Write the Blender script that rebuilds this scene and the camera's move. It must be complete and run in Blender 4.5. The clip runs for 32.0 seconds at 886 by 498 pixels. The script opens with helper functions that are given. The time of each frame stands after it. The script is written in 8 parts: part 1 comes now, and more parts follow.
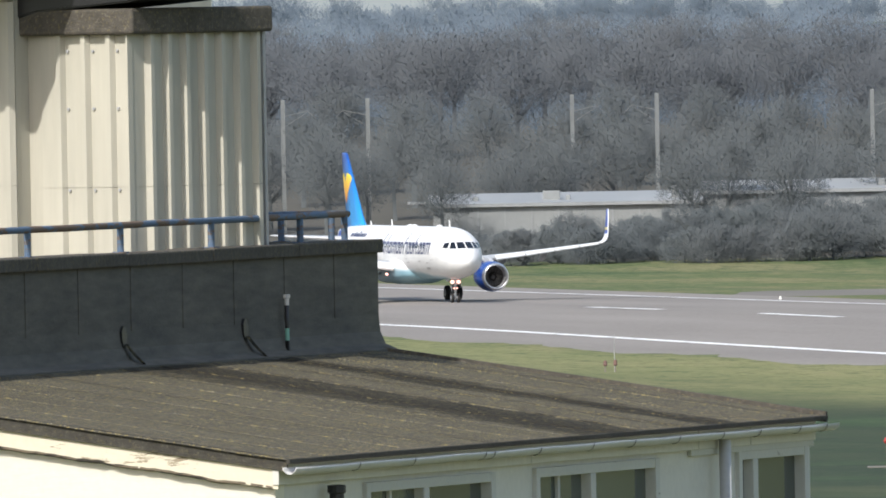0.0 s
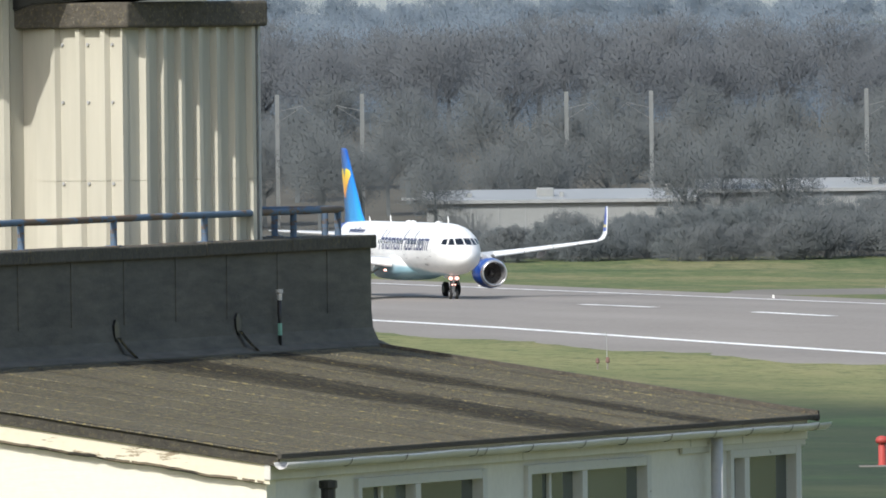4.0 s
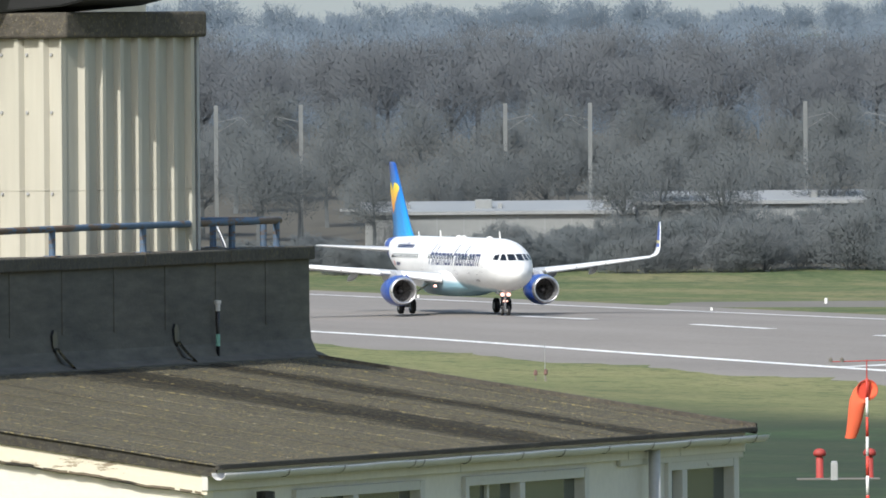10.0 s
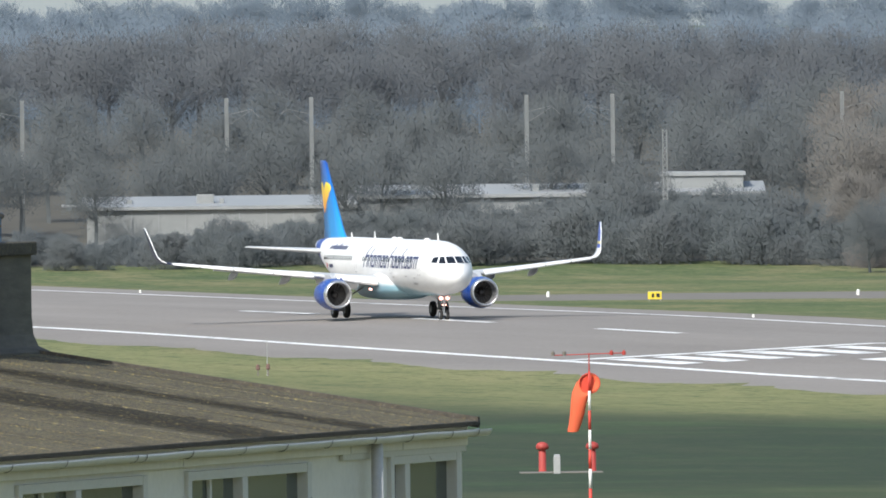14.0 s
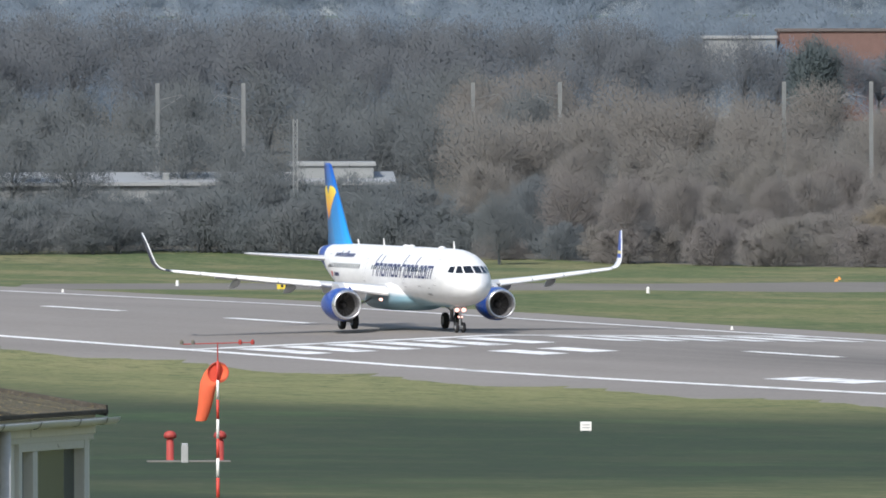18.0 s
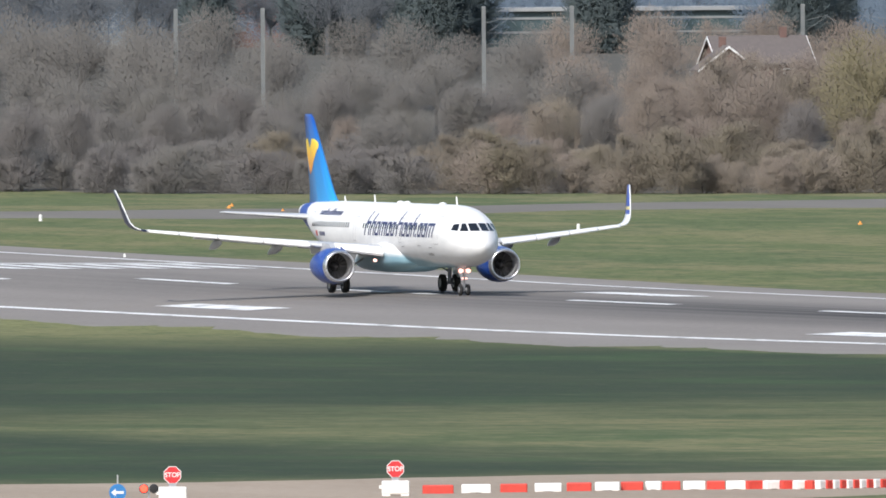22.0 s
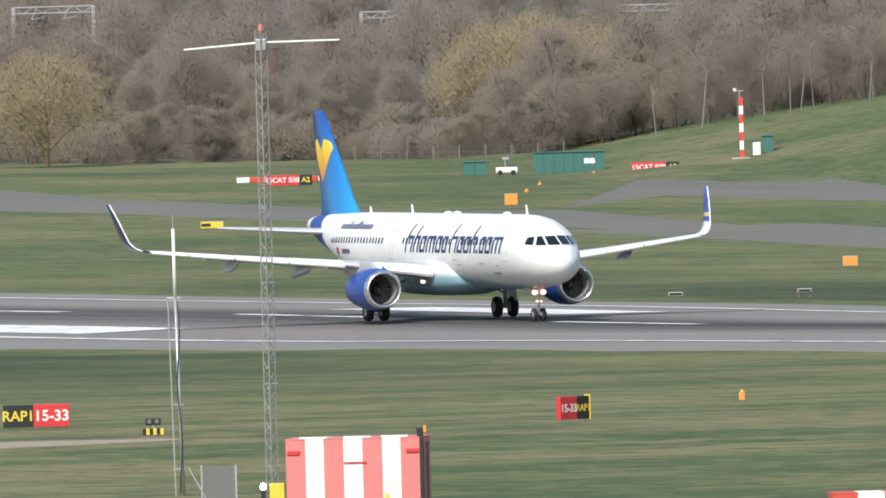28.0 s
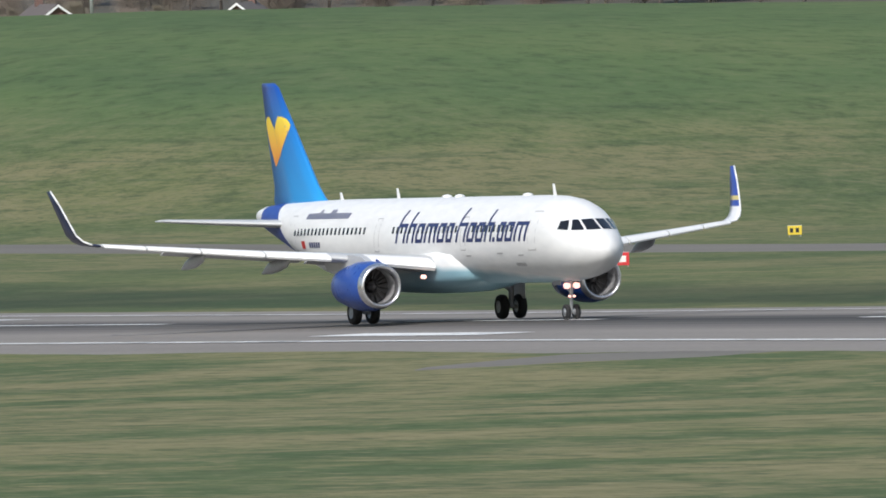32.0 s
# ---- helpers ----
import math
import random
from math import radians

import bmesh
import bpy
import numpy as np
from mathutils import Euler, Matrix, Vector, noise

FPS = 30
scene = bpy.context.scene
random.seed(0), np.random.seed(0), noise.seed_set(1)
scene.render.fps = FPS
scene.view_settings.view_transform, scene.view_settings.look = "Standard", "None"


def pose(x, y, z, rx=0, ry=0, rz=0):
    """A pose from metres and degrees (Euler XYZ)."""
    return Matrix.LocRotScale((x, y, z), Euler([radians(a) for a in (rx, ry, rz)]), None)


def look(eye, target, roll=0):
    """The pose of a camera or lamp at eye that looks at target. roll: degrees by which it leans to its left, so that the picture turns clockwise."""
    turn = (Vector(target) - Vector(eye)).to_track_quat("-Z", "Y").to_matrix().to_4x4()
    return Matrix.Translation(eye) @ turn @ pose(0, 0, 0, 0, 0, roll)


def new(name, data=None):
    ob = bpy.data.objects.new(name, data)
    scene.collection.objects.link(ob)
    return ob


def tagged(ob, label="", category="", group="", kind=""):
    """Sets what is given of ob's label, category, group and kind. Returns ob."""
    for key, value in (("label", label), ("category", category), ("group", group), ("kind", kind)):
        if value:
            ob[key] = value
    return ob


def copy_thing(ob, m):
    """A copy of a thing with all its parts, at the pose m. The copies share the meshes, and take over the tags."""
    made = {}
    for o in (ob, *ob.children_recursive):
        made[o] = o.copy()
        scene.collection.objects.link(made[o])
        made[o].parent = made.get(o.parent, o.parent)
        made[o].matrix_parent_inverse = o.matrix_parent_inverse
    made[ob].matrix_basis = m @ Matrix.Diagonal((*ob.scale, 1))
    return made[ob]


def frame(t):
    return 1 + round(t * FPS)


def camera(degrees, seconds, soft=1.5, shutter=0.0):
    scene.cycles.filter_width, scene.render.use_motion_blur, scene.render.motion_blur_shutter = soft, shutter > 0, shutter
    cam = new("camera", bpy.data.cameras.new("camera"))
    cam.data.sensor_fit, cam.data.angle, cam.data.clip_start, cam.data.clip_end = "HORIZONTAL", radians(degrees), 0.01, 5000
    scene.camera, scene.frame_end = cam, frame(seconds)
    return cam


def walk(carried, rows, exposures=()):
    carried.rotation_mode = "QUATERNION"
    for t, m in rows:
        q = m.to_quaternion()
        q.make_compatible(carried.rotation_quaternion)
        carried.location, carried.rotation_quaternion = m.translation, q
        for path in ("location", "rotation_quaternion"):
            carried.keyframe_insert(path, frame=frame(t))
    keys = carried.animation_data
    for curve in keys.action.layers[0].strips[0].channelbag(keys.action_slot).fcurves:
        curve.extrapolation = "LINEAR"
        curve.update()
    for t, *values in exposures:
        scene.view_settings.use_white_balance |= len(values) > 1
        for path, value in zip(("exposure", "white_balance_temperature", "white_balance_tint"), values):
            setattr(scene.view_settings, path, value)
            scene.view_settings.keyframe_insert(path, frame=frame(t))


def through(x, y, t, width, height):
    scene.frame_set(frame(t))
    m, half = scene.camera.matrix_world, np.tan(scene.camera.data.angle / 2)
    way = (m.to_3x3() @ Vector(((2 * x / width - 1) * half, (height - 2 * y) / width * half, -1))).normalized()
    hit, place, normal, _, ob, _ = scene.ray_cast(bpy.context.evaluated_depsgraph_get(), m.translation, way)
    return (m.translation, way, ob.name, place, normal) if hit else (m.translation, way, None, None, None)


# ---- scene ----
cam = camera(1.7615, 32.0, soft=1.75)
EYE_Z = 27.0

# seconds, bearing (degrees clockwise from north), pitch, roll
PATH = [
    (0.0, -0.0, -0.5617, -1.08), (0.5, -0.0049, -0.5676, -1.01), (1.0, -0.0187, -0.5664, -0.96), (1.5, -0.004, -0.5613, -0.97),
    (2.0, 0.0273, -0.5539, -0.94), (2.5, 0.0422, -0.5529, -0.91), (3.0, 0.0297, -0.5652, -0.81), (3.5, 0.0196, -0.5697, -0.71),
    (5.5, 0.0102, -0.563, -0.52), (6.0, 0.0175, -0.5472, -0.48), (6.5, 0.0207, -0.5361, -0.45), (7.0, 0.0104, -0.5324, -0.47),
    (7.5, 0.0077, -0.5294, -0.5), (8.0, 0.0318, -0.5357, -0.52), (8.5, 0.0665, -0.5489, -0.42), (9.0, 0.0829, -0.5537, -0.35),
    (9.5, 0.0976, -0.5502, -0.39), (10.0, 0.136, -0.5479, -0.45), (10.5, 0.1997, -0.5509, -0.55), (11.0, 0.2627, -0.5375, -0.69),
    (11.5, 0.3144, -0.5189, -0.74), (12.0, 0.3657, -0.5275, -0.71), (12.5, 0.4308, -0.541, -0.78), (13.0, 0.5092, -0.5517, -0.78),
    (13.5, 0.5935, -0.5599, -0.78), (14.0, 0.689, -0.5642, -0.68), (14.5, 0.7772, -0.5789, -0.58), (16.5, 1.0921, -0.6266, -0.45),
    (17.0, 1.185, -0.6207, -0.34), (17.5, 1.291, -0.6029, -0.24), (18.0, 1.4253, -0.5903, -0.15), (18.5, 1.5529, -0.6407, -0.16),
    (19.0, 1.6824, -0.6605, -0.2), (19.5, 1.809, -0.687, -0.25), (20.0, 1.9771, -0.6754, -0.29), (20.5, 2.1256, -0.6648, -0.3),
    (21.0, 2.2882, -0.701, -0.33), (21.5, 2.4589, -0.7203, -0.34), (22.0, 2.6324, -0.7412, -0.44), (22.5, 2.8228, -0.7602, -0.56),
    (23.0, 3.0052, -0.7809, -0.71), (23.5, 3.1938, -0.8002, -0.78), (24.0, 3.4315, -0.7726, -0.79), (24.5, 3.7028, -0.763, -0.77),
    (26.5, 4.6044, -0.8177, -1.35), (27.0, 4.9137, -0.8296, -1.4), (27.5, 5.2202, -0.8351, -1.47), (28.0, 5.4885, -0.825, -1.51),
    (28.5, 5.8464, -0.8102, -1.52), (29.0, 6.1901, -0.834, -1.53), (29.5, 6.5618, -0.8757, -1.61), (30.0, 6.9553, -0.8985, -1.63),
    (30.5, 7.36, -0.8863, -1.74), (31.0, 7.8224, -0.8787, -1.77), (31.5, 8.2933, -0.8962, -1.8), (32.0, 8.7946, -0.916, -1.85),
]


def aim(bearing, pitch, roll):
    return pose(0, 0, EYE_Z, 0, 0, -bearing) @ pose(0, 0, 0, 90 + pitch) @ pose(0, 0, 0, 0, 0, roll)


EXPOSURES = [(0, 0.14, 6280, 11), (6, 0.12, 6230, 9), (13, 0.14, 6210, 9), (17, -0.01, 6180, 10), (19, -0.06, 6100, 12), (24, 0.0, 6200, 12), (28, -0.06, 6190, 10), (32, -0.30, 6180, 10)]
walk(cam, [(t, aim(b, e, r)) for t, b, e, r in PATH], EXPOSURES)

# ---- light ----
SUN_AZ, SUN_EL = 210.5, 43.0     # degrees clockwise from north, above the horizon
world = bpy.data.worlds.new("sky")
scene.world = world
world.use_nodes = True
wn = world.node_tree
sky = wn.nodes.new("ShaderNodeTexSky")
sky.sky_type = "NISHITA"
sky.sun_disc = False
sky.sun_elevation, sky.sun_rotation = radians(SUN_EL), radians(SUN_AZ)
sky.air_density, sky.dust_density, sky.ozone_density = 1.4, 2.5, 1.5
wn.links.new(sky.outputs[0], wn.nodes["Background"].inputs[0])
wn.nodes["Background"].inputs[1].default_value = 0.15
sun_data = bpy.data.lights.new("sun", "SUN")
sun_data.energy, sun_data.angle, sun_data.color = 4.1, radians(0.6), (1.0, 0.95, 0.87)
sun = new("sun", sun_data)
az, el = radians(SUN_AZ), radians(SUN_EL)
SUN_DIR = Vector((math.sin(az) * math.cos(el), math.cos(az) * math.cos(el), math.sin(el)))
sun.matrix_basis = look((0, -50, 200), Vector((0, -50, 200)) - SUN_DIR)


# ---- materials ----
class Nodes:
    """A small wrapper to write node trees line by line."""

    def __init__(self, name, rough=0.6, metal=0.0, spec=0.5):
        self.m = bpy.data.materials.new(name)
        self.m.use_nodes = True
        self.t = self.m.node_tree
        self.b = self.t.nodes["Principled BSDF"]
        self.b.inputs["Roughness"].default_value = rough
        self.b.inputs["Metallic"].default_value = metal
        self.b.inputs["Specular IOR Level"].default_value = spec

    def node(self, kind, **inputs):
        n = self.t.nodes.new(kind)
        for k, v in inputs.items():
            self.put(n.inputs[k.replace("_", " ")], v)
        return n

    def put(self, socket, v):
        if isinstance(v, bpy.types.NodeSocket):
            self.t.links.new(v, socket)
        else:
            socket.default_value = v

    def coords(self, kind="Object"):
        return self.t.nodes.new("ShaderNodeTexCoord").outputs[kind]

    def position(self):
        return self.t.nodes.new("ShaderNodeNewGeometry").outputs["Position"]

    def scaled(self, vec, s):
        n = self.t.nodes.new("ShaderNodeVectorMath")
        n.operation = "MULTIPLY"
        self.put(n.inputs[0], vec)
        n.inputs[1].default_value = s
        return n.outputs[0]

    def noise(self, vec, scale, detail=4.0, rough=0.55):
        n = self.node("ShaderNodeTexNoise", Vector=vec, Scale=scale, Detail=detail, Roughness=rough)
        return n.outputs["Fac"]

    def ramp(self, fac, stops):
        n = self.t.nodes.new("ShaderNodeValToRGB")
        self.put(n.inputs[0], fac)
        e = n.color_ramp.elements
        while len(e) < len(stops):
            e.new(0.5)
        for k, (p, c) in enumerate(stops):
            e[k].position, e[k].color = p, (*c, 1) if len(c) == 3 else c
        return n.outputs[0]

    def mix(self, fac, a, b, blend="MIX"):
        n = self.t.nodes.new("ShaderNodeMix")
        n.data_type, n.blend_type = "RGBA", blend
        self.put(n.inputs[0], fac)
        self.put(n.inputs[6], a if not isinstance(a, tuple) else (*a, 1))
        self.put(n.inputs[7], b if not isinstance(b, tuple) else (*b, 1))
        return n.outputs[2]

    def math(self, op, a, b=0.0):
        n = self.t.nodes.new("ShaderNodeMath")
        n.operation = op
        self.put(n.inputs[0], a)
        self.put(n.inputs[1], b)
        return n.outputs[0]

    def split(self, vec):
        n = self.t.nodes.new("ShaderNodeSeparateXYZ")
        self.put(n.inputs[0], vec)
        return n.outputs

    def random(self):
        return self.t.nodes.new("ShaderNodeObjectInfo").outputs["Random"]

    def island(self):
        return self.t.nodes.new("ShaderNodeNewGeometry").outputs["Random Per Island"]

    def bump(self, fac, strength=0.3, distance=0.02):
        n = self.node("ShaderNodeBump", Height=fac, Strength=strength, Distance=distance)
        self.put(self.b.inputs["Normal"], n.outputs[0])

    def color(self, c):
        self.put(self.b.inputs["Base Color"], c if not isinstance(c, tuple) else (*c, 1))
        return self

    def rough(self, v):
        self.put(self.b.inputs["Roughness"], v)
        return self


def plain(name, c, rough=0.5, metal=0.0, var=0.12, scale=3.0):
    """A painted or bare surface with a little mottling at two scales."""
    n = Nodes(name, rough, metal)
    co = n.coords()
    f = n.mix(0.5, n.noise(co, scale), n.noise(co, scale * 9, 3))
    lo = tuple(x * (1 - var) for x in c)
    hi = tuple(min(1, x * (1 + var)) for x in c)
    n.color(n.ramp(f, [(0.3, lo), (0.7, hi)]))
    n.rough(n.ramp(f, [(0.3, (rough * 0.9,) * 3), (0.7, (min(1, rough * 1.15),) * 3)]))
    return n.m


def glowing(name, c, strength):
    n = Nodes(name, 0.3)
    n.color(c)
    n.put(n.b.inputs["Emission Color"], (*c, 1))
    n.b.inputs["Emission Strength"].default_value = strength
    return n.m


# ---- geometry helpers ----
def part(name, bm, material, parent=None, label="", smooth=False):
    me = bpy.data.meshes.new(name)
    bm.to_mesh(me)
    bm.free()
    if smooth:
        for p in me.polygons:
            p.use_smooth = True
    me.materials.append(material)
    ob = new(name, me)
    if parent:
        ob.parent = parent
    if label:
        tagged(ob, label)
    return ob


def shared(name, me, parent, m):
    """An alike piece: an object of its own on a mesh that exists already."""
    ob = new(name, me)
    ob.parent = parent
    ob.matrix_basis = m
    return ob


def thing(name, m, label, category, group="", kind=""):
    ob = new(name)
    ob.matrix_basis = m
    ob.empty_display_size = 0.1
    return tagged(ob, label, category, group, kind)


def box(bm, x0, x1, y0, y1, z0, z1, bevel=0.0, m=None):
    vs = [bm.verts.new(c) for c in ((x0, y0, z0), (x1, y0, z0), (x1, y1, z0), (x0, y1, z0), (x0, y0, z1), (x1, y0, z1), (x1, y1, z1), (x0, y1, z1))]
    fs = [bm.faces.new([vs[i] for i in q]) for q in ((3, 2, 1, 0), (4, 5, 6, 7), (0, 1, 5, 4), (1, 2, 6, 5), (2, 3, 7, 6), (3, 0, 4, 7))]
    if bevel:
        es = list({e for f in fs for e in f.edges})
        r = bmesh.ops.bevel(bm, geom=es, offset=bevel, segments=2, affect="EDGES", profile=0.5)
        vs = list({v for f in r["faces"] for v in f.verts} | {v for v in vs if v.is_valid})
    if m:
        bmesh.ops.transform(bm, matrix=m, verts=[v for v in vs if v.is_valid])
    return bm


def boxed(x0, x1, y0, y1, z0, z1, bevel=0.0, m=None):
    return box(bmesh.new(), x0, x1, y0, y1, z0, z1, bevel, m)


def loft(bm, rings, closed=True, caps=True):
    vr = [[bm.verts.new(p) for p in r] for r in rings]
    k = len(vr[0])
    for a, b in zip(vr, vr[1:]):
        for i in range(k if closed else k - 1):
            j = (i + 1) % k
            bm.faces.new((a[i], a[j], b[j], b[i]))
    if caps:
        bm.faces.new(vr[0][::-1])
        bm.faces.new(vr[-1])
    return bm


def tube(bm, a, b, r0, r1=None, n=8):
    a, b = Vector(a), Vector(b)
    q = (b - a).to_track_quat("Z", "Y").to_matrix()
    r1 = r0 if r1 is None else r1
    ring = lambda c, r: [c + q @ Vector((r * math.cos(2 * math.pi * i / n), r * math.sin(2 * math.pi * i / n), 0)) for i in range(n)]
    return loft(bm, [ring(a, r0), ring(b, r1)])


def lathe(bm, profile, n=24, axis="X", at=(0, 0, 0), caps=False):
    """Turns (along, radius) pairs round an axis through the point at."""
    rings = []
    for u, r in profile:
        ring = []
        for i in range(n):
            c, s = r * math.cos(2 * math.pi * i / n), r * math.sin(2 * math.pi * i / n)
            v = {"X": (u, c, s), "Y": (c, u, s), "Z": (c, s, u)}[axis]
            ring.append(Vector(v) + Vector(at))
        rings.append(ring)
    return loft(bm, rings, caps=caps)


def prism(bm, outline, axis, lo, hi):
    """An outline in two axes, drawn out along the third."""
    def p(a, b, c):
        return {"x": (c, a, b), "y": (a, c, b), "z": (a, b, c)}[axis]
    loft(bm, [[Vector(p(a, b, lo)) for a, b in outline], [Vector(p(a, b, hi)) for a, b in outline]])
    bmesh.ops.recalc_face_normals(bm, faces=bm.faces)
    return bm


# ---- the lie of the land ----
HEAD = radians(13.18)
RD = Vector((math.sin(HEAD), -math.cos(HEAD)))      # the way the runway runs towards the viewer
RN = Vector((math.cos(HEAD), math.sin(HEAD)))       # across it, away from the viewer
RWY = 514.4
RUN_S = (-4000, 400, 1000, 1259, 1387, 1504, 1586, 1765, 1853, 1932, 2017, 2102, 2164, 2400, 9000)
RUN_Z = (4.5, 4.2, 3.3, 1.83, 1.0, 0.16, -0.23, -0.5, -0.45, -0.13, 0.2, 0.55, 0.6, 0.8, 0.9)


def _tangents():
    s, z = np.array(RUN_S, float), np.array(RUN_Z, float)
    g = np.gradient(z, s)
    return s, z, g


_S, _Z, _G = _tangents()


def run_z(s):
    """Height of the runway's crown at s metres before it comes abeam of the viewer (smooth)."""
    k = min(max(int(np.searchsorted(_S, s)) - 1, 0), len(_S) - 2)
    h = _S[k + 1] - _S[k]
    u = min(max((s - _S[k]) / h, 0.0), 1.0)
    a, b, c, e = 2 * u**3 - 3 * u**2 + 1, u**3 - 2 * u**2 + u, -2 * u**3 + 3 * u**2, u**3 - u**2
    return a * _Z[k] + b * h * _G[k] + c * _Z[k + 1] + e * h * _G[k + 1]


def smoothstep(a, b, x):
    u = min(max((x - a) / (b - a), 0.0), 1.0)
    return u * u * (3 - 2 * u)


def dip(s):
    """A shallow hollow near the viewer's end of the runway."""
    return 0.10 + 0.34 * smoothstep(1200, 1360, s) - 0.44 * smoothstep(1465, 1575, s)


CAMBER_S = (1100, 1250, 1340, 1442, 1560, 1694, 1732, 1814, 1900, 1988, 2058, 2250)
CAMBER_Z = (0.26, 0.22, 0.30, 0.35, 0.0, -0.38, -0.43, -0.42, -0.48, -0.36, -0.25, 0.0)


def camber(s, off):
    """How the viewer's half of the runway departs from its even crossfall."""
    if off > 0:
        return 0.0
    return float(np.interp(s, CAMBER_S, CAMBER_Z)) * min(-off, 27) / 22.5 * (1 - smoothstep(38, 80, -off))


def on_run(s, off, z=0.0):
    """The place at s along the runway and off across it, z above the ground."""
    x, y = RN.x * (RWY + off) - RD.x * s, RN.y * (RWY + off) - RD.y * s
    return Vector((x, y, ground_z(x, y) + z))


def ground_z(x, y):
    s, off = -(x * RD.x + y * RD.y), x * RN.x + y * RN.y - RWY
    z = run_z(s) - (0.022 * min(-off, 31) if off < 0 else 0.010 * min(off, 31))
    z += camber(s, off) - dip(s) * (1 - smoothstep(40, 95, abs(off)))
    dist, bear = math.hypot(x, y), math.degrees(math.atan2(x, y))
    # the wooded rise behind the field, and the land that climbs to the skyline
    z += 9.0 * smoothstep(2420, 2750, dist) + 6.0 * smoothstep(2900, 4200, dist)
    # the grassed mound
    if bear > 5.7 and dist > 1600:
        foot, crest, top = (float(np.interp(bear, MOUND_B, m)) for m in (MOUND_FOOT, MOUND_CREST, MOUND_TOP))
        f = smoothstep(foot - 30, crest, dist)
        z += 3.2 * f * (1 - f) * (noise.noise((x * 0.016, y * 0.007, 3.0)) + 0.5 * noise.noise((x * 0.05, y * 0.02, 8.0))) * min(1.0, top / 8.0)
        z += top * f ** 0.85 * (1 - 0.45 * smoothstep(crest + 30, crest + 330, dist))
    return z


MOUND_B = (5.7, 6.1, 6.44, 6.78, 7.08, 7.35, 7.6, 8.0, 8.6, 9.05, 9.7, 14, 22, 40)
MOUND_FOOT = (2300, 2230, 2160, 2060, 1985, 1930, 1895, 1850, 1800, 1790, 1780, 1780, 1800, 1850)
MOUND_CREST = (2340, 2310, 2285, 2240, 2195, 2140, 2090, 2040, 2005, 2000, 1995, 1990, 2000, 2050)
MOUND_TOP = (0, 3.0, 4.8, 7.0, 8.7, 10.1, 11.2, 12.0, 12.2, 12.0, 11.5, 10, 6, 0)


# ---- materials of the field ----
def grass_material():
    n = Nodes("grass", 0.95, 0.0, 0.15)
    p = n.position()
    # mown strips lie along the runway
    rot = n.node("ShaderNodeVectorRotate", Vector=p, Angle=-HEAD)
    rot.rotation_type = "Z_AXIS"
    q = rot.outputs[0]
    big = n.noise(n.scaled(q, (0.016, 0.010, 0)), 1.0, 7, 0.66)
    band = n.noise(n.scaled(q, (0.060, 0.022, 0)), 1.0, 8, 0.70)
    tuft = n.noise(n.scaled(q, (0.70, 0.22, 0.3)), 1.0, 6, 0.74)
    base = n.ramp(big, [(0.34, (0.085, 0.118, 0.050)), (0.52, (0.112, 0.138, 0.056)), (0.70, (0.165, 0.172, 0.072))])
    # cloud shade painted as darker green between the runway and the far service road
    x, y, _ = n.split(q)
    wob = n.math("MULTIPLY", n.math("SUBTRACT", n.noise(n.scaled(q, (0.03, 0.006, 0)), 1.0, 3), 0.5), 40.0)
    off = n.math("ADD", n.math("SUBTRACT", x, RWY), wob)
    dark_turf = n.math("MULTIPLY", n.ramp(n.math("DIVIDE", n.math("MULTIPLY", off, -1.0), 100.0), [(0.42, (0, 0, 0)), (0.60, (1, 1, 1))]), n.ramp(n.math("DIVIDE", n.math("ADD", y, n.math("MULTIPLY", wob, 3.0)), 2000.0), [(0.62, (0, 0, 0)), (0.72, (1, 1, 1))]))
    deep = n.ramp(n.math("DIVIDE", n.math("MULTIPLY", off, -1.0), 400.0), [(0.36, (0, 0, 0)), (0.43, (1, 1, 1)), (0.535, (1, 1, 1)), (0.56, (0, 0, 0))])
    deep = n.math("MULTIPLY", deep, n.ramp(n.math("DIVIDE", y, 2000.0), [(0.572, (0, 0, 0)), (0.588, (1, 1, 1))]))
    dark_turf = n.math("MAXIMUM", dark_turf, deep)
    # the painted shade comes up to the runway's edge along its middle part
    edge = n.math("MULTIPLY", n.ramp(n.math("DIVIDE", n.math("MULTIPLY", off, -1.0), 100.0), [(0.30, (0, 0, 0)), (0.38, (1, 1, 1))]), n.ramp(n.math("DIVIDE", y, 2000.0), [(0.68, (0, 0, 0)), (0.74, (1, 1, 1)), (0.86, (1, 1, 1)), (0.92, (0, 0, 0))]))
    dark_turf = n.math("MAXIMUM", dark_turf, edge)
    # a darker strip on the far side of the runway
    far_strip = n.math("MULTIPLY", n.ramp(n.math("DIVIDE", off, 200.0), [(0.17, (0, 0, 0)), (0.21, (0.8, 0.8, 0.8)), (0.31, (0.8, 0.8, 0.8)), (0.40, (0, 0, 0))]), n.ramp(n.math("DIVIDE", y, 2000.0), [(0.80, (1, 1, 1)), (0.88, (0, 0, 0))]))
    dark_turf = n.math("MAXIMUM", dark_turf, far_strip)
    base = n.mix(n.math("MULTIPLY", dark_turf, 0.95), base, (0.028, 0.042, 0.028))
    straw = n.ramp(band, [(0.46, (0, 0, 0)), (0.58, (1, 1, 1))])
    c = n.mix(n.math("MULTIPLY", straw, n.math("SUBTRACT", 0.75, n.math("MULTIPLY", dark_turf, 0.68))), base, (0.215, 0.195, 0.100))
    dark = n.ramp(n.noise(n.scaled(q, (0.050, 0.018, 4.0)), 1.0, 7, 0.68), [(0.52, (0, 0, 0)), (0.66, (0.7, 0.7, 0.7))])
    c = n.mix(dark, c, (0.052, 0.088, 0.038))
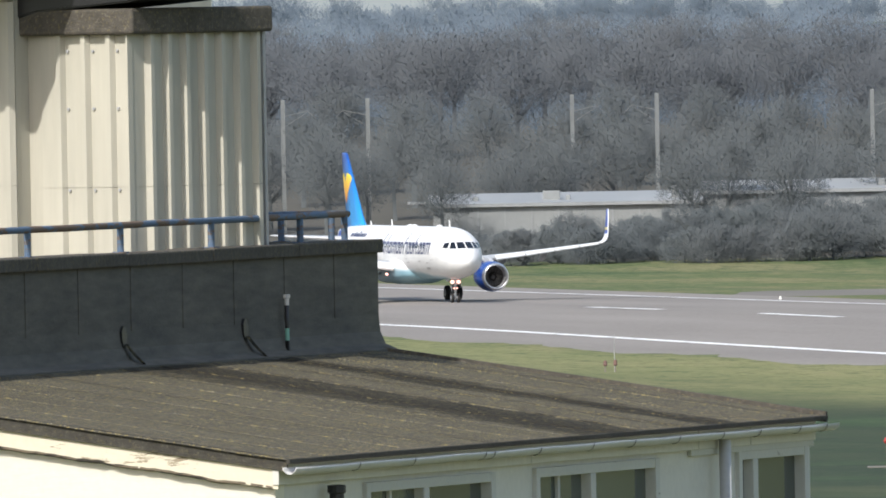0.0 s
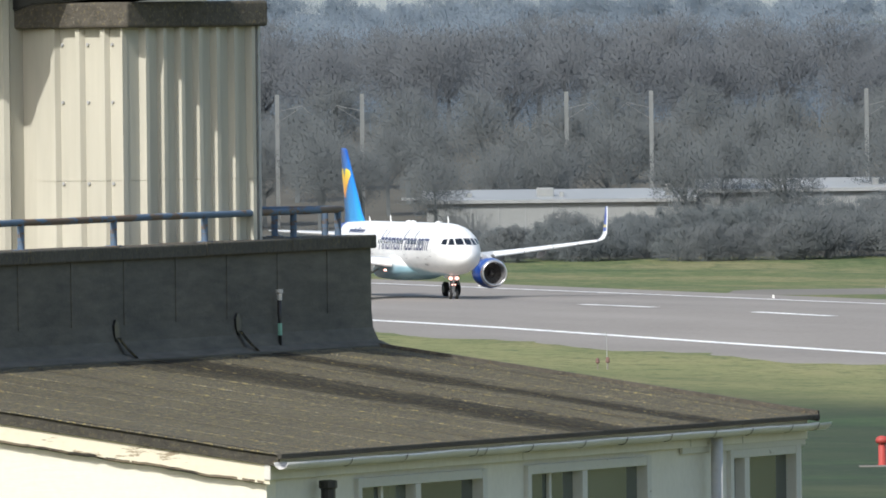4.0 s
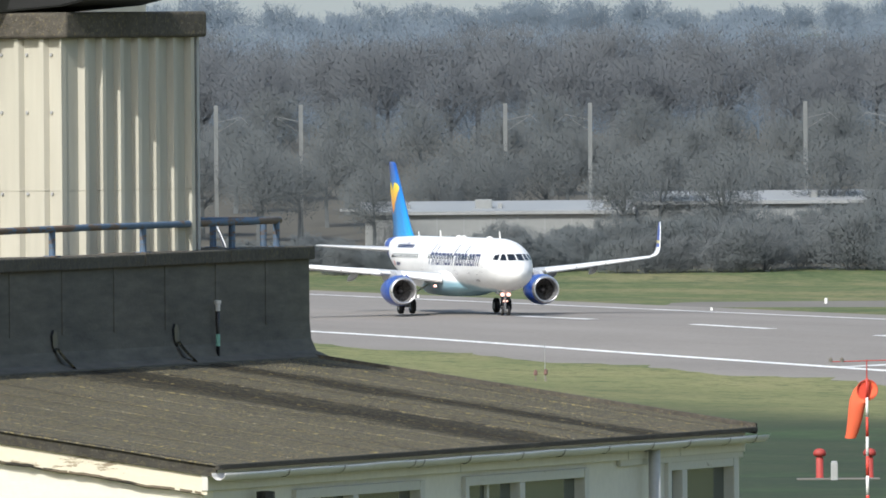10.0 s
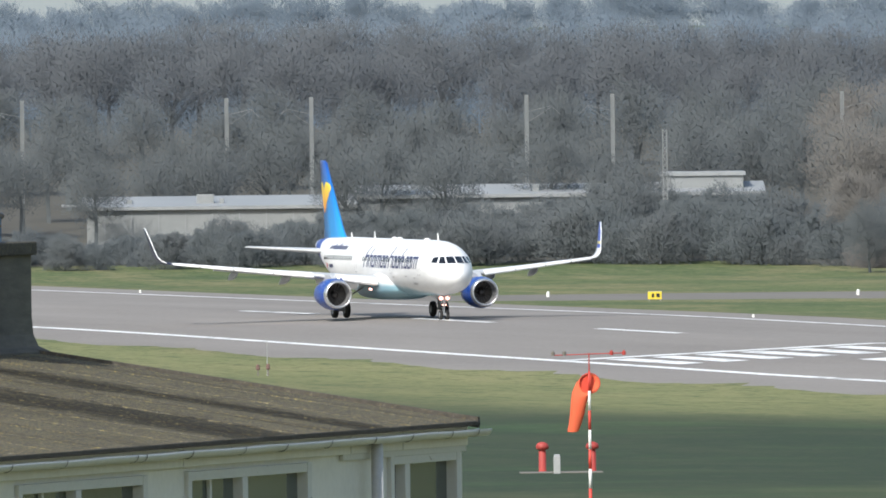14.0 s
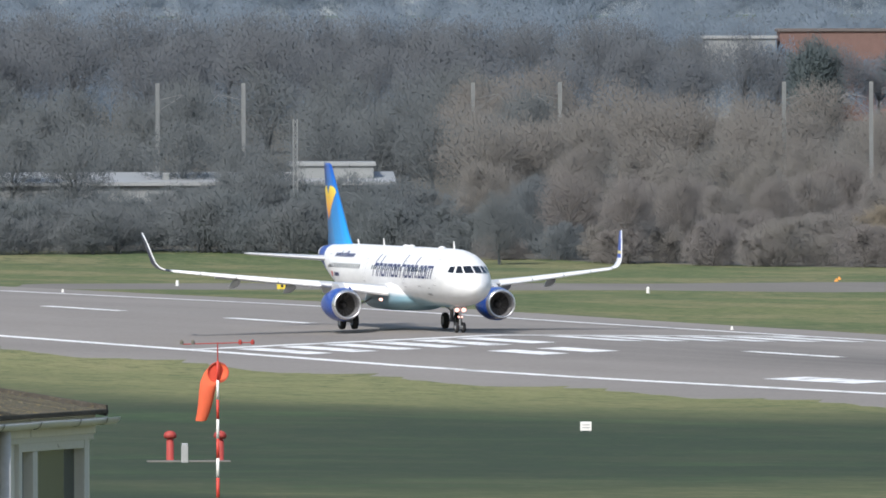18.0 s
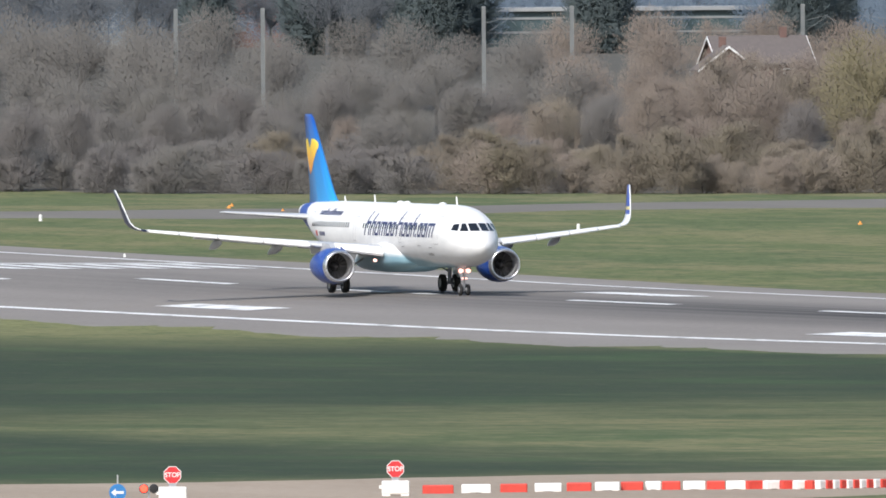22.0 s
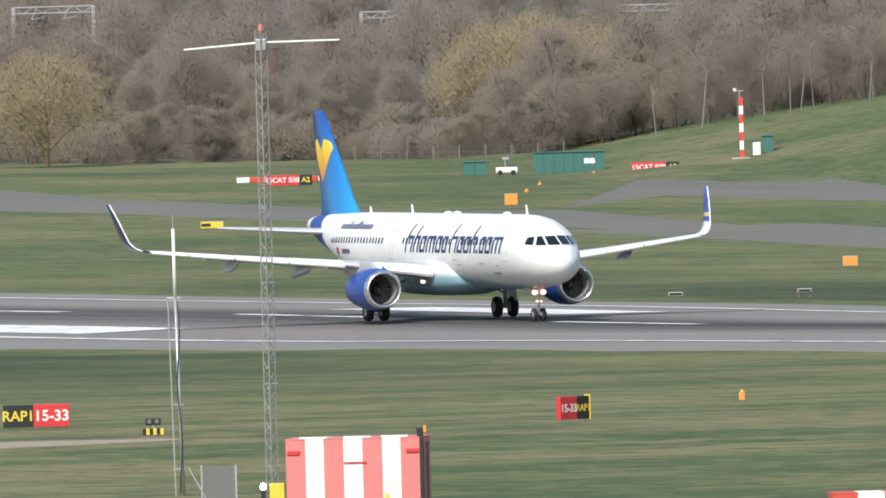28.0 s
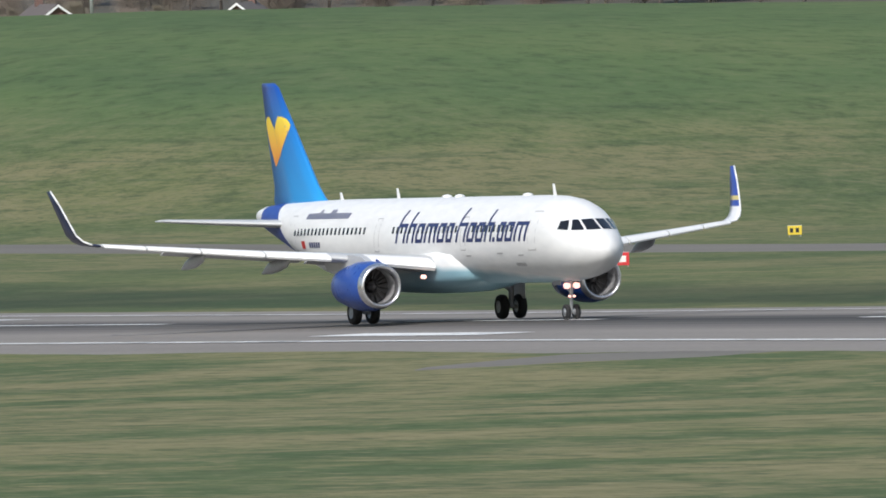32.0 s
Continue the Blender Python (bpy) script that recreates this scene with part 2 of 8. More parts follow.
    # a pale verge along the far part of the runway, painted as if sunlit
    verge = n.math("MULTIPLY", n.ramp(n.math("DIVIDE", n.math("MULTIPLY", off, -1.0), 200.0), [(0.13, (0, 0, 0)), (0.16, (0.75, 0.75, 0.75)), (0.27, (0.75, 0.75, 0.75)), (0.42, (0, 0, 0))]), n.ramp(n.math("DIVIDE", y, 2000.0), [(0.82, (0, 0, 0)), (0.90, (1, 1, 1))]))
    c = n.mix(verge, c, n.mix(band, (0.160, 0.182, 0.074), (0.30, 0.275, 0.13)))
    fine = n.noise(n.scaled(q, (2.6, 0.8, 0.3)), 1.0, 3, 0.7)
    c = n.mix(n.ramp(fine, [(0.32, (0.55, 0.55, 0.55)), (0.5, (0, 0, 0))]), c, (0.040, 0.062, 0.030))
    c = n.mix(n.math("MULTIPLY", n.math("SUBTRACT", 1.0, dark_turf), n.ramp(fine, [(0.54, (0, 0, 0)), (0.72, (0.45, 0.45, 0.45))])), c, (0.215, 0.20, 0.12))
    # the mown swaths of the viewer's side: straw and green side by side
    near = n.math("MULTIPLY", n.ramp(n.math("DIVIDE", n.math("MULTIPLY", off, -1.0), 100.0), [(0.30, (0, 0, 0)), (0.40, (1, 1, 1))]), n.ramp(n.math("DIVIDE", y, 2000.0), [(0.60, (1, 1, 1)), (0.72, (0, 0, 0))]))
    near = n.math("MULTIPLY", near, n.math("SUBTRACT", 1.0, deep))
    near = n.math("MULTIPLY", near, n.ramp(n.math("DIVIDE", n.split(p)[0], 200.0), [(0.22, (0.25, 0.25, 0.25)), (0.42, (1, 1, 1))]))
    swath = n.noise(n.scaled(q, (0.022, 0.012, 7.0)), 1.0, 9, 0.70)
    c = n.mix(n.math("MULTIPLY", near, n.ramp(swath, [(0.47, (0, 0, 0)), (0.57, (0.75, 0.75, 0.75))])), c, (0.225, 0.200, 0.105))
    c = n.mix(n.math("MULTIPLY", near, n.ramp(swath, [(0.40, (0.8, 0.8, 0.8)), (0.47, (0, 0, 0))])), c, (0.066, 0.105, 0.042))
    fleck = n.noise(n.scaled(q, (0.55, 0.26, 2.0)), 1.0, 4, 0.7)
    c = n.mix(n.math("MULTIPLY", near, n.ramp(fleck, [(0.54, (0, 0, 0)), (0.66, (0.55, 0.55, 0.55))])), c, (0.26, 0.225, 0.125))
    c = n.mix(n.math("MULTIPLY", near, n.ramp(fleck, [(0.34, (0.55, 0.55, 0.55)), (0.46, (0, 0, 0))])), c, (0.060, 0.078, 0.036))
    # fresh grass on the mound
    up = n.ramp(n.math("DIVIDE", n.split(p)[2], 20.0), [(0.16, (0, 0, 0)), (0.34, (1, 1, 1))])
    lump = n.noise(n.scaled(p, (0.012, 0.006, 0.22)), 1.0, 8, 0.66)
    fresh = n.ramp(lump, [(0.30, (0.066, 0.112, 0.048)), (0.46, (0.096, 0.146, 0.056)), (0.58, (0.112, 0.152, 0.060)), (0.74, (0.185, 0.176, 0.086))])
    c = n.mix(n.math("MULTIPLY", up, 0.85), c, fresh)
    c = n.mix(n.ramp(tuft, [(0.37, (0.62, 0.62, 0.62)), (0.49, (0, 0, 0))]), c, (0.046, 0.070, 0.032))
    c = n.mix(n.math("MULTIPLY", n.math("SUBTRACT", 1.0, n.math("MAXIMUM", n.math("MULTIPLY", dark_turf, 0.75), n.math("MULTIPLY", up, 0.55))), n.ramp(tuft, [(0.53, (0, 0, 0)), (0.66, (0.50, 0.50, 0.50))])), c, (0.21, 0.19, 0.11))
    n.color(c)
    n.bump(tuft, 0.5, 0.12)
    return n.m


def tarmac_material(name, lo, hi, rubber=0.0):
    n = Nodes(name, 0.9, 0.0, 0.25)
    p = n.position()
    rot = n.node("ShaderNodeVectorRotate", Vector=p, Angle=-HEAD)
    rot.rotation_type = "Z_AXIS"
    q = rot.outputs[0]
    f = n.mix(0.5, n.noise(n.scaled(q, (0.10, 0.012, 0)), 1.0, 5, 0.6), n.noise(p, 2.5, 4))
    c = n.ramp(f, [(0.35, lo), (0.65, hi)])
    if rubber:
        x = n.split(q)[0]
        off = n.math("ABSOLUTE", n.math("SUBTRACT", x, RWY))
        track = n.math("MULTIPLY", n.ramp(n.math("DIVIDE", off, 20.0), [(0.12, (1, 1, 1)), (0.62, (0, 0, 0))]), rubber)
        y = n.split(q)[1]
        along = n.ramp(n.math("DIVIDE", n.math("SUBTRACT", 1990, y), 300.0), [(0.0, (0, 0, 0)), (1.0, (1, 1, 1))])
        streak = n.noise(n.scaled(q, (0.9, 0.006, 0)), 1.0, 4)
        k = n.math("MULTIPLY", n.math("MULTIPLY", track, along), n.ramp(streak, [(0.3, (0.5, 0.5, 0.5)), (0.6, (1, 1, 1))]))
        c = n.mix(k, c, (0.022, 0.022, 0.024))
    n.color(c)
    n.bump(n.noise(p, 14, 3), 0.2, 0.02)
    return n.m


M_GRASS = grass_material()
M_TARMAC = tarmac_material("runway_asphalt", (0.190, 0.174, 0.158), (0.262, 0.240, 0.218), 0.90)
M_TAXI = tarmac_material("taxiway_asphalt", (0.138, 0.128, 0.112), (0.192, 0.178, 0.158))
M_TRACK = tarmac_material("service_road", (0.27, 0.215, 0.160), (0.40, 0.33, 0.255))


def marking_material():
    n = Nodes("runway_paint", 0.7)
    p = n.position()
    f = n.noise(p, 0.35, 6, 0.7)
    n.color(n.ramp(f, [(0.34, (0.24, 0.24, 0.235)), (0.47, (0.74, 0.74, 0.72)), (0.8, (0.84, 0.84, 0.82))]))
    return n.m


M_PAINT = marking_material()

# ---- ground ----


def steps(*spans):
    out = []
    for a, b, d in spans:
        out += list(np.arange(a, b, d))
    return out + [spans[-1][1]]


GX = steps((-9000, -1500, 500), (-1500, -300, 100), (-300, 700, 12.5), (700, 1500, 100), (1500, 9000, 500))
GY = steps((-3000, -200, 400), (-200, 700, 100), (700, 2600, 12.5), (2600, 3400, 50), (3400, 6000, 200), (6000, 18000, 1000))
bm = bmesh.new()
rows_v = [[bm.verts.new((x, y, ground_z(x, y))) for x in GX] for y in GY]
for a, b in zip(rows_v, rows_v[1:]):
    for i in range(len(GX) - 1):
        bm.faces.new((a[i], a[i + 1], b[i + 1], b[i]))
ground = tagged(part("ground", bm, M_GRASS, smooth=True), "mown airfield grass with straw-coloured strips", "grass", kind="structure")


def strip(name, s0, s1, o0, o1, lift, mat, parent=None, step=12.5, wob=0.0):
    """A thin paved or painted strip along the runway that follows the ground."""
    bm = bmesh.new()
    n = max(1, int(abs(s1 - s0) / step))
    m = max(1, int(abs(o1 - o0) / 8))
    if o0 < 0 < o1:
        offs = sorted(set([o0 + (o1 - o0) * j / m for j in range(m + 1)] + [0.0, -31.0 if o0 < -31 else o0, 31.0 if o1 > 31 else o1]))
    else:
        offs = [o0 + (o1 - o0) * j / m for j in range(m + 1)]
    if wob:
        offs = [o0 - 2.5] + offs + [o1 + 2.5]      # the edges run out under the turf
    rows = []
    for i in range(n + 1):
        s = s0 + (s1 - s0) * i / n
        w = [wob * noise.noise((s * 0.05, k * 9.0, 0)) for k in (0, 1)]
        rows.append([bm.verts.new(on_run(s, o + (w[0] if j == 0 else w[1] if j == len(offs) - 1 else 0), -0.06 if wob and j in (0, len(offs) - 1) else lift)) for j, o in enumerate(offs)])
    for a, b in zip(rows, rows[1:]):
        for i in range(len(offs) - 1):
            bm.faces.new((a[i], b[i], b[i + 1], a[i + 1]))
    bmesh.ops.recalc_face_normals(bm, faces=bm.faces)
    if bm.faces and sum(f.normal.z for f in bm.faces) < 0:
        bmesh.ops.reverse_faces(bm, faces=bm.faces)
    return part(name, bm, mat, parent)


runway = tagged(strip("runway", 2700, 300, -30.5, 31, 0.09, M_TARMAC, wob=1.2), "grey asphalt runway with dark rubber streaks and white markings", "runway", kind="structure")


def mark(s0, s1, o0, o1):
    strip("runway_marking", s0, s1, o0, o1, 0.115, M_PAINT, runway)


mark(2700, 400, -23.0, -22.0)
mark(2700, 400, 22.0, 23.0)
mark(1960, 1957, -22, 22)
for side in (-1, 1):
    for k in range(6):
        o = side * (3.2 + 3.2 * k)
        mark(1955, 1934, o - 0.9, o + 0.9)
for o in (-9.5, -6.0):
    mark(1922, 1907, o - 1.0, o + 1.0)
for s in (2148, 2092, 2036, 1892, 1842, 1786, 1729, 1671, 1615, 1559, 1503, 1447, 1391, 1335, 1279, 1223, 1167):
    mark(s, s - 24, -0.5, 0.5)
for s0, s1, w in ((1826, 1803, 3.0), (1676, 1655, 3.0), (1573, 1531, 6.5), (1386, 1366, 3.0), (1250, 1229, 3.0)):
    for side in (-1, 1):
        c = side * (15.5 if side < 0 else 13.0)
        mark(s0, s1, c - w / 2, c + w / 2)


# ---- the airliner ----
def fuselage_paint():
    n = Nodes("fuselage_paint", 0.28, 0.0, 0.5)
    co = n.coords()
    x, y, z = n.split(co)
    grime = n.noise(n.scaled(co, (0.5, 1.5, 1.5)), 1.5, 5)
    white = n.ramp(grime, [(0.3, (0.70, 0.703, 0.70)), (0.65, (0.78, 0.78, 0.772))])
    # pale teal belly that starts under the wing root
    wave = n.math("ADD", z, n.math("MULTIPLY", n.noise(n.scaled(co, (0.3, 0, 0)), 1.0, 2), 0.4))
    belly = n.ramp(n.math("ADD", n.math("DIVIDE", n.math("ADD", wave, n.math("MULTIPLY", n.math("ABSOLUTE", n.math("ADD", x, 17.0)), 0.055)), 3.0), 0.0), [(0.90, (1, 1, 1)), (1.16, (0, 0, 0))])
    c = n.mix(n.math("MULTIPLY", belly, 0.85), white, (0.17, 0.37, 0.46))
    # blue tail, with a sweeping edge
    edge = n.math("ADD", x, n.math("MULTIPLY", n.math("SUBTRACT", z, 4.5), 1.3))
    tail = n.math("MULTIPLY", n.math("LESS_THAN", edge, -38.6), n.math("GREATER_THAN", x, -42.9))
    c = n.mix(tail, c, (0.012, 0.055, 0.30))
    n.color(c)
    n.rough(n.ramp(grime, [(0.3, (0.46,) * 3), (0.7, (0.38,) * 3)]))
    return n.m


def fin_paint():
    n = Nodes("fin_paint", 0.3)
    z = n.split(n.coords())[2]
    n.color(n.ramp(n.math("DIVIDE", z, 12.0), [(0.48, (0.03, 0.30, 0.68)), (0.72, (0.02, 0.20, 0.55)), (0.95, (0.012, 0.075, 0.36))]))
    return n.m


def heart_paint():
    n = Nodes("heart_paint", 0.35)
    z = n.split(n.coords())[2]
    n.color(n.ramp(n.math("DIVIDE", z, 12.0), [(0.63, (0.78, 0.26, 0.05)), (0.72, (0.86, 0.45, 0.06)), (0.82, (0.88, 0.66, 0.06))]))
    return n.m


M_FUS, M_FIN, M_HEART = fuselage_paint(), fin_paint(), heart_paint()
M_WING = plain("wing_grey", (0.46, 0.47, 0.48), 0.35, 0.0, 0.08, 0.6)
M_NACELLE = plain("nacelle_blue", (0.022, 0.072, 0.32), 0.28, 0.0, 0.12, 1.0)
M_LIP = plain("bare_metal", (0.72, 0.72, 0.74), 0.28, 0.9, 0.08, 2.0)
M_DUCT = plain("duct_grey", (0.40, 0.40, 0.41), 0.45, 0.3, 0.1, 3.0)
M_FAN = plain("fan_dark", (0.085, 0.08, 0.08), 0.4, 0.5, 0.2, 5.0)
M_TYRE = plain("tyre_rubber", (0.022, 0.022, 0.023), 0.85, 0.0, 0.2, 6.0)
M_STEEL = plain("gear_steel", (0.42, 0.43, 0.45), 0.4, 0.5, 0.15, 4.0)
M_PANE = plain("dark_glass", (0.012, 0.014, 0.018), 0.08, 0.0, 0.1, 1.0)
M_TITLE = plain("title_blue", (0.016, 0.028, 0.12), 0.4, 0.0, 0.05, 1.0)
M_WHITE = plain("white_paint", (0.78, 0.78, 0.77), 0.45, 0.0, 0.07, 2.0)
M_LAND = glowing("landing_light", (1.0, 0.52, 0.42), 2.2)
M_NAVYD = plain("dark_navy_paint", (0.008, 0.016, 0.06), 0.35, 0.0, 0.1, 1.0)
M_RED = plain("signal_red", (0.55, 0.03, 0.025), 0.5, 0.0, 0.12, 2.0)

# station aft of the nose: bottom, top, half width
FUS = [(0.00, 3.22, 3.28, 0.03), (0.12, 2.92, 3.62, 0.36), (0.4, 2.66, 3.93, 0.68), (0.9, 2.40, 4.27, 1.03), (1.5, 2.20, 4.56, 1.30), (2.1, 2.07, 4.86, 1.50),
       (2.8, 1.97, 5.28, 1.68), (3.5, 1.90, 5.58, 1.80), (4.4, 1.84, 5.77, 1.89), (5.6, 1.80, 5.88, 1.95), (7.2, 1.78, 5.92, 1.975), (14, 1.78, 5.92, 1.975), (22, 1.78, 5.92, 1.975),
       (29.5, 1.78, 5.92, 1.975), (31.5, 1.90, 5.92, 1.95), (34, 2.30, 5.91, 1.82), (36.5, 2.86, 5.88, 1.58), (39, 3.48, 5.84, 1.22), (41.5, 4.10, 5.77, 0.84), (43.3, 4.55, 5.66, 0.52), (44.3, 4.82, 5.50, 0.28), (44.5, 4.92, 5.40, 0.16)]


def fus_at(st):
    k = 0
    while k < len(FUS) - 2 and FUS[k + 1][0] < st:
        k += 1
    a, b = FUS[k], FUS[k + 1]
    u = min(max((st - a[0]) / (b[0] - a[0]), 0), 1)
    return [a[i] + (b[i] - a[i]) * u for i in (1, 2, 3)]


def skin(st, ang, out=0.0):
    """A point on the skin: station aft of the nose, angle from the top (positive to starboard, which is -y)."""
    lo, hi, w = fus_at(st)
    c, h = (lo + hi) / 2, (hi - lo) / 2
    return Vector((-st, -(w + out) * math.sin(ang), c + (h + out) * math.cos(ang)))


def skin_at_z(st, z, side, out=0.0):
    lo, hi, w = fus_at(st)
    c, h = (lo + hi) / 2, (hi - lo) / 2
    return skin(st, side * math.acos(min(max((z - c) / h, -1), 1)), out)


def skin_patch(bm, outline, side, out=0.012):
    """A thin plate on the skin from (station, height) corners, subdivided to follow it."""
    for grid in outline:
        (a, b, c, d) = grid
        n = 4
        vs = {}
        for i in range(n + 1):
            for j in range(n + 1):
                u, v = i / n, j / n
                st = (a[0] * (1 - u) + b[0] * u) * (1 - v) + (d[0] * (1 - u) + c[0] * u) * v
                z = (a[1] * (1 - u) + b[1] * u) * (1 - v) + (d[1] * (1 - u) + c[1] * u) * v
                vs[i, j] = bm.verts.new(skin_at_z(st, z, side, out))
        for i in range(n):
            for j in range(n):
                q = [vs[i, j], vs[i + 1, j], vs[i + 1, j + 1], vs[i, j + 1]]
                bm.faces.new(q if side < 0 else q[::-1])
    return bm


def nose_point(y, z, side):
    """The point of the nose's skin that lies y off the centre line at the height z."""
    a, b = 0.3, 5.0
    for _ in range(30):
        m = (a + b) / 2
        lo, hi, w = fus_at(m)
        if ((z - (lo + hi) / 2) / ((hi - lo) / 2)) ** 2 + (y / w) ** 2 > 1:
            a = m
        else:
            b = m
    return Vector((-b + 0.02, -side * y * 1.008, z + 0.012))


def tip_paint():
    n = Nodes("tip_paint", 0.35)
    z = n.split(n.coords())[2]
    n.color(n.ramp(n.math("DIVIDE", z, 7.0), [(0.0, (0.74, 0.74, 0.75)), (0.70, (0.74, 0.74, 0.75)), (0.71, (0.03, 0.07, 0.34)), (0.745, (0.03, 0.07, 0.34)), (0.75, (0.60, 0.50, 0.20)), (0.775, (0.60, 0.50, 0.20)), (0.78, (0.03, 0.07, 0.34))]))
    return n.m


M_TIP = tip_paint()
FOIL = [(0.0, 0.0), (0.02, 0.032), (0.10, 0.062), (0.30, 0.078), (0.60, 0.055), (1.0, 0.004), (1.0, -0.004), (0.60, -0.028), (0.30, -0.046), (0.10, -0.038), (0.02, -0.020)]


def foil_ring(x, y, z, chord, thick, up=None):
    """An aerofoil section with its leading edge at x, y, z; up is the direction of its thickness."""
    up = up or Vector((0, 0, 1))
    return [Vector((x - u * chord, y, z)) + up * (t * chord * thick) for u, t in FOIL]


WHEELS = []


def airliner():
    ob = thing("airliner", Matrix(), "white twin-engine airliner with blue tail, yellow heart and blue engines", "airplane")
    n = 40
    bm = bmesh.new()
    loft(bm, [[skin(r[0], 2 * math.pi * i / n) for i in range(n)] for r in FUS])
    bmesh.ops.recalc_face_normals(bm, faces=bm.faces)
    fus = part("fuselage", bm, M_FUS, ob, "white fuselage with pale teal belly and blue tail end", True)
    # belly fairing
    bm = bmesh.new()
    rings = []
    for st, lo, hw, top in ((13.6, 2.0, 0.9, 2.6), (14.3, 1.75, 1.6, 3.2), (15.3, 1.55, 2.05, 3.62), (17.2, 1.38, 2.25, 3.72), (20.5, 1.34, 2.25, 3.5), (23.5, 1.40, 2.15, 2.95), (25.8, 1.62, 1.6, 2.4), (27.2, 1.95, 0.8, 2.1)):
        c, h = (lo + top) / 2, (top - lo) / 2
        rings.append([Vector((-st, hw * math.copysign(abs(math.sin(2 * math.pi * i / 24)) ** 0.7, math.sin(2 * math.pi * i / 24)), c + h * math.copysign(abs(math.cos(2 * math.pi * i / 24)) ** 0.7, math.cos(2 * math.pi * i / 24)))) for i in range(24)])
    loft(bm, rings)
    bmesh.ops.recalc_face_normals(bm, faces=bm.faces)
    part("belly_fairing", bm, M_FUS, ob, "pale teal belly fairing", True)
    # windscreen and side panes
    for side in (-1, 1):
        for nm, lab, q in (("windscreen", "dark windscreen pane", [(0.05, 4.27), (0.64, 4.25), (0.58, 4.74), (0.05, 4.76)]),
                           ("cockpit_window", "dark cockpit side pane", [(0.73, 4.25), (1.15, 4.25), (0.90, 4.74), (0.67, 4.74)]),
                           ("cockpit_window", "dark cockpit side pane", [(1.25, 4.26), (1.52, 4.31), (1.31, 4.68), (1.01, 4.73)])):
            bm = bmesh.new()
            rows = []
            for i in range(7):
                u = i / 6
                row = []
                for j in range(5):
                    v = j / 4
                    yy = (q[0][0] * (1 - u) + q[1][0] * u) * (1 - v) + (q[3][0] * (1 - u) + q[2][0] * u) * v
                    zz = (q[0][1] * (1 - u) + q[1][1] * u) * (1 - v) + (q[3][1] * (1 - u) + q[2][1] * u) * v
                    row.append(bm.verts.new(nose_point(yy, zz, side)))
                rows.append(row)
            for a, b in zip(rows, rows[1:]):
                for j in range(4):
                    f = (a[j], b[j], b[j + 1], a[j + 1])
                    bm.faces.new(f if side < 0 else f[::-1])
            part(nm, bm, M_PANE, fus, lab, True)
        # cabin windows
        bm = boxed(-0.115, 0.115, -0.012, 0.012, -0.17, 0.17, 0.01)
        win = bpy.data.meshes.new("cabin_window")
        bm.to_mesh(win)
        bm.free()
        win.materials.append(M_PANE)
        k = 0
        st = 7.6
        while st < 36.0:
            if not any(abs(st - g) < 0.75 for g in (5.9, 13.6, 23.6, 25.2)):
                p = skin_at_z(st, 4.42, side, 0.0)
                tilt = math.degrees(math.asin(min(0.9, 0.57 / 2.07)))
                shared("cabin_window", win, fus, pose(p.x, p.y, p.z, side * -tilt, 0, 0))
            st += 0.533
        # doors: a thin raised frame
        for st, z0, z1, w in ((5.1, 3.35, 5.2, 0.85), (13.6, 3.4, 5.0, 0.6), (24.6, 3.4, 5.0, 0.6), (36.4, 3.5, 5.2, 0.75)):
            bm = bmesh.new()
            t = 0.035
            for q in ([(st - w / 2, z0), (st - w / 2 + t, z0), (st - w / 2 + t, z1), (st - w / 2, z1)], [(st + w / 2 - t, z0), (st + w / 2, z0), (st + w / 2, z1), (st + w / 2 - t, z1)],
                      [(st - w / 2, z1 - t), (st + w / 2, z1 - t), (st + w / 2, z1), (st - w / 2, z1)], [(st - w / 2, z0), (st + w / 2, z0), (st + w / 2, z0 + t), (st - w / 2, z0 + t)]):
                skin_patch(bm, [q], side, 0.006)
            part("cabin_door_frame", bm, M_DUCT, fus)
        # painted title: a row of plain slanted loops and bars, nothing that spells
        st = 22.15
        for k, (w, h, gap) in enumerate([(1.0, 1.55, 0.18), (0.78, 1.45, 0.17), (0.80, 0.92, 0.17), (1.2, 0.92, 0.17), (0.80, 0.92, 0.17), (0.68, 0.92, 0.42), (1.0, 1.6, 0.15), (0.80, 0.92, 0.15), (0.80, 0.92, 0.17), (0.78, 1.5, 0.15), (0.24, 0.2, 0.18), (0.70, 0.92, 0.15), (0.80, 0.92, 0.16), (1.25, 0.92, 0.1)]):
            w, gap, h = w * 1.17, gap * 1.17, h * 1.0
            z0, bm, t, u = 3.80, bmesh.new(), 0.23, 0.17

            def bar(s0, s1, za, zb):
                la, lb = 0.30 * (za - z0), 0.30 * (zb - z0)
                skin_patch(bm, [[(s0 - la, za), (s1 - la, za), (s1 - lb, zb), (s0 - lb, zb)]], side, 0.016)
            x_h = min(h, 0.92)
            if h < 0.3:
                bar(st, st - w, z0, z0 + h)
            elif w > 1.3:
                for f in (0.0, 0.5, 1.0):
                    bar(st - f * (w - t), st - f * (w - t) - t, z0, z0 + x_h - u)
                bar(st, st - w, z0 + x_h - u, z0 + x_h)
            elif h > 1.0:
                bar(st, st - t, z0, z0 + h)
                bar(st - t, st - w, z0 + x_h - u, z0 + x_h)
                bar(st - w + t, st - w, z0, z0 + x_h - u)
            else:
                bar(st, st - t, z0 + u, z0 + x_h - u)
                bar(st - w + t, st - w, z0 + u, z0 + x_h - u)
                bar(st - 0.04, st - w + 0.04, z0 + x_h - u, z0 + x_h)
                bar(st - 0.04, st - w + 0.04, z0, z0 + u)
            part("title_shape", bm, M_TITLE, fus, "dark blue painted title shape")
            st -= w + gap
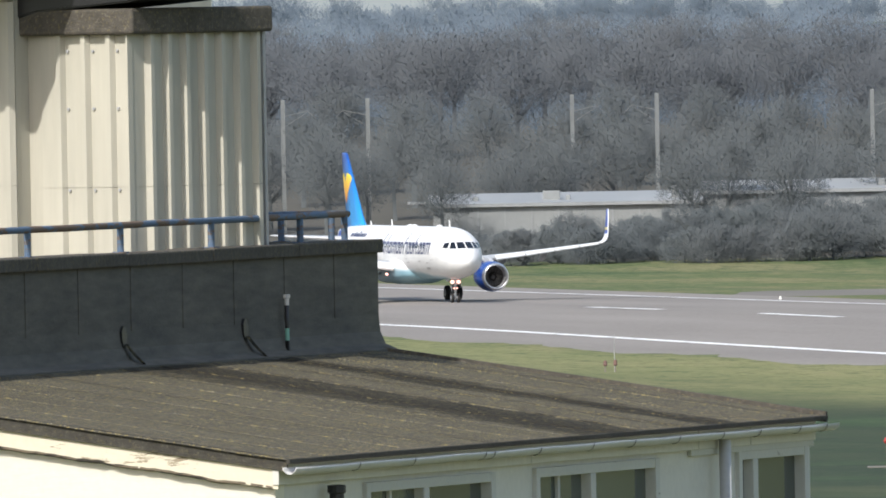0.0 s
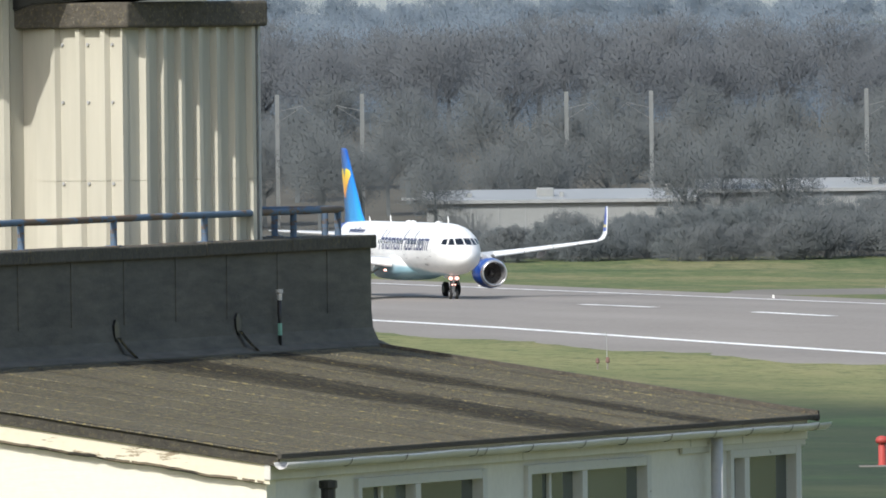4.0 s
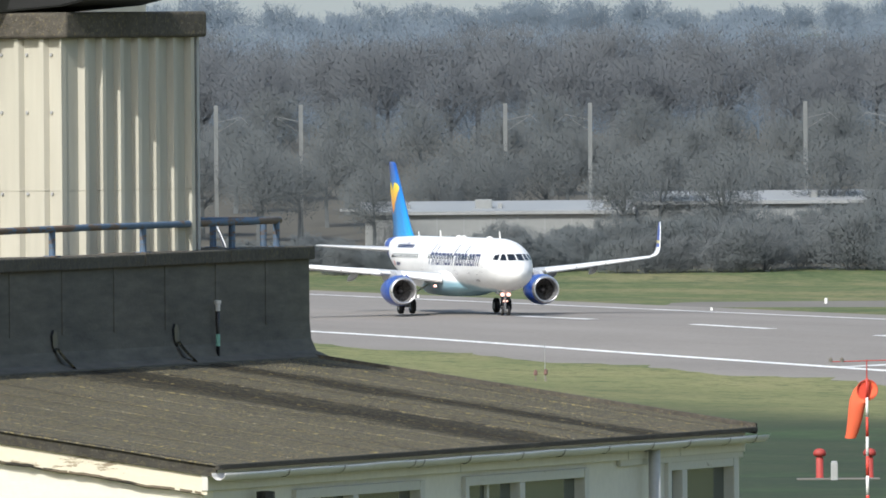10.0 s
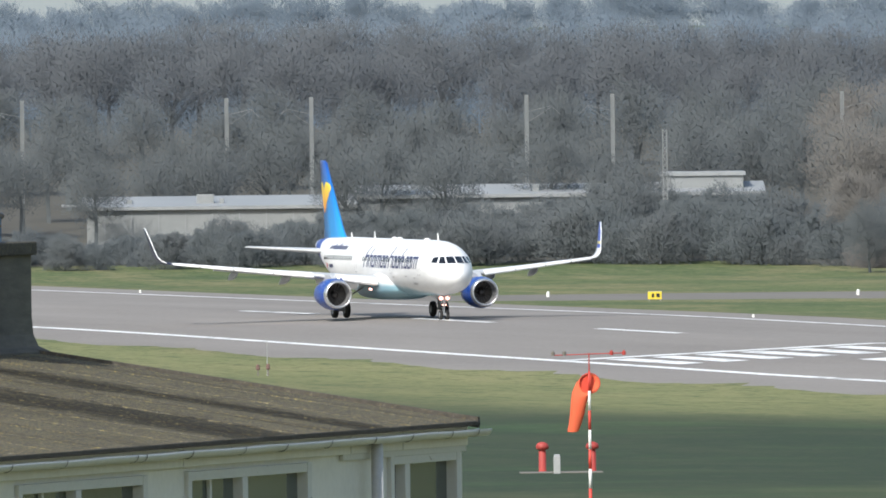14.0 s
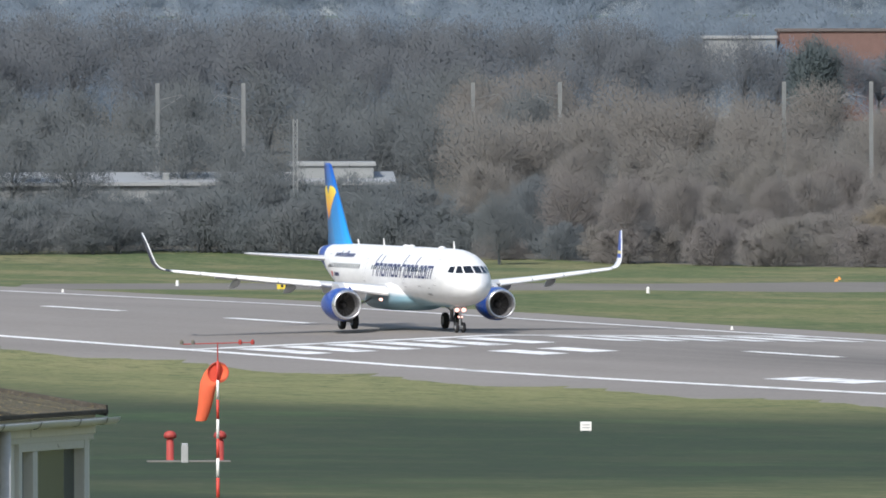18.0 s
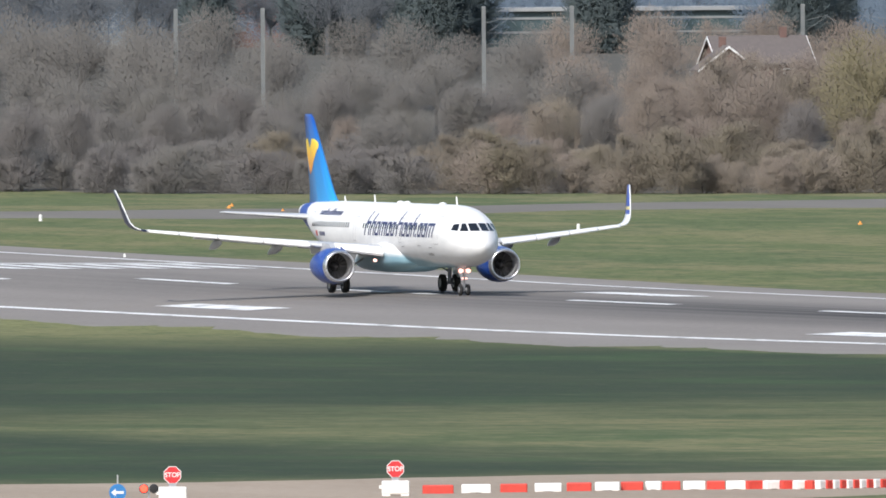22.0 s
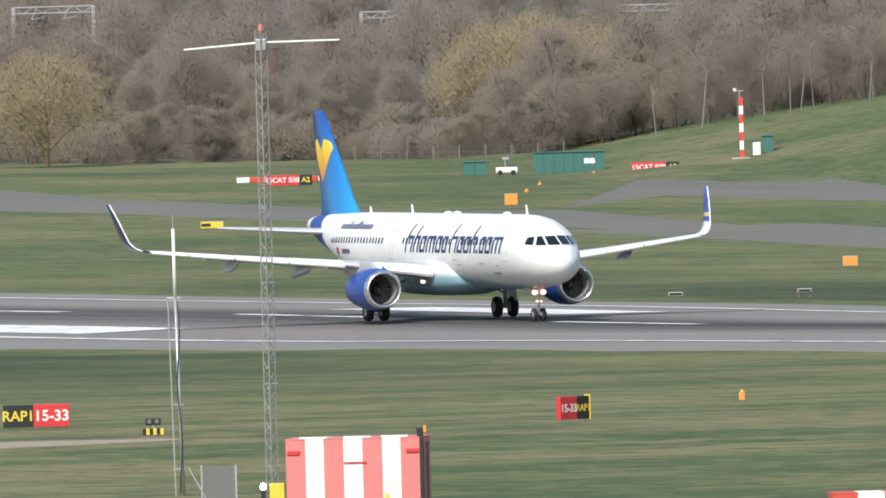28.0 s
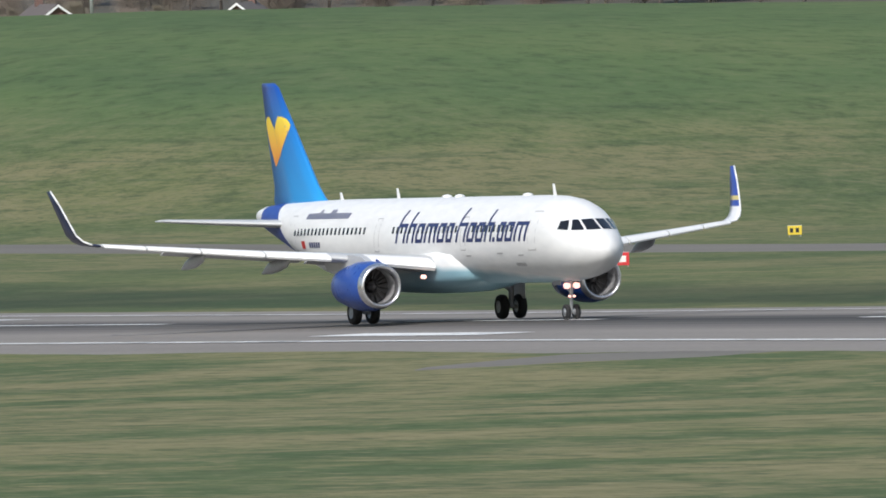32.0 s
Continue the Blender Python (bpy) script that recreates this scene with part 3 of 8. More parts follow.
        bm = bmesh.new()
        for k in range(16):
            s0 = 34.6 - 0.36 * k
            hh = 0.42 if k in (4, 8, 9) else 0.27
            skin_patch(bm, [[(s0, 5.02), (s0 - 0.24, 5.02), (s0 - 0.29, 5.02 + hh), (s0 - 0.06, 5.02 + hh)]], side, 0.014)
        part("small_title", bm, M_TITLE, fus, "small dark blue painted bars")
        bm = bmesh.new()
        for k in range(5):
            s0 = 33.6 - 0.34 * k
            skin_patch(bm, [[(s0, 3.66), (s0 - 0.24, 3.66), (s0 - 0.24, 3.92), (s0, 3.92)]], side, 0.014)
        part("registration_bars", bm, M_TITLE, fus)
        part("flag", skin_patch(bmesh.new(), [[(34.9, 3.62), (34.3, 3.62), (34.3, 3.98), (34.9, 3.98)]], side, 0.014), M_RED, fus, "small red painted flag shape")
        for st0, z0, w, h in ((6.55, 3.12, 0.62, 0.05), (9.1, 3.22, 0.72, 0.05), (13.1, 3.12, 0.60, 0.05)):
            part("door_sill", skin_patch(bmesh.new(), [[(st0 + w / 2, z0), (st0 - w / 2, z0), (st0 - w / 2, z0 + h), (st0 + w / 2, z0 + h)]], side, 0.02), M_DUCT, fus)
        bm = bmesh.new()
        for k in range(5):
            skin_patch(bm, [[(7.6 - 0.24 * k, 2.62), (7.42 - 0.24 * k, 2.62), (7.42 - 0.24 * k, 2.78), (7.6 - 0.24 * k, 2.78)]], side, 0.014)
        part("small_bars", bm, M_DUCT, fus, "tiny grey painted bars")
        # wing
        s = -side        # +y is port; side 1 is starboard
        bm = bmesh.new()
        secs = [(0.6, -15.7, 2.55, 7.0, 1.15), (1.9, -16.5, 2.68, 6.15, 1.15), (4.0, -17.75, 2.94, 5.0, 1.0), (6.4, -19.0, 3.22, 3.95, 0.95), (9.5, -20.6, 3.50, 3.2, 0.9), (13.0, -22.45, 3.85, 2.4, 0.85), (16.25, -24.15, 4.18, 1.7, 0.8)]
        rings = [foil_ring(x, s * y, z, ch, th) for y, x, z, ch, th in secs]
        loft(bm, rings)
        bmesh.ops.recalc_face_normals(bm, faces=bm.faces)
        wing = part("wing", bm, M_WING, ob, "light grey swept wing", True)
        # sharklet
        bm = bmesh.new()
        rings = []
        bend = ((16.2, -24.13, 4.175, 1.72, 8), (16.6, -24.42, 4.25, 1.60, 20), (16.92, -24.75, 4.42, 1.45, 42), (17.14, -25.1, 4.72, 1.32, 62), (17.28, -25.5, 5.25, 1.15, 74), (17.48, -26.2, 6.12, 0.9, 76), (17.66, -26.95, 6.86, 0.5, 76))
        for y, x, z, ch, ang in bend:
            a = radians(ang)
            rings.append(foil_ring(x, s * y, z, ch, 0.7, Vector((0, -s * math.sin(a), math.cos(a)))))
        loft(bm, rings)
        bmesh.ops.recalc_face_normals(bm, faces=bm.faces)
        part("sharklet", bm, M_NAVYD if side > 0 else M_TIP, wing, "dark navy upturned wing tip" if side > 0 else "white upturned wing tip with a blue face", True)
        bm = bmesh.new()
        edge = [Vector((x + 0.01, s * y, z + 0.005)) for y, x, z, _, _ in bend[1:]]
        for a, b in zip(edge, edge[1:]):
            tube(bm, a, b, 0.045, 0.045, 8)
        part("tip_leading_edge", bm, M_WHITE, wing, "white leading edge of the wing tip", True)
        # slats: a bright leading edge strip standing a little proud
        for y0, y1 in ((2.3, 5.0), (6.6, 9.3), (9.4, 12.0), (12.1, 14.3), (14.4, 16.15)):
            bm = bmesh.new()
            rr = []
            for y in (y0, y1):
                k = max(i for i in range(len(secs)) if secs[i][0] <= y)
                a, b = secs[k], secs[min(k + 1, len(secs) - 1)]
                u = (y - a[0]) / (b[0] - a[0])
                x, z, ch = (a[i] + (b[i] - a[i]) * u for i in (1, 2, 3))
                rr.append([Vector((x + dx * ch, s * y, z + dz * ch)) for dx, dz in ((0.055, -0.045), (0.075, -0.020), (0.05, 0.012), (0.0, 0.038), (-0.10, 0.066), (-0.10, 0.058), (-0.01, 0.02), (0.03, -0.03))])
            loft(bm, rr)
            bmesh.ops.recalc_face_normals(bm, faces=bm.faces)
            part("slat", bm, M_WHITE, wing, "white leading-edge slat")
        # flaps set to a small angle and their track fairings
        for y0, y1 in ((2.1, 6.2), (6.5, 12.8)):
            bm = bmesh.new()
            rr = []
            for y in (y0, y1):
                k = max(i for i in range(len(secs)) if secs[i][0] <= y)
                a, b = secs[k], secs[min(k + 1, len(secs) - 1)]
                u = (y - a[0]) / (b[0] - a[0])
                x, z, ch = (a[i] + (b[i] - a[i]) * u for i in (1, 2, 3))
                tx = x - ch
                rr.append([Vector((tx + 0.35, s * y, z + 0.02)), Vector((tx + 0.2, s * y, z + 0.08)), Vector((tx - 0.55, s * y, z - 0.18)), Vector((tx - 0.55, s * y, z - 0.2)), Vector((tx + 0.2, s * y, z - 0.08))])
            loft(bm, rr)
            bmesh.ops.recalc_face_normals(bm, faces=bm.faces)
            part("flap", bm, M_WING, wing)
        for y in (4.2, 7.9, 11.6):
            k = max(i for i in range(len(secs)) if secs[i][0] <= y)
            a, b = secs[k], secs[k + 1]
            u = (y - a[0]) / (b[0] - a[0])
            x, z, ch = (a[i] + (b[i] - a[i]) * u for i in (1, 2, 3))
            bm = bmesh.new()
            rr = []
            for du, dz, r in ((-0.30 * ch, -0.16, 0.03), (-0.45 * ch, -0.28, 0.18), (-0.75 * ch, -0.40, 0.25), (-ch, -0.50, 0.24), (-ch - 0.6, -0.62, 0.16), (-ch - 1.2, -0.78, 0.03)):
                rr.append([Vector((x + du, s * y + 0.7 * r * math.cos(2 * math.pi * i / 10), z + dz + 1.25 * r * math.sin(2 * math.pi * i / 10))) for i in range(10)])
            loft(bm, rr)
            bmesh.ops.recalc_face_normals(bm, faces=bm.faces)
            part("flap_track_fairing", bm, M_STEEL, wing, "grey canoe-shaped fairing", True)
        # engine
        ey, ez = s * 5.65, 1.86
        bm = lathe(bmesh.new(), [(-14.05, 1.02), (-14.4, 1.12), (-15.2, 1.19), (-16.2, 1.17), (-17.3, 1.02), (-18.2, 0.86), (-18.25, 0.80), (-17.2, 0.85)], 32, "X", (-1.05, ey, ez))
        bmesh.ops.recalc_face_normals(bm, faces=bm.faces)
        eng = part("engine_nacelle", bm, M_NACELLE, ob, "blue engine nacelle with bright metal intake lip", True)
        bm = lathe(bmesh.new(), [(-14.25, 1.085), (-13.95, 1.03), (-13.82, 0.97), (-13.84, 0.90), (-14.05, 0.855), (-14.3, 0.84)], 32, "X", (-1.05, ey, ez))
        bmesh.ops.recalc_face_normals(bm, faces=bm.faces)
        part("intake_lip", bm, M_LIP, eng, "bright metal intake lip", True)
        bm = lathe(bmesh.new(), [(-14.28, 0.842), (-15.3, 0.86)], 32, "X", (-1.05, ey, ez))
        bmesh.ops.reverse_faces(bm, faces=bm.faces)
        part("intake_duct", bm, M_DUCT, eng, smooth=True)
        bm = lathe(bmesh.new(), [(-15.25, 0.86), (-15.27, 0.30)], 32, "X", (-1.05, ey, ez))
        part("fan_disc", bm, M_FAN, eng, "dark fan face")
        bm = lathe(bmesh.new(), [(-14.75, 0.01), (-14.85, 0.12), (-15.05, 0.24), (-15.26, 0.32)], 20, "X", (-1.05, ey, ez), caps=True)
        part("spinner", bm, M_FAN, eng, smooth=True)
        bm = lathe(bmesh.new(), [(-17.4, 0.62), (-18.4, 0.56), (-19.3, 0.40), (-19.9, 0.12)], 20, "X", (-1.05, ey, ez), caps=True)
        part("exhaust_cone", bm, M_LIP, eng, smooth=True)
        bm = prism(bmesh.new(), [(-16.0, ez + 1.05), (-17.1, ez + 1.42), (-18.6, ez + 1.50), (-21.8, 3.0), (-21.4, 2.6), (-18.8, ez + 0.7)], "y", ey - 0.16, ey + 0.16)
        part("pylon", bm, M_WING, eng)
        # a strake on the nacelle's shoulder, and the fan blades
        part("nacelle_strake", prism(bmesh.new(), [(-16.0, ez + 0.92), (-17.3, ez + 1.28), (-17.4, ez + 0.9)], "y", ey - s * 0.72 - 0.015, ey - s * 0.72 + 0.015), M_NACELLE, eng)
        blade = boxed(-0.05, 0.05, -0.012, 0.012, 0.30, 0.85, 0.0, pose(0, 0, 0, 0, 0, 35))
        bme = bpy.data.meshes.new("fan_blade")
        blade.to_mesh(bme)
        blade.free()
        bme.materials.append(M_FAN)
        for k in range(18):
            shared("fan_blade", bme, eng, Matrix.Translation((-16.22, ey, ez)) @ Matrix.Rotation(2 * math.pi * k / 18, 4, "X"))
        # main gear
        gy = s * 3.795
        bm = bmesh.new()
        tube(bm, (-21.9, gy, 0.55), (-21.75, gy * 0.99, 2.5), 0.12, 0.16, 10)
        tube(bm, (-21.97, gy - 0.62, 0.58), (-21.97, gy + 0.62, 0.58), 0.09, 0.09, 10)
        tube(bm, (-21.8, gy, 1.3), (-21.6, gy * 0.55, 2.3), 0.06, 0.06, 8)
        gear = part("main_gear_leg", bm, M_STEEL, ob, "grey steel main landing gear leg")
        for o in (-0.46, 0.46):
            bm = lathe(bmesh.new(), [(-0.2, 0.30), (-0.205, 0.46), (-0.17, 0.55), (-0.08, 0.585), (0.08, 0.585), (0.17, 0.55), (0.205, 0.46), (0.2, 0.30)], 28, "Y")
            w = part("main_wheel", bm, M_TYRE, ob, "black rubber tyre on a grey rim", True)
            WHEELS.append((w, Vector((-21.97, gy + o, 0.585)), 0.585))
            bm = lathe(bmesh.new(), [(-0.21, 0.02), (-0.17, 0.1), (-0.15, 0.28), (-0.2, 0.305), (0.2, 0.305), (0.15, 0.28), (0.17, 0.1), (0.21, 0.02)], 20, "Y")
            part("rim", bm, M_STEEL, w, smooth=True)
        part("gear_door", boxed(-22.6, -21.2, gy + s * 0.30, gy + s * 0.34, 0.95, 2.55, 0.01, Matrix.Translation((0, s * 0.12, 0))), M_WHITE, ob)
        # wing root landing light
        bm = lathe(bmesh.new(), [(-15.3, 0.005), (-15.28, 0.085), (-15.6, 0.10)], 14, "X", (-1.3, s * 2.75, 2.2), caps=True)
        part("landing_light", bm, M_LAND, ob, "lit landing light")
        # tailplane
        bm = bmesh.new()
        loft(bm, [foil_ring(x, s * y, z, ch, 0.85) for y, x, z, ch in ((0.3, -37.9, 4.70, 4.3), (1.1, -38.4, 4.78, 3.9), (6.0, -41.25, 5.12, 1.6), (6.22, -41.6, 5.14, 1.1))])
        bmesh.ops.recalc_face_normals(bm, faces=bm.faces)
        part("tailplane", bm, M_WING, ob, "light grey tailplane", True)
    # fin
    bm = bmesh.new()
    rings = []
    for z, x, ch, th in ((5.35, -34.2, 8.2, 0.55), (6.0, -35.9, 6.6, 0.75), (6.6, -36.75, 5.65, 0.85), (9.2, -39.3, 3.85, 0.85), (11.42, -41.5, 2.15, 0.8), (11.62, -42.0, 1.6, 0.5)):
        rings.append([Vector((x - u * ch, t * ch * th if t else 0.0, z)) for u, t in [(0, 0), (0.03, 0.03), (0.2, 0.06), (0.5, 0.06), (1, 0.004), (1, -0.004), (0.5, -0.06), (0.2, -0.06), (0.03, -0.03)]])
    loft(bm, rings)
    bmesh.ops.recalc_face_normals(bm, faces=bm.faces)
    fin = part("tail_fin", bm, M_FIN, ob, "blue tail fin with a yellow and orange heart", True)
    heart_r = [(7.56, 0.15, 0.15), (8.1, 0.11, 0.38), (8.75, 0.06, 0.62), (9.3, 0.04, 0.86), (9.4, 0.035, 0.90), (9.6, 0.03, 0.965), (9.85, 0.055, 0.93), (9.93, 0.09, 0.86), (10.0, 0.15, 0.74)]

    def on_fin(frac, z, sy, out=0.012):
        le = float(np.interp(z, (6.6, 9.2, 11.42), (-36.75, -39.3, -41.5)))
        ch = float(np.interp(z, (6.6, 9.2, 11.42), (5.65, 3.85, 2.15)))
        u = 1 - frac
        t = float(np.interp(u, (0, 0.03, 0.2, 0.5, 1), (0, 0.03, 0.06, 0.06, 0.004)))
        return Vector((le - u * ch, sy * (t * ch * 0.85 + out), z))
    for sy in (-1, 1):
        for lobe in (0, 1):
            bm = bmesh.new()
            prev = None
            for i in range(25):
                z = 7.56 + 2.44 * i / 24
                lo = float(np.interp(z, [p[0] for p in heart_r], [p[1] for p in heart_r]))
                hi = float(np.interp(z, [p[0] for p in heart_r], [p[2] for p in heart_r]))
                notch = min(max(0.37, lo), hi) if z > 8.1 else min(lo + (hi - lo) * 0.5, 0.37)
                dip = max(0.0, z - 9.4) * 0.42
                a, b = (lo, max(lo, notch - dip * 0.55)) if lobe else (min(hi, notch + dip), hi)
                row = [bm.verts.new(on_fin(a + (b - a) * k / 6, z, sy, 0.012 + 0.004 * lobe)) for k in range(7)]
                if prev:
                    for k in range(6):
                        bm.faces.new((prev[k], prev[k + 1], row[k + 1], row[k]))
                prev = row
            bmesh.ops.remove_doubles(bm, verts=bm.verts, dist=1e-4)
            part("heart_emblem", bm, M_HEART, fin, "yellow to orange painted heart lobe")
    # nose gear
    bm = bmesh.new()
    tube(bm, (-5.07, 0, 0.4), (-4.95, 0, 2.1), 0.08, 0.10, 10)
    tube(bm, (-5.07, -0.36, 0.39), (-5.07, 0.36, 0.39), 0.06, 0.06, 8)
    tube(bm, (-5.0, 0, 1.2), (-6.2, 0, 2.0), 0.05, 0.05, 8)
    leg = part("nose_gear_leg", bm, M_STEEL, ob, "grey steel nose gear leg")
    for o in (-0.25, 0.25):
        bm = lathe(bmesh.new(), [(-0.11, 0.2), (-0.115, 0.3), (-0.08, 0.37), (0.08, 0.37), (0.115, 0.3), (0.11, 0.2)], 24, "Y")
        w = part("nose_wheel", bm, M_TYRE, ob, "black rubber nose wheel tyre", True)
        WHEELS.append((w, Vector((-5.07, o, 0.375)), 0.375))
        bm = lathe(bmesh.new(), [(-0.118, 0.02), (-0.1, 0.19), (0.1, 0.19), (0.118, 0.02)], 16, "Y")
        part("rim", bm, M_STEEL, w, smooth=True)
        bm = lathe(bmesh.new(), [(-4.80, 0.005), (-4.78, 0.13), (-5.0, 0.15)], 14, "X", (0, o * 1.0, 1.62), caps=True)
        part("taxi_light", bm, M_LAND, leg, "lit round taxi light")
        part("gear_door", boxed(-6.1, -5.1, o * 1.9 - 0.015, o * 1.9 + 0.015, 1.66, 1.98, 0.01), M_DUCT, ob)
    for o in (-0.12, 0.12):
        bm = lathe(bmesh.new(), [(-4.90, 0.005), (-4.88, 0.055), (-5.0, 0.06)], 10, "X", (0, o, 1.12), caps=True)
        part("turn_off_light", bm, M_LAND, leg, "small lit light")
    # aerials on the crown
    for st, h in ((6.4, 0.55), (26.2, 0.5), (33.5, 0.35)):
        bm = prism(bmesh.new(), [(-st, 5.86), (-st - 0.35, 5.86), (-st - 0.42, 5.9 + h), (-st - 0.25, 5.9 + h)], "y", -0.02, 0.02)
        part("blade_aerial", bm, M_WHITE, ob)
    for st in (10.0, 18.6, 20.2):
        bm = lathe(bmesh.new(), [(5.88, 0.28), (6.0, 0.22), (6.05, 0.05)], 12, "Z", (-st, 0, 0), caps=True)
        part("dome_aerial", bm, M_WHITE, ob, smooth=True)
    return ob


plane = airliner()
# seconds and metres still to run before the nose comes abeam of the viewer
ROLL = [(0, 2187.6), (2, 2187.4), (4, 2185.8), (6, 2181.2), (7, 2175.4), (8, 2168.1), (9, 2159.2), (10, 2147.7), (11, 2134.2), (12, 2118.2), (13, 2099.4), (14, 2078.3), (15, 2054.1), (16, 2027.1),
        (17, 1997.1), (18, 1964.3), (19, 1928.6), (20, 1890.3), (21, 1849.5), (22, 1806.3), (23, 1761.1), (24, 1712.7), (25, 1662.5), (26, 1610.4), (27, 1556.6), (28, 1501.2), (29, 1443.7), (30, 1383.4), (31, 1320.3), (32, 1253.8)]


def on_wheels(s):
    """The airliner's pose with its nose at s on the crown of the runway."""
    zn, zm = run_z(s + 5.07) - dip(s + 5.07), run_z(s + 21.97) - dip(s + 21.97)
    slope = (zn - zm) / 16.9
    p = on_run(s, 0)
    return pose(p.x, p.y, zn + slope * 5.07 + 0.09, 0, -math.degrees(math.atan(slope)), math.degrees(math.atan2(RD.y, RD.x)))


def motions():
    walk(plane, [(t, on_wheels(s)) for t, s in ROLL])
    # the wheels turn with the way run: one row for each part of a turn
    run_t, run_s = np.array([r[0] for r in ROLL], float), np.array([r[1] for r in ROLL], float)
    fine = np.linspace(0, 32, 6401)
    gone = run_s[0] - np.interp(fine, run_t, run_s)
    for wheel, at, r in WHEELS:
        rows, last = [], -9.0
        for t, g in zip(fine, gone):
            a = g / r
            if a - last > 0.72 or t == 32:
                rows.append((float(t), Matrix.Translation(at) @ Matrix.Rotation(a, 4, "Y")))
                last = a
        walk(wheel, rows)


# ---- the old office block in front ----
def felt_material(name, lo, hi, lichen=0.0, streaks=0.0, along=1.0):
    n = Nodes(name, 0.95, 0.0, 0.15)
    co = n.coords()
    lay = n.scaled(co, (1.0, along, 1.0))
    f = n.mix(0.5, n.noise(lay, 0.9 if along == 1.0 else 2.6, 5, 0.65), n.noise(lay, 16, 4))
    c = n.ramp(f, [(0.35, lo), (0.65, hi)])
    if lichen:
        s = n.noise(co, 34, 3, 0.7)
        c = n.mix(n.ramp(s, [(0.56, (0, 0, 0)), (0.64, (lichen,) * 3)]), c, (0.30, 0.245, 0.10))
        s = n.noise(co, 52, 2, 0.6)
        c = n.mix(n.ramp(s, [(0.62, (0, 0, 0)), (0.67, (lichen,) * 3)]), c, (0.34, 0.31, 0.23))
        s = n.noise(co, 9, 4, 0.7)
        c = n.mix(n.ramp(s, [(0.58, (0, 0, 0)), (0.72, (lichen * 0.6,) * 3)]), c, (0.115, 0.105, 0.075))
    if streaks:
        wet = tuple(x * 0.30 for x in lo)
        # dark damp runs that follow the fall of the roof
        d = n.noise(n.scaled(co, (0.12, 0.85, 0)), 1.0, 5, 0.65)
        c = n.mix(n.ramp(d, [(0.54, (0, 0, 0)), (0.66, (streaks * 0.6,) * 3)]), c, wet)
        # the wet runs below the drain holes
        yy = n.math("ADD", n.split(co)[1], n.math("MULTIPLY", n.math("SUBTRACT", n.noise(n.scaled(co, (1.1, 2.6, 0)), 1.0, 7, 0.78), 0.5), 2.6))
        for mid, half in ((9.0, 1.15), (12.15, 0.60)):
            k = n.math("DIVIDE", n.math("ABSOLUTE", n.math("SUBTRACT", yy, mid)), half)
            k = n.math("ADD", k, n.math("MULTIPLY", n.math("SUBTRACT", n.noise(co, 11, 5, 0.75), 0.5), 2.2))
            c = n.mix(n.ramp(k, [(0.60, (streaks,) * 3), (0.95, (0, 0, 0))]), c, wet)
    if lichen and streaks:
        # a few specks of moss live in the damp as well
        c = n.mix(n.ramp(n.noise(co, 26, 3, 0.7), [(0.56, (0, 0, 0)), (0.64, (0.65, 0.65, 0.65))]), c, (0.23, 0.185, 0.085))
    n.color(c)
    n.bump(n.noise(co, 30, 4, 0.7), 0.6, 0.02)
    return n.m


def cladding_material():
    n = Nodes("cream_cladding", 0.55)
    co = n.coords()
    f = n.noise(n.scaled(co, (6, 6, 0.7)), 1.0, 5)
    c = n.ramp(f, [(0.3, (0.41, 0.39, 0.325)), (0.65, (0.50, 0.478, 0.40))])
    d = n.noise(n.scaled(co, (20, 20, 1.2)), 1.0, 4, 0.7)
    c = n.mix(n.ramp(d, [(0.66, (0, 0, 0)), (0.85, (0.4, 0.4, 0.4))]), c, (0.26, 0.24, 0.20))
    n.color(c)
    return n.m


def peeling_material(name, base, under, amount=0.5):
    n = Nodes(name, 0.8)
    co = n.coords()
    f = n.noise(n.scaled(co, (1.5, 1.5, 7)), 1.2, 7, 0.72)
    fine = n.noise(co, 22, 4)
    c = n.mix(n.ramp(fine, [(0.35, (0, 0, 0)), (0.8, (0.3, 0.3, 0.3))]), base, tuple(x * 0.72 for x in base))
    c = n.mix(n.ramp(f, [(1 - amount, (0, 0, 0)), (1.03 - amount, (1, 1, 1))]), c, under)
    n.color(c)
    n.bump(f, 0.5, 0.01)
    return n.m


def glass_material():
    n = Nodes("window_glass", 0.06, 0.0, 0.25)
    f = n.noise(n.coords(), 0.7, 2)
    n.color(n.ramp(f, [(0.3, (0.040, 0.052, 0.048)), (0.7, (0.085, 0.105, 0.095))]))
    return n.m


M_ROOF = felt_material("mossy_roof_felt", (0.058, 0.053, 0.042), (0.094, 0.086, 0.066), 1.0, 0.90)
M_UPSTAND = felt_material("bitumen_felt", (0.096, 0.092, 0.081), (0.168, 0.156, 0.132), 0.0, 0.0, 0.16)
M_COPING = felt_material("coping_felt", (0.066, 0.060, 0.052), (0.120, 0.110, 0.092), 0.25, 0.0)
M_EDGE = felt_material("edge_felt", (0.044, 0.041, 0.036), (0.078, 0.073, 0.062), 0.15, 0.0)
M_CLAD = cladding_material()
M_RENDER = peeling_material("cream_render", (0.74, 0.70, 0.60), (0.40, 0.36, 0.29), 0.30)
M_FASCIA = peeling_material("peeling_fascia", (0.70, 0.64, 0.50), (0.30, 0.245, 0.17), 0.44)
M_PVC = plain("weathered_white_board", (0.60, 0.58, 0.54), 0.5, 0.0, 0.10, 2.0)
M_FRAME = peeling_material("old_window_paint", (0.56, 0.55, 0.52), (0.22, 0.20, 0.17), 0.36)
M_GUTTER = plain("grey_white_gutter", (0.52, 0.51, 0.49), 0.45, 0.0, 0.12, 3.0)
M_GLASS = glass_material()
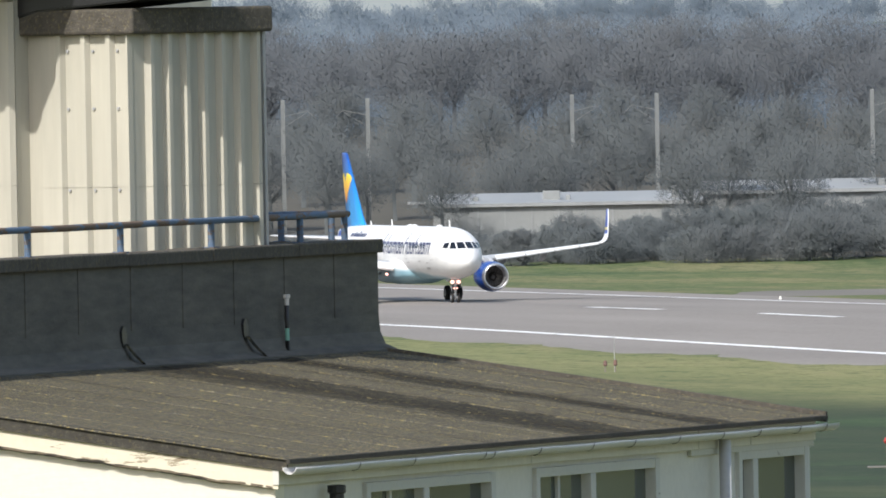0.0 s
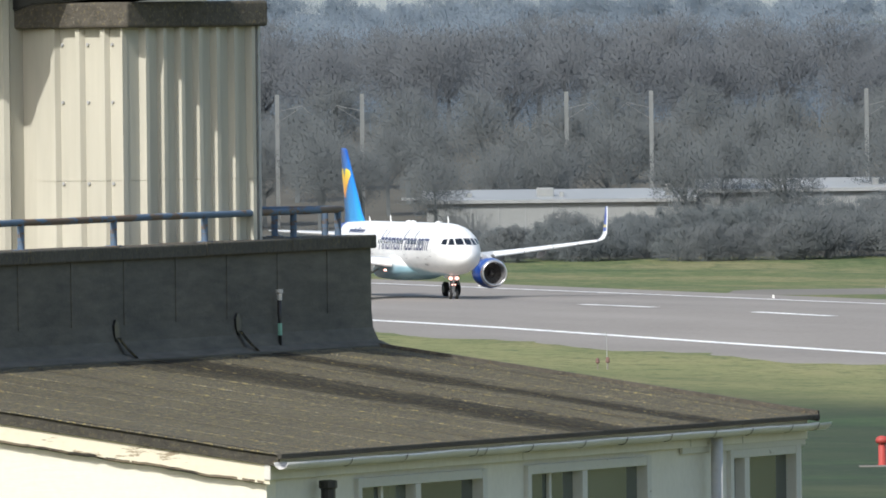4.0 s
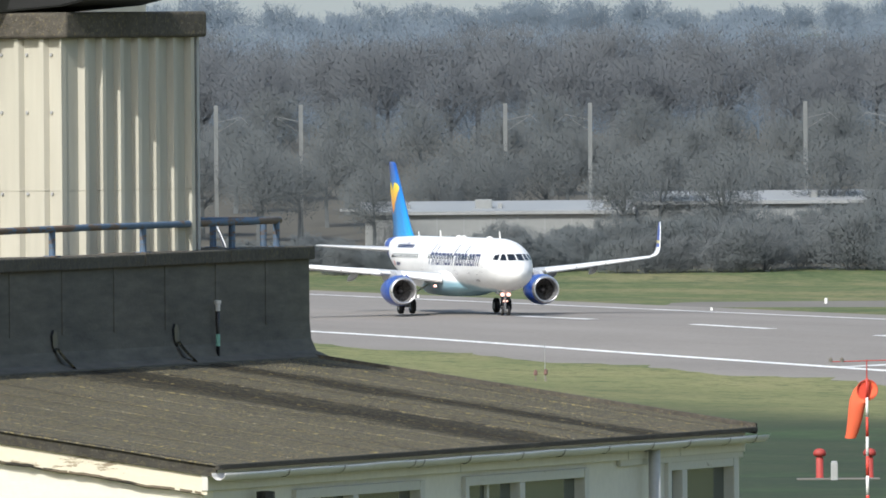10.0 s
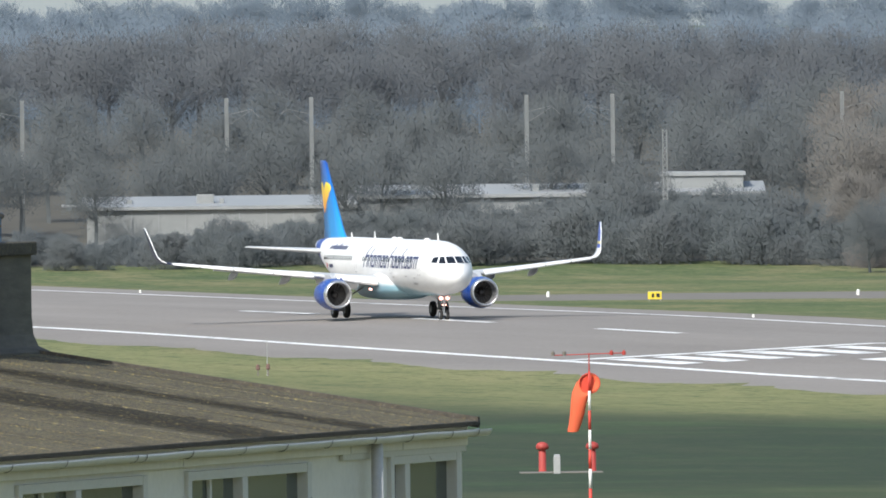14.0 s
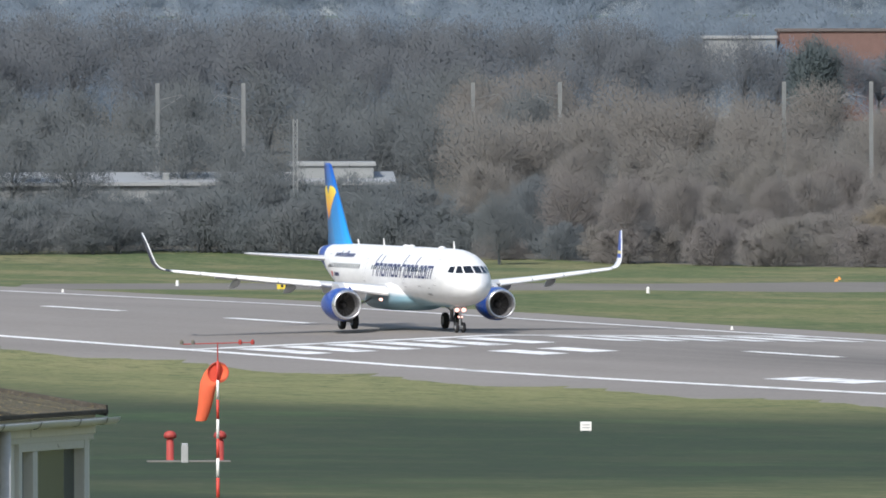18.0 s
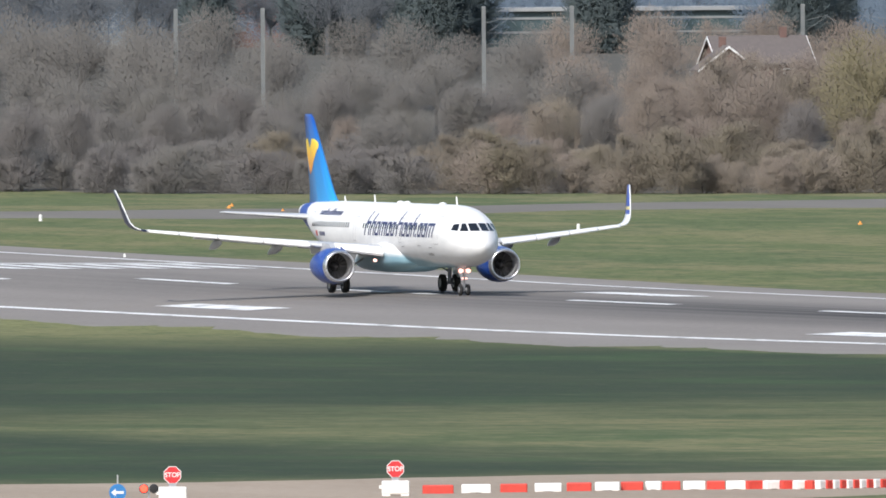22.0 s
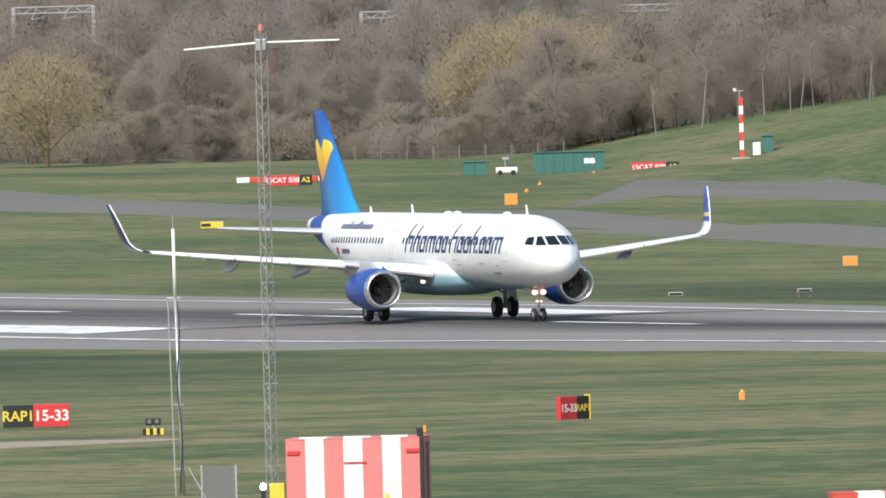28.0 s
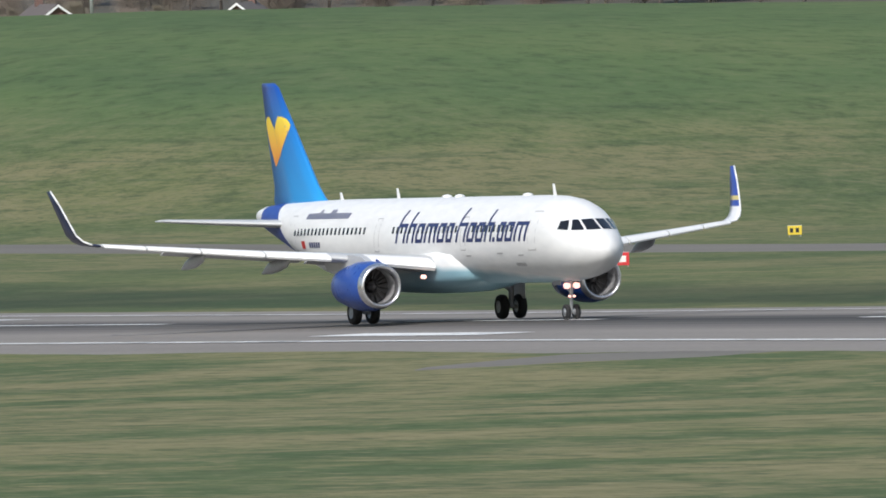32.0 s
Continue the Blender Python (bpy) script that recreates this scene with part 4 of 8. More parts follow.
M_RAIL = peeling_material("blue_rail_paint", (0.10, 0.15, 0.22), (0.15, 0.10, 0.065), 0.50)
M_CRACK = peeling_material("crumbling_edge", (0.16, 0.13, 0.09), (0.03, 0.026, 0.02), 0.5)
M_BLACK = plain("black_plastic", (0.02, 0.02, 0.022), 0.4, 0.0, 0.1, 3.0)

BLD = pose(-1.14, 200.0, 0, 0, 0, -14.87)
EAVE, PX, YB, YE, YP = 23.60, -3.46, 15.54, 15.28, -6.0
PITCH = 0.158
block = thing("office_block", BLD, "old cream rendered office block with felt roofs and peeling paint", "building")
# walls with the window openings left free
HEADS = [(2.42, 5.97, 4.09), (7.12, 10.67, 8.78), (13.02, 15.12, 13.55)]
SILL, HEAD = 21.9, 23.385
bm = bmesh.new()
box(bm, -0.30, -0.08, 0.07, YE, 0.0, SILL)
box(bm, -0.30, -0.08, 0.07, YE, HEAD, EAVE - 0.02)
last = 0.07
for a, b, c in HEADS + [(YE, YE, YE)]:
    if a - last > 0.02:
        box(bm, -0.30, -0.08, last, min(a, YE), SILL, HEAD)
    last = b
wall = part("window_wall", bm, M_PVC, block, "weathered off-white boarded wall")
bm = bmesh.new()
prism(bm, [(PX - 6.0, 0.0), (-0.075, 0.0), (-0.075, EAVE - 0.17), (PX, EAVE - 0.17 - PX * PITCH), (PX - 6.0, EAVE - 0.17 - PX * PITCH)], "y", 0.06, 0.30)
part("gable_wall", bm, M_RENDER, block, "cream rendered gable wall with patches of peeling")
# a ragged ledge between fascia and render
bm = bmesh.new()
rnd = random.Random(5)
prev = None
for k in range(61):
    x = -0.08 + (PX + 0.08) * k / 60
    z = EAVE - 0.215 - x * PITCH + 0.026 * noise.noise((x * 3, 1, 0)) + 0.012 * noise.noise((x * 11, 2, 0))
    d = 0.058 + 0.022 * noise.noise((x * 6, 4, 0)) + 0.02 * noise.noise((x * 17, 6, 0))
    ring = [bm.verts.new(p) for p in ((x, 0.062, z - 0.012), (x, 0.062 - d, z), (x, 0.062 - d, z + 0.014), (x, 0.062, z + 0.02))]
    if prev:
        for i in range(3):
            bm.faces.new((prev[i], ring[i], ring[i + 1], prev[i + 1]))
    prev = ring
bmesh.ops.recalc_face_normals(bm, faces=bm.faces)
part("cracked_ledge", bm, M_CRACK, block, "dark ragged crack under the fascia")
bm = bmesh.new()
prism(bm, [(-0.04, EAVE - 0.21), (-0.04, EAVE - 0.06), (PX, EAVE - 0.06 - PX * PITCH), (PX, EAVE - 0.20 - PX * PITCH)], "y", 0.010, 0.058)
part("verge_fascia", bm, M_FASCIA, block, "cream verge board with flaking paint")
part("back_wall", boxed(PX - 6.0, -0.3, YE - 0.25, YE - 0.02, 0, EAVE - 0.05), M_RENDER, block)
part("upper_wall", boxed(PX - 6.0, PX - 0.06, YP, YB - 0.3, 0, 24.1), M_RENDER, block)
# the lean-to roof in felt strips that lap one another
wid = 1.11
k = 0
y = -0.03
while y < YE:
    y1 = min(y + wid, YE + 0.03)
    bm = bmesh.new()
    n = 10
    rows = []
    for i in range(n + 1):
        x = 0.06 + (PX - 0.06) * i / n
        zz = EAVE - x * PITCH
        rows.append([(x, yy, zz + dz + 0.006 * noise.noise((x * 2, yy * 2, 0))) for yy, dz in ((y, 0.0), (y + 0.02, 0.011), ((y + y1) / 2, 0.009), (y1 + 0.05 if y1 < YE else y1, 0.004))])
    top = [[bm.verts.new(p) for p in r] for r in rows]
    for a, b in zip(top, top[1:]):
        for i in range(3):
            bm.faces.new((a[i], a[i + 1], b[i + 1], b[i]))
    bmesh.ops.recalc_face_normals(bm, faces=bm.faces)
    if sum(f.normal.z for f in bm.faces) < 0:
        bmesh.ops.reverse_faces(bm, faces=bm.faces)
    part("felt_strip", bm, M_ROOF, block)
    y = y1
    k += 1
bm = bmesh.new()
prism(bm, [(0.05, EAVE - 0.03), (0.05, EAVE - 0.012), (PX, EAVE - 0.012 - PX * PITCH), (PX, EAVE - 0.04 - PX * PITCH)], "y", 0.06, YE - 0.02)
part("roof_deck", bm, M_UPSTAND, block)
# dark felt turned down over the verge and the eave
bm = bmesh.new()
prism(bm, [(0.03, EAVE - 0.085), (0.03, EAVE + 0.012), (PX, EAVE + 0.012 - PX * PITCH), (PX, EAVE - 0.095 - PX * PITCH)], "y", -0.010, 0.028)
part("verge_felt", bm, M_EDGE, block, "dark felt turned down over the verge")
bm = boxed(0.03, 0.064, -0.04, YE + 0.02, EAVE - 0.034, EAVE + 0.002, 0.008)
part("eave_felt", bm, M_EDGE, block, "mossy felt edge above the gutter")
bm = bmesh.new()
prism(bm, [(0.05, EAVE - 0.05), (0.05, EAVE + 0.03), (PX, EAVE + 0.03 - PX * PITCH), (PX, EAVE - 0.05 - PX * PITCH)], "y", YE, YE + 0.05)
part("far_verge", bm, M_COPING, block, "mossy raised verge")
# half-round gutter with brackets
bm = bmesh.new()
prof = [(0.055 + 0.052 * math.cos(a), -0.055 + 0.052 * math.sin(a)) for a in [math.pi + math.pi * i / 10 for i in range(11)]]
prof += [(0.055 + 0.045 * math.cos(a), -0.055 + 0.045 * math.sin(a)) for a in [2 * math.pi - math.pi * i / 10 for i in range(11)]]
prof = [(x + 0.02, z + EAVE) for x, z in prof]
rows = []
for i in range(25):
    yy = -0.10 + (YE + 0.22) * i / 24
    sag = -0.006 * abs(math.sin(i * 0.9))
    rows.append([Vector((x, yy, z + sag)) for x, z in prof])
loft(bm, rows)
bmesh.ops.recalc_face_normals(bm, faces=bm.faces)
gut = part("gutter", bm, M_GUTTER, block, "grey-white half-round gutter", True)
br = lathe(bmesh.new(), [(-0.012, 0.057), (0.012, 0.057), (0.012, 0.052), (-0.012, 0.052)], 16, "Y", (0, 0, 0))
bmesh.ops.delete(br, geom=[v for v in br.verts if v.co.z > 0.015], context="VERTS")
brm = bpy.data.meshes.new("gutter_bracket")
br.to_mesh(brm)
br.free()
brm.materials.append(M_BLACK)
for yy in (1.6, 3.1, 5.05, 5.3, 6.6, 8.1, 9.3, 10.6, 11.9, 13.0, 14.2, 15.0):
    shared("gutter_bracket", brm, gut, pose(0.075, yy, EAVE - 0.058))
# fascia board behind the gutter
part("fascia_board", boxed(-0.078, -0.03, 0.0, YE, HEAD + 0.035, EAVE - 0.03, 0.006), M_PVC, block, "grey-white fascia board")
part("fascia_trim", boxed(-0.076, -0.045, 11.6, YE, HEAD - 0.01, HEAD + 0.06, 0.006), M_FRAME, block, "flaking trim under the fascia")
for yy in (6.9, 11.75, 13.3):
    part("fascia_joint", boxed(-0.03, -0.026, yy, yy + 0.025, HEAD + 0.04, EAVE - 0.035), M_FRAME, block)
# windows
for k, (a, b, c) in enumerate(HEADS):
    win = part("window", boxed(-0.20, -0.045, a, a + 0.10, SILL, HEAD, 0.006), M_FRAME, block, "old white window with flaking frame")
    part("window_frame", boxed(-0.20, -0.045, b - 0.12, b, SILL, HEAD, 0.006), M_FRAME, win)
    part("window_frame", boxed(-0.20, -0.05, a + 0.1, b - 0.12, HEAD - 0.07, HEAD, 0.006), M_FRAME, win)
    part("window_frame", boxed(-0.20, -0.05, a + 0.1, b - 0.12, SILL, SILL + 0.07, 0.006), M_FRAME, win)
    part("mullion", boxed(-0.19, -0.05, c - 0.09, c + 0.05, SILL + 0.07, HEAD - 0.07, 0.006), M_FRAME, win)
    for y0, y1 in ((a + 0.1, c - 0.09), (c + 0.05, b - 0.12)):
        part("pane", boxed(-0.135, -0.127, y0 + 0.002, y1 - 0.002, SILL + 0.07, HEAD - 0.07), M_GLASS, win, "dim window pane")
    part("pane_bar", boxed(-0.124, -0.100, (a + c) / 2 - 0.03, (a + c) / 2 + 0.03, SILL + 0.07, HEAD - 0.07), M_FRAME, win)
# downpipes
bm = bmesh.new()
tube(bm, (0.03, 12.3, 0.0), (0.03, 12.3, EAVE - 0.10), 0.045, 0.045, 12)
part("downpipe", bm, M_GUTTER, block, "grey downpipe", True)
bm = bmesh.new()
tube(bm, (0.02, 1.35, 0.0), (0.02, 1.35, EAVE - 0.30), 0.04, 0.04, 12)
pipe = part("vent_pipe", bm, M_PVC, block, "white pipe with a black cap", True)
bm = lathe(bmesh.new(), [(EAVE - 0.37, 0.052), (EAVE - 0.27, 0.052), (EAVE - 0.26, 0.066), (EAVE - 0.21, 0.066), (EAVE - 0.205, 0.03)], 14, "Z", (0.02, 1.35, 0), caps=True)
part("cap", bm, M_BLACK, pipe, "black plastic cap")
# parapet with felt upstand, coping, seams and scuppers
ZB, ZT = 24.155, 24.965
bm = bmesh.new()
cove = [(PX + 0.14, ZB - 0.01), (PX + 0.05, ZB + 0.03), (PX + 0.012, ZB + 0.12), (PX, ZB + 0.25), (PX, ZT - 0.10), (PX - 0.30, ZT - 0.10), (PX - 0.30, ZB - 0.2), (PX + 0.14, ZB - 0.2)]
prism(bm, cove, "y", YP, YB + 0.02)
par = part("parapet", bm, M_UPSTAND, block, "parapet wrapped in dark bitumen felt")
y = YP + 0.4
while y < YB:
    part("felt_seam", boxed(PX + 0.001, PX + 0.007, y, y + 0.09, ZB + 0.24, ZT - 0.10), M_UPSTAND, par)
    y += 1.42
# coping in lengths, each a little out of line
y = YP
k = 0
rnd = random.Random(11)
while y < YB:
    y1 = min(y + 2.4, YB + 0.06)
    d = rnd.uniform(-0.008, 0.008)
    bm = boxed(PX - 0.34, PX + 0.035 + d, y + 0.004, y1, ZT - 0.10 + d * 0.5, ZT + d, 0.012)
    part("coping", bm, M_COPING, par, "weathered felt-covered coping")
    y = y1
for yy in (8.35, 11.7):
    # a flat black plate stands for the shaded inside of the hole
    bm = bmesh.new()
    prism(bm, [(yy - 0.06, ZB + 0.17), (yy - 0.02, ZB + 0.12), (yy + 0.05, ZB + 0.13), (yy + 0.07, ZB + 0.20), (yy + 0.03, ZB + 0.27), (yy - 0.03, ZB + 0.28), (yy - 0.07, ZB + 0.24)], "x", PX + 0.004, PX + 0.022)
    part("scupper", bm, M_BLACK, par, "torn dark drain hole")
    bm = bmesh.new()
    prev = None
    for k in range(7):
        u = k / 6
        cy, cz = yy + 0.02 + 0.12 * u * u, ZB + 0.15 - 0.15 * u
        row = [bm.verts.new((PX + 0.025 + 0.10 * u + dx, cy + dy, cz)) for dx, dy in ((0, -0.045 + 0.02 * u), (0.018, 0.0), (0, 0.04 + 0.02 * u))]
        if prev:
            for i in range(2):
                bm.faces.new((prev[i], prev[i + 1], row[i + 1], row[i]))
        prev = row
    part("scupper_lip", bm, M_ROOF, par, "curled felt tongue under the drain hole")
# conduit with a junction on the parapet face
bm = bmesh.new()
tube(bm, (PX + 0.05, 12.75, ZB + 0.02), (PX + 0.05, 12.75, ZB + 0.42), 0.014, 0.014, 8)
con = part("conduit", bm, M_BLACK, par, "black conduit with green tape and a white cap", True)
part("tape", lathe(bmesh.new(), [(ZB + 0.10, 0.017), (ZB + 0.19, 0.017)], 10, "Z", (PX + 0.05, 12.75, 0), caps=True), plain("green_tape", (0.20, 0.42, 0.33), 0.5), con)
part("cap", lathe(bmesh.new(), [(ZB + 0.36, 0.018), (ZB + 0.41, 0.020), (ZB + 0.415, 0.027), (ZB + 0.44, 0.027)], 10, "Z", (PX + 0.05, 12.75, 0), caps=True), M_PVC, con)
part("upper_roof", boxed(PX - 6.0, PX - 0.3, YP, YB - 0.3, 24.1, 24.32), M_ROOF, block, "flat felt roof behind the parapet")
part("end_parapet", boxed(PX - 6.0, PX - 0.28, YB - 0.3, YB, 24.1, ZT - 0.1), M_UPSTAND, par)
part("coping", boxed(PX - 6.0, PX - 0.36, YB - 0.34, YB + 0.05, ZT - 0.1, ZT - 0.005, 0.012), M_COPING, par)
# handrail
RZ = 25.163
rail = thing("handrail", BLD, "blue painted tubular handrail with rust along the parapet", "railing")
bm = bmesh.new()
xr = PX - 0.13
pts = [(xr, YP + (YB - 0.35 - YP) * i / 24, RZ + 0.006 * noise.noise((i * 0.7, 3, 0))) for i in range(25)]
loft(bm, [[Vector((p[0] + 0.026 * math.cos(2 * math.pi * i / 10), p[1], p[2] + 0.026 * math.sin(2 * math.pi * i / 10))) for i in range(10)] for p in pts])
bmesh.ops.recalc_face_normals(bm, faces=bm.faces)
part("top_rail", bm, M_RAIL, rail, "chipped blue tube rail", True)
bm = bmesh.new()
tube(bm, (xr, YB - 0.35, RZ), (xr - 0.10, YB - 0.22, RZ), 0.026, 0.026, 10)
tube(bm, (xr - 0.10, YB - 0.22, RZ), (xr - 0.95, YB - 0.22, RZ), 0.026, 0.026, 10)
part("return_rail", bm, M_RAIL, rail, "blue tube rail that turns the corner", True)
post = bmesh.new()
tube(post, (0, 0, 0), (0, 0, RZ - ZT + 0.006), 0.026, 0.026, 10)
box(post, -0.05, 0.05, -0.05, 0.05, -0.003, 0.014)
pm = bpy.data.meshes.new("post")
post.to_mesh(pm)
post.free()
pm.materials.append(M_RAIL)
for yy in (-3.9, -1.2, 1.5, 3.93, 6.33, 8.83, 11.33, 13.83, 15.1):
    shared("post", pm, rail, pose(xr, yy, ZT - 0.008))
for dx in (0.16, 0.55, 0.92):
    shared("post", pm, rail, pose(xr - dx, YB - 0.22, ZT - 0.012))


# ---- the plant room on the upper roof ----
def ribbed(bm, length, z0, z1, pitch=0.235, depth=0.044, flip=1):
    """Trapezoid cladding along +x in the plane y = 0, ribs standing out to -y."""
    xs = []
    x = 0.0
    while x < length - 0.01:
        for dx, d in ((0.0, 0), (0.155, 0), (0.175, 1), (0.215, 1)):
            if x + dx <= length:
                xs.append((x + dx, -depth * d * flip))
        x += pitch
    xs.append((length, 0.0))
    lo = [bm.verts.new((x, y, z0)) for x, y in xs]
    hi = [bm.verts.new((x, y, z1)) for x, y in xs]
    for i in range(len(xs) - 1):
        bm.faces.new((lo[i], lo[i + 1], hi[i + 1], hi[i]))
    return bm


ROOM = pose(-2.27, 212.0, 0, 0, 0, -38.0)
room = thing("plant_room", ROOM, "cream ribbed metal plant room with felt roof edge", "roof structure")
# local axes: +y runs back along the side wall, -x along the front wall
H0, HJ, H1, H2 = 24.32, 25.42, 26.545, 26.735
WF, WS = 0.85, 1.54
for za, zb in ((H0, HJ - 0.0015), (HJ + 0.0015, H1)):
    bm = ribbed(bmesh.new(), WF, za, zb)
    bmesh.ops.transform(bm, matrix=Matrix.Translation((-WF, 0, 0)), verts=bm.verts)
    part("front_sheet", bm, M_CLAD, room, "cream ribbed sheet")
    bm = ribbed(bmesh.new(), WS, za, zb, 0.21, 0.05)
    bmesh.ops.transform(bm, matrix=pose(0, 0, 0, 0, 0, 90), verts=bm.verts)
    part("side_sheet", bm, M_CLAD, room, "cream ribbed sheet")
part("core", boxed(-WF - 0.2, -0.015, 0.015, WS - 0.01, H0, H1), M_CLAD, room)
bm = bmesh.new()
prism(bm, [(-0.012, -0.045), (0.004, -0.045), (0.004, 0.012), (0.001, 0.012), (0.001, -0.04), (-0.012, -0.04)], "z", H0, H1)
part("corner_flashing", bm, M_CLAD, room)
bm = boxed(0.0, 0.03, WS - 0.01, WS + 0.02, 24.9, H1 + 0.02)
part("rear_flashing", bm, M_DUCT, room)
bm = boxed(-WF - 0.25, 0.085, -0.085, WS + 0.05, H1, H2, 0.02)
part("felt_edge", bm, M_COPING, room, "mottled felt roof edge")
scr = lathe(bmesh.new(), [(-0.012, 0.012), (0.0, 0.012)], 8, "Y", caps=True)
scm = bpy.data.meshes.new("fixing_bolt")
scr.to_mesh(scm)
scr.free()
scm.materials.append(M_DUCT)
for z in (HJ - 0.02, HJ + 0.58, H1 - 0.12):
    for x in (-0.12, -0.35, -0.59):
        shared("fixing_bolt", scm, room, pose(x, -0.002, z))
# the taller room beside it, with its overhanging felt roof
tall = thing("lift_tower", ROOM, "tall cream ribbed lift tower with overhanging black roof", "roof structure")
for za, zb in ((H0, HJ + 0.02), (HJ + 0.023, 26.80)):
    bm = ribbed(bmesh.new(), 2.4, za, zb, 0.27, 0.04)
    bmesh.ops.transform(bm, matrix=Matrix.Translation((-WF - 2.52, -0.16, 0)), verts=bm.verts)
    part("front_sheet", bm, M_CLAD, tall, "cream ribbed sheet")
part("core", boxed(-WF - 2.5, -WF - 0.13, -0.14, 2.2, H0, 27.6), M_CLAD, tall)
part("upper_sheet", boxed(-WF - 2.52, -WF - 0.10, -0.20, -0.15, 26.81, 27.7, 0.01), M_CLAD, tall)
bm = bmesh.new()
prism(bm, [(-1.02, 26.66), (-0.80, 26.72), (-0.45, 26.745), (0.05, 26.78), (0.26, 26.82), (0.34, 26.90), (0.36, 27.02), (-1.02, 27.1)], "y", -0.10, 0.85)
bmesh.ops.bevel(bm, geom=list(bm.edges), offset=0.012, segments=2, affect="EDGES")
part("roof_felt", bm, M_BLACK, tall, "sagging black roof covering")
# unseen slab, its outline cut to cast the slanted shadow on the sheets
part("canopy", prism(bmesh.new(), [(-WF - 2.6, -1.50), (-0.72, -1.50), (-0.66, -1.34), (-0.46, -0.80), (-0.30, -0.36), (-0.30, 0.4), (-WF - 2.6, 0.4)], "z", 27.25, 27.38), M_UPSTAND, tall, "unseen overhanging roof slab that casts the slanted shadow")


# ---- paved ways beyond and in front of the runway ----
def sheet(name, near, far, lift, mat, label, category, n=8, m=8):
    """A paved patch between two edges, given as places on the plan; it follows the ground."""
    bm = bmesh.new()

    def along(pts, u):
        k = min(int(u * (len(pts) - 1)), len(pts) - 2)
        f = u * (len(pts) - 1) - k
        return [pts[k][i] + (pts[k + 1][i] - pts[k][i]) * f for i in (0, 1)]
    count = n * (len(near) - 1)
    rows = []
    for i in range(count + 1):
        a, b = along(near, i / count), along(far, i / count)
        row = []
        for j in range(m + 1):
            x, y = a[0] + (b[0] - a[0]) * j / m, a[1] + (b[1] - a[1]) * j / m
            if j in (0, m):
                y += 3.0 * noise.noise((x * 0.25, y * 0.02, j))
            row.append(bm.verts.new((x, y, ground_z(x, y) + (-0.05 if j in (0, m) or i in (0, count) else lift))))
        rows.append(row)
    for a, b in zip(rows, rows[1:]):
        for j in range(m):
            bm.faces.new((a[j], b[j], b[j + 1], a[j + 1]))
    bmesh.ops.recalc_face_normals(bm, faces=bm.faces)
    if sum(f.normal.z for f in bm.faces) < 0:
        bmesh.ops.reverse_faces(bm, faces=bm.faces)
    return tagged(part(name, bm, mat), label, category, kind="structure")


def sheet_run(name, mids, lift, mat, label, category):
    """The same from mid points (s, across, half width) in the runway's measure."""
    p = [on_run(s, o - w) for s, o, w in mids]
    q = [on_run(s, o + w) for s, o, w in mids]
    return sheet(name, [(v.x, v.y) for v in p], [(v.x, v.y) for v in q], lift, mat, label, category)


sheet_run("taxiway", [(1890, 141, 11), (1820, 132, 10), (1765, 122, 9), (1665, 131, 9), (1555, 131, 8), (1400, 135, 8), (1250, 138, 8)], 0.05, M_TAXI, "grey asphalt taxiway that runs behind the runway", "taxiway")
sheet("taxiway_back", [(20, 2285), (56.8, 2273), (72.6, 2266), (85.7, 2250), (96.9, 2253), (116.6, 2290), (130.1, 2292), (143.5, 2289), (160, 2260), (170.9, 2119.1)], [(22, 2322), (57.9, 2320), (74.0, 2312), (88.4, 2321), (99.7, 2319), (118.8, 2336), (133.1, 2344), (147.4, 2352), (166, 2330), (180.3, 2235.7)], 0.07, M_TAXI, "pale grey asphalt taxiway below the wood", "taxiway")
sheet("taxiway_curve", [(163.5, 2200.0), (170.9, 2119.1), (177.5, 2098.5), (184.2, 2057.8), (190.7, 2019.0), (200.1, 1993.0), (207.4, 1951.0), (213.0, 1908.1)], [(172.0, 2290.0), (180.3, 2235.7), (183.4, 2168.3), (190.5, 2127.5), (196.5, 2080.7), (207.9, 2070.6), (211.7, 1990.8), (217.9, 1951.9)], 0.06, M_TAXI, "grey asphalt taxiway that winds behind the runway", "taxiway")
sheet("taxiway_branch", [(206.8, 2067.7), (220.0, 2115.6), (222.6, 2093.2), (230.6, 2065.2), (240.2, 2096.3)], [(215.0, 2116.1), (225.5, 2193.4), (233.8, 2197.6), (240.1, 2149.6), (241.2, 2105.2)], 0.08, M_TAXI, "grey asphalt taxiway branch with a tapering end", "taxiway")
sheet("looped_track", [(242.5, 2114.0), (244.2, 2086.0), (245.7, 2071.0), (247.3, 2068.0)], [(243.2, 2124.5), (244.8, 2100.0), (246.1, 2090.0), (247.5, 2088.0)], 0.09, M_TRACK, "pale curved track at the mound's foot", "track", 8, 4)
sheet("service_road", [(-30, 1050), (42, 1050), (56, 1112), (66, 1140), (79, 1165), (90, 1192), (104, 1206)], [(-30, 1205), (45, 1214), (56, 1218), (66, 1220), (83, 1225), (94, 1219), (106, 1209)], 0.05, M_TRACK, "pale dusty service road", "road")
sheet("taxiway_stub", [(188.0, 1227), (195.9, 1232), (201.7, 1231), (207.5, 1237), (216, 1236)], [(188.4, 1229), (199.5, 1255), (206.5, 1252), (212, 1259), (222, 1262)], 0.055, M_TAXI, "narrow grey asphalt taxiway that joins the runway", "taxiway")

# ---- woods ----


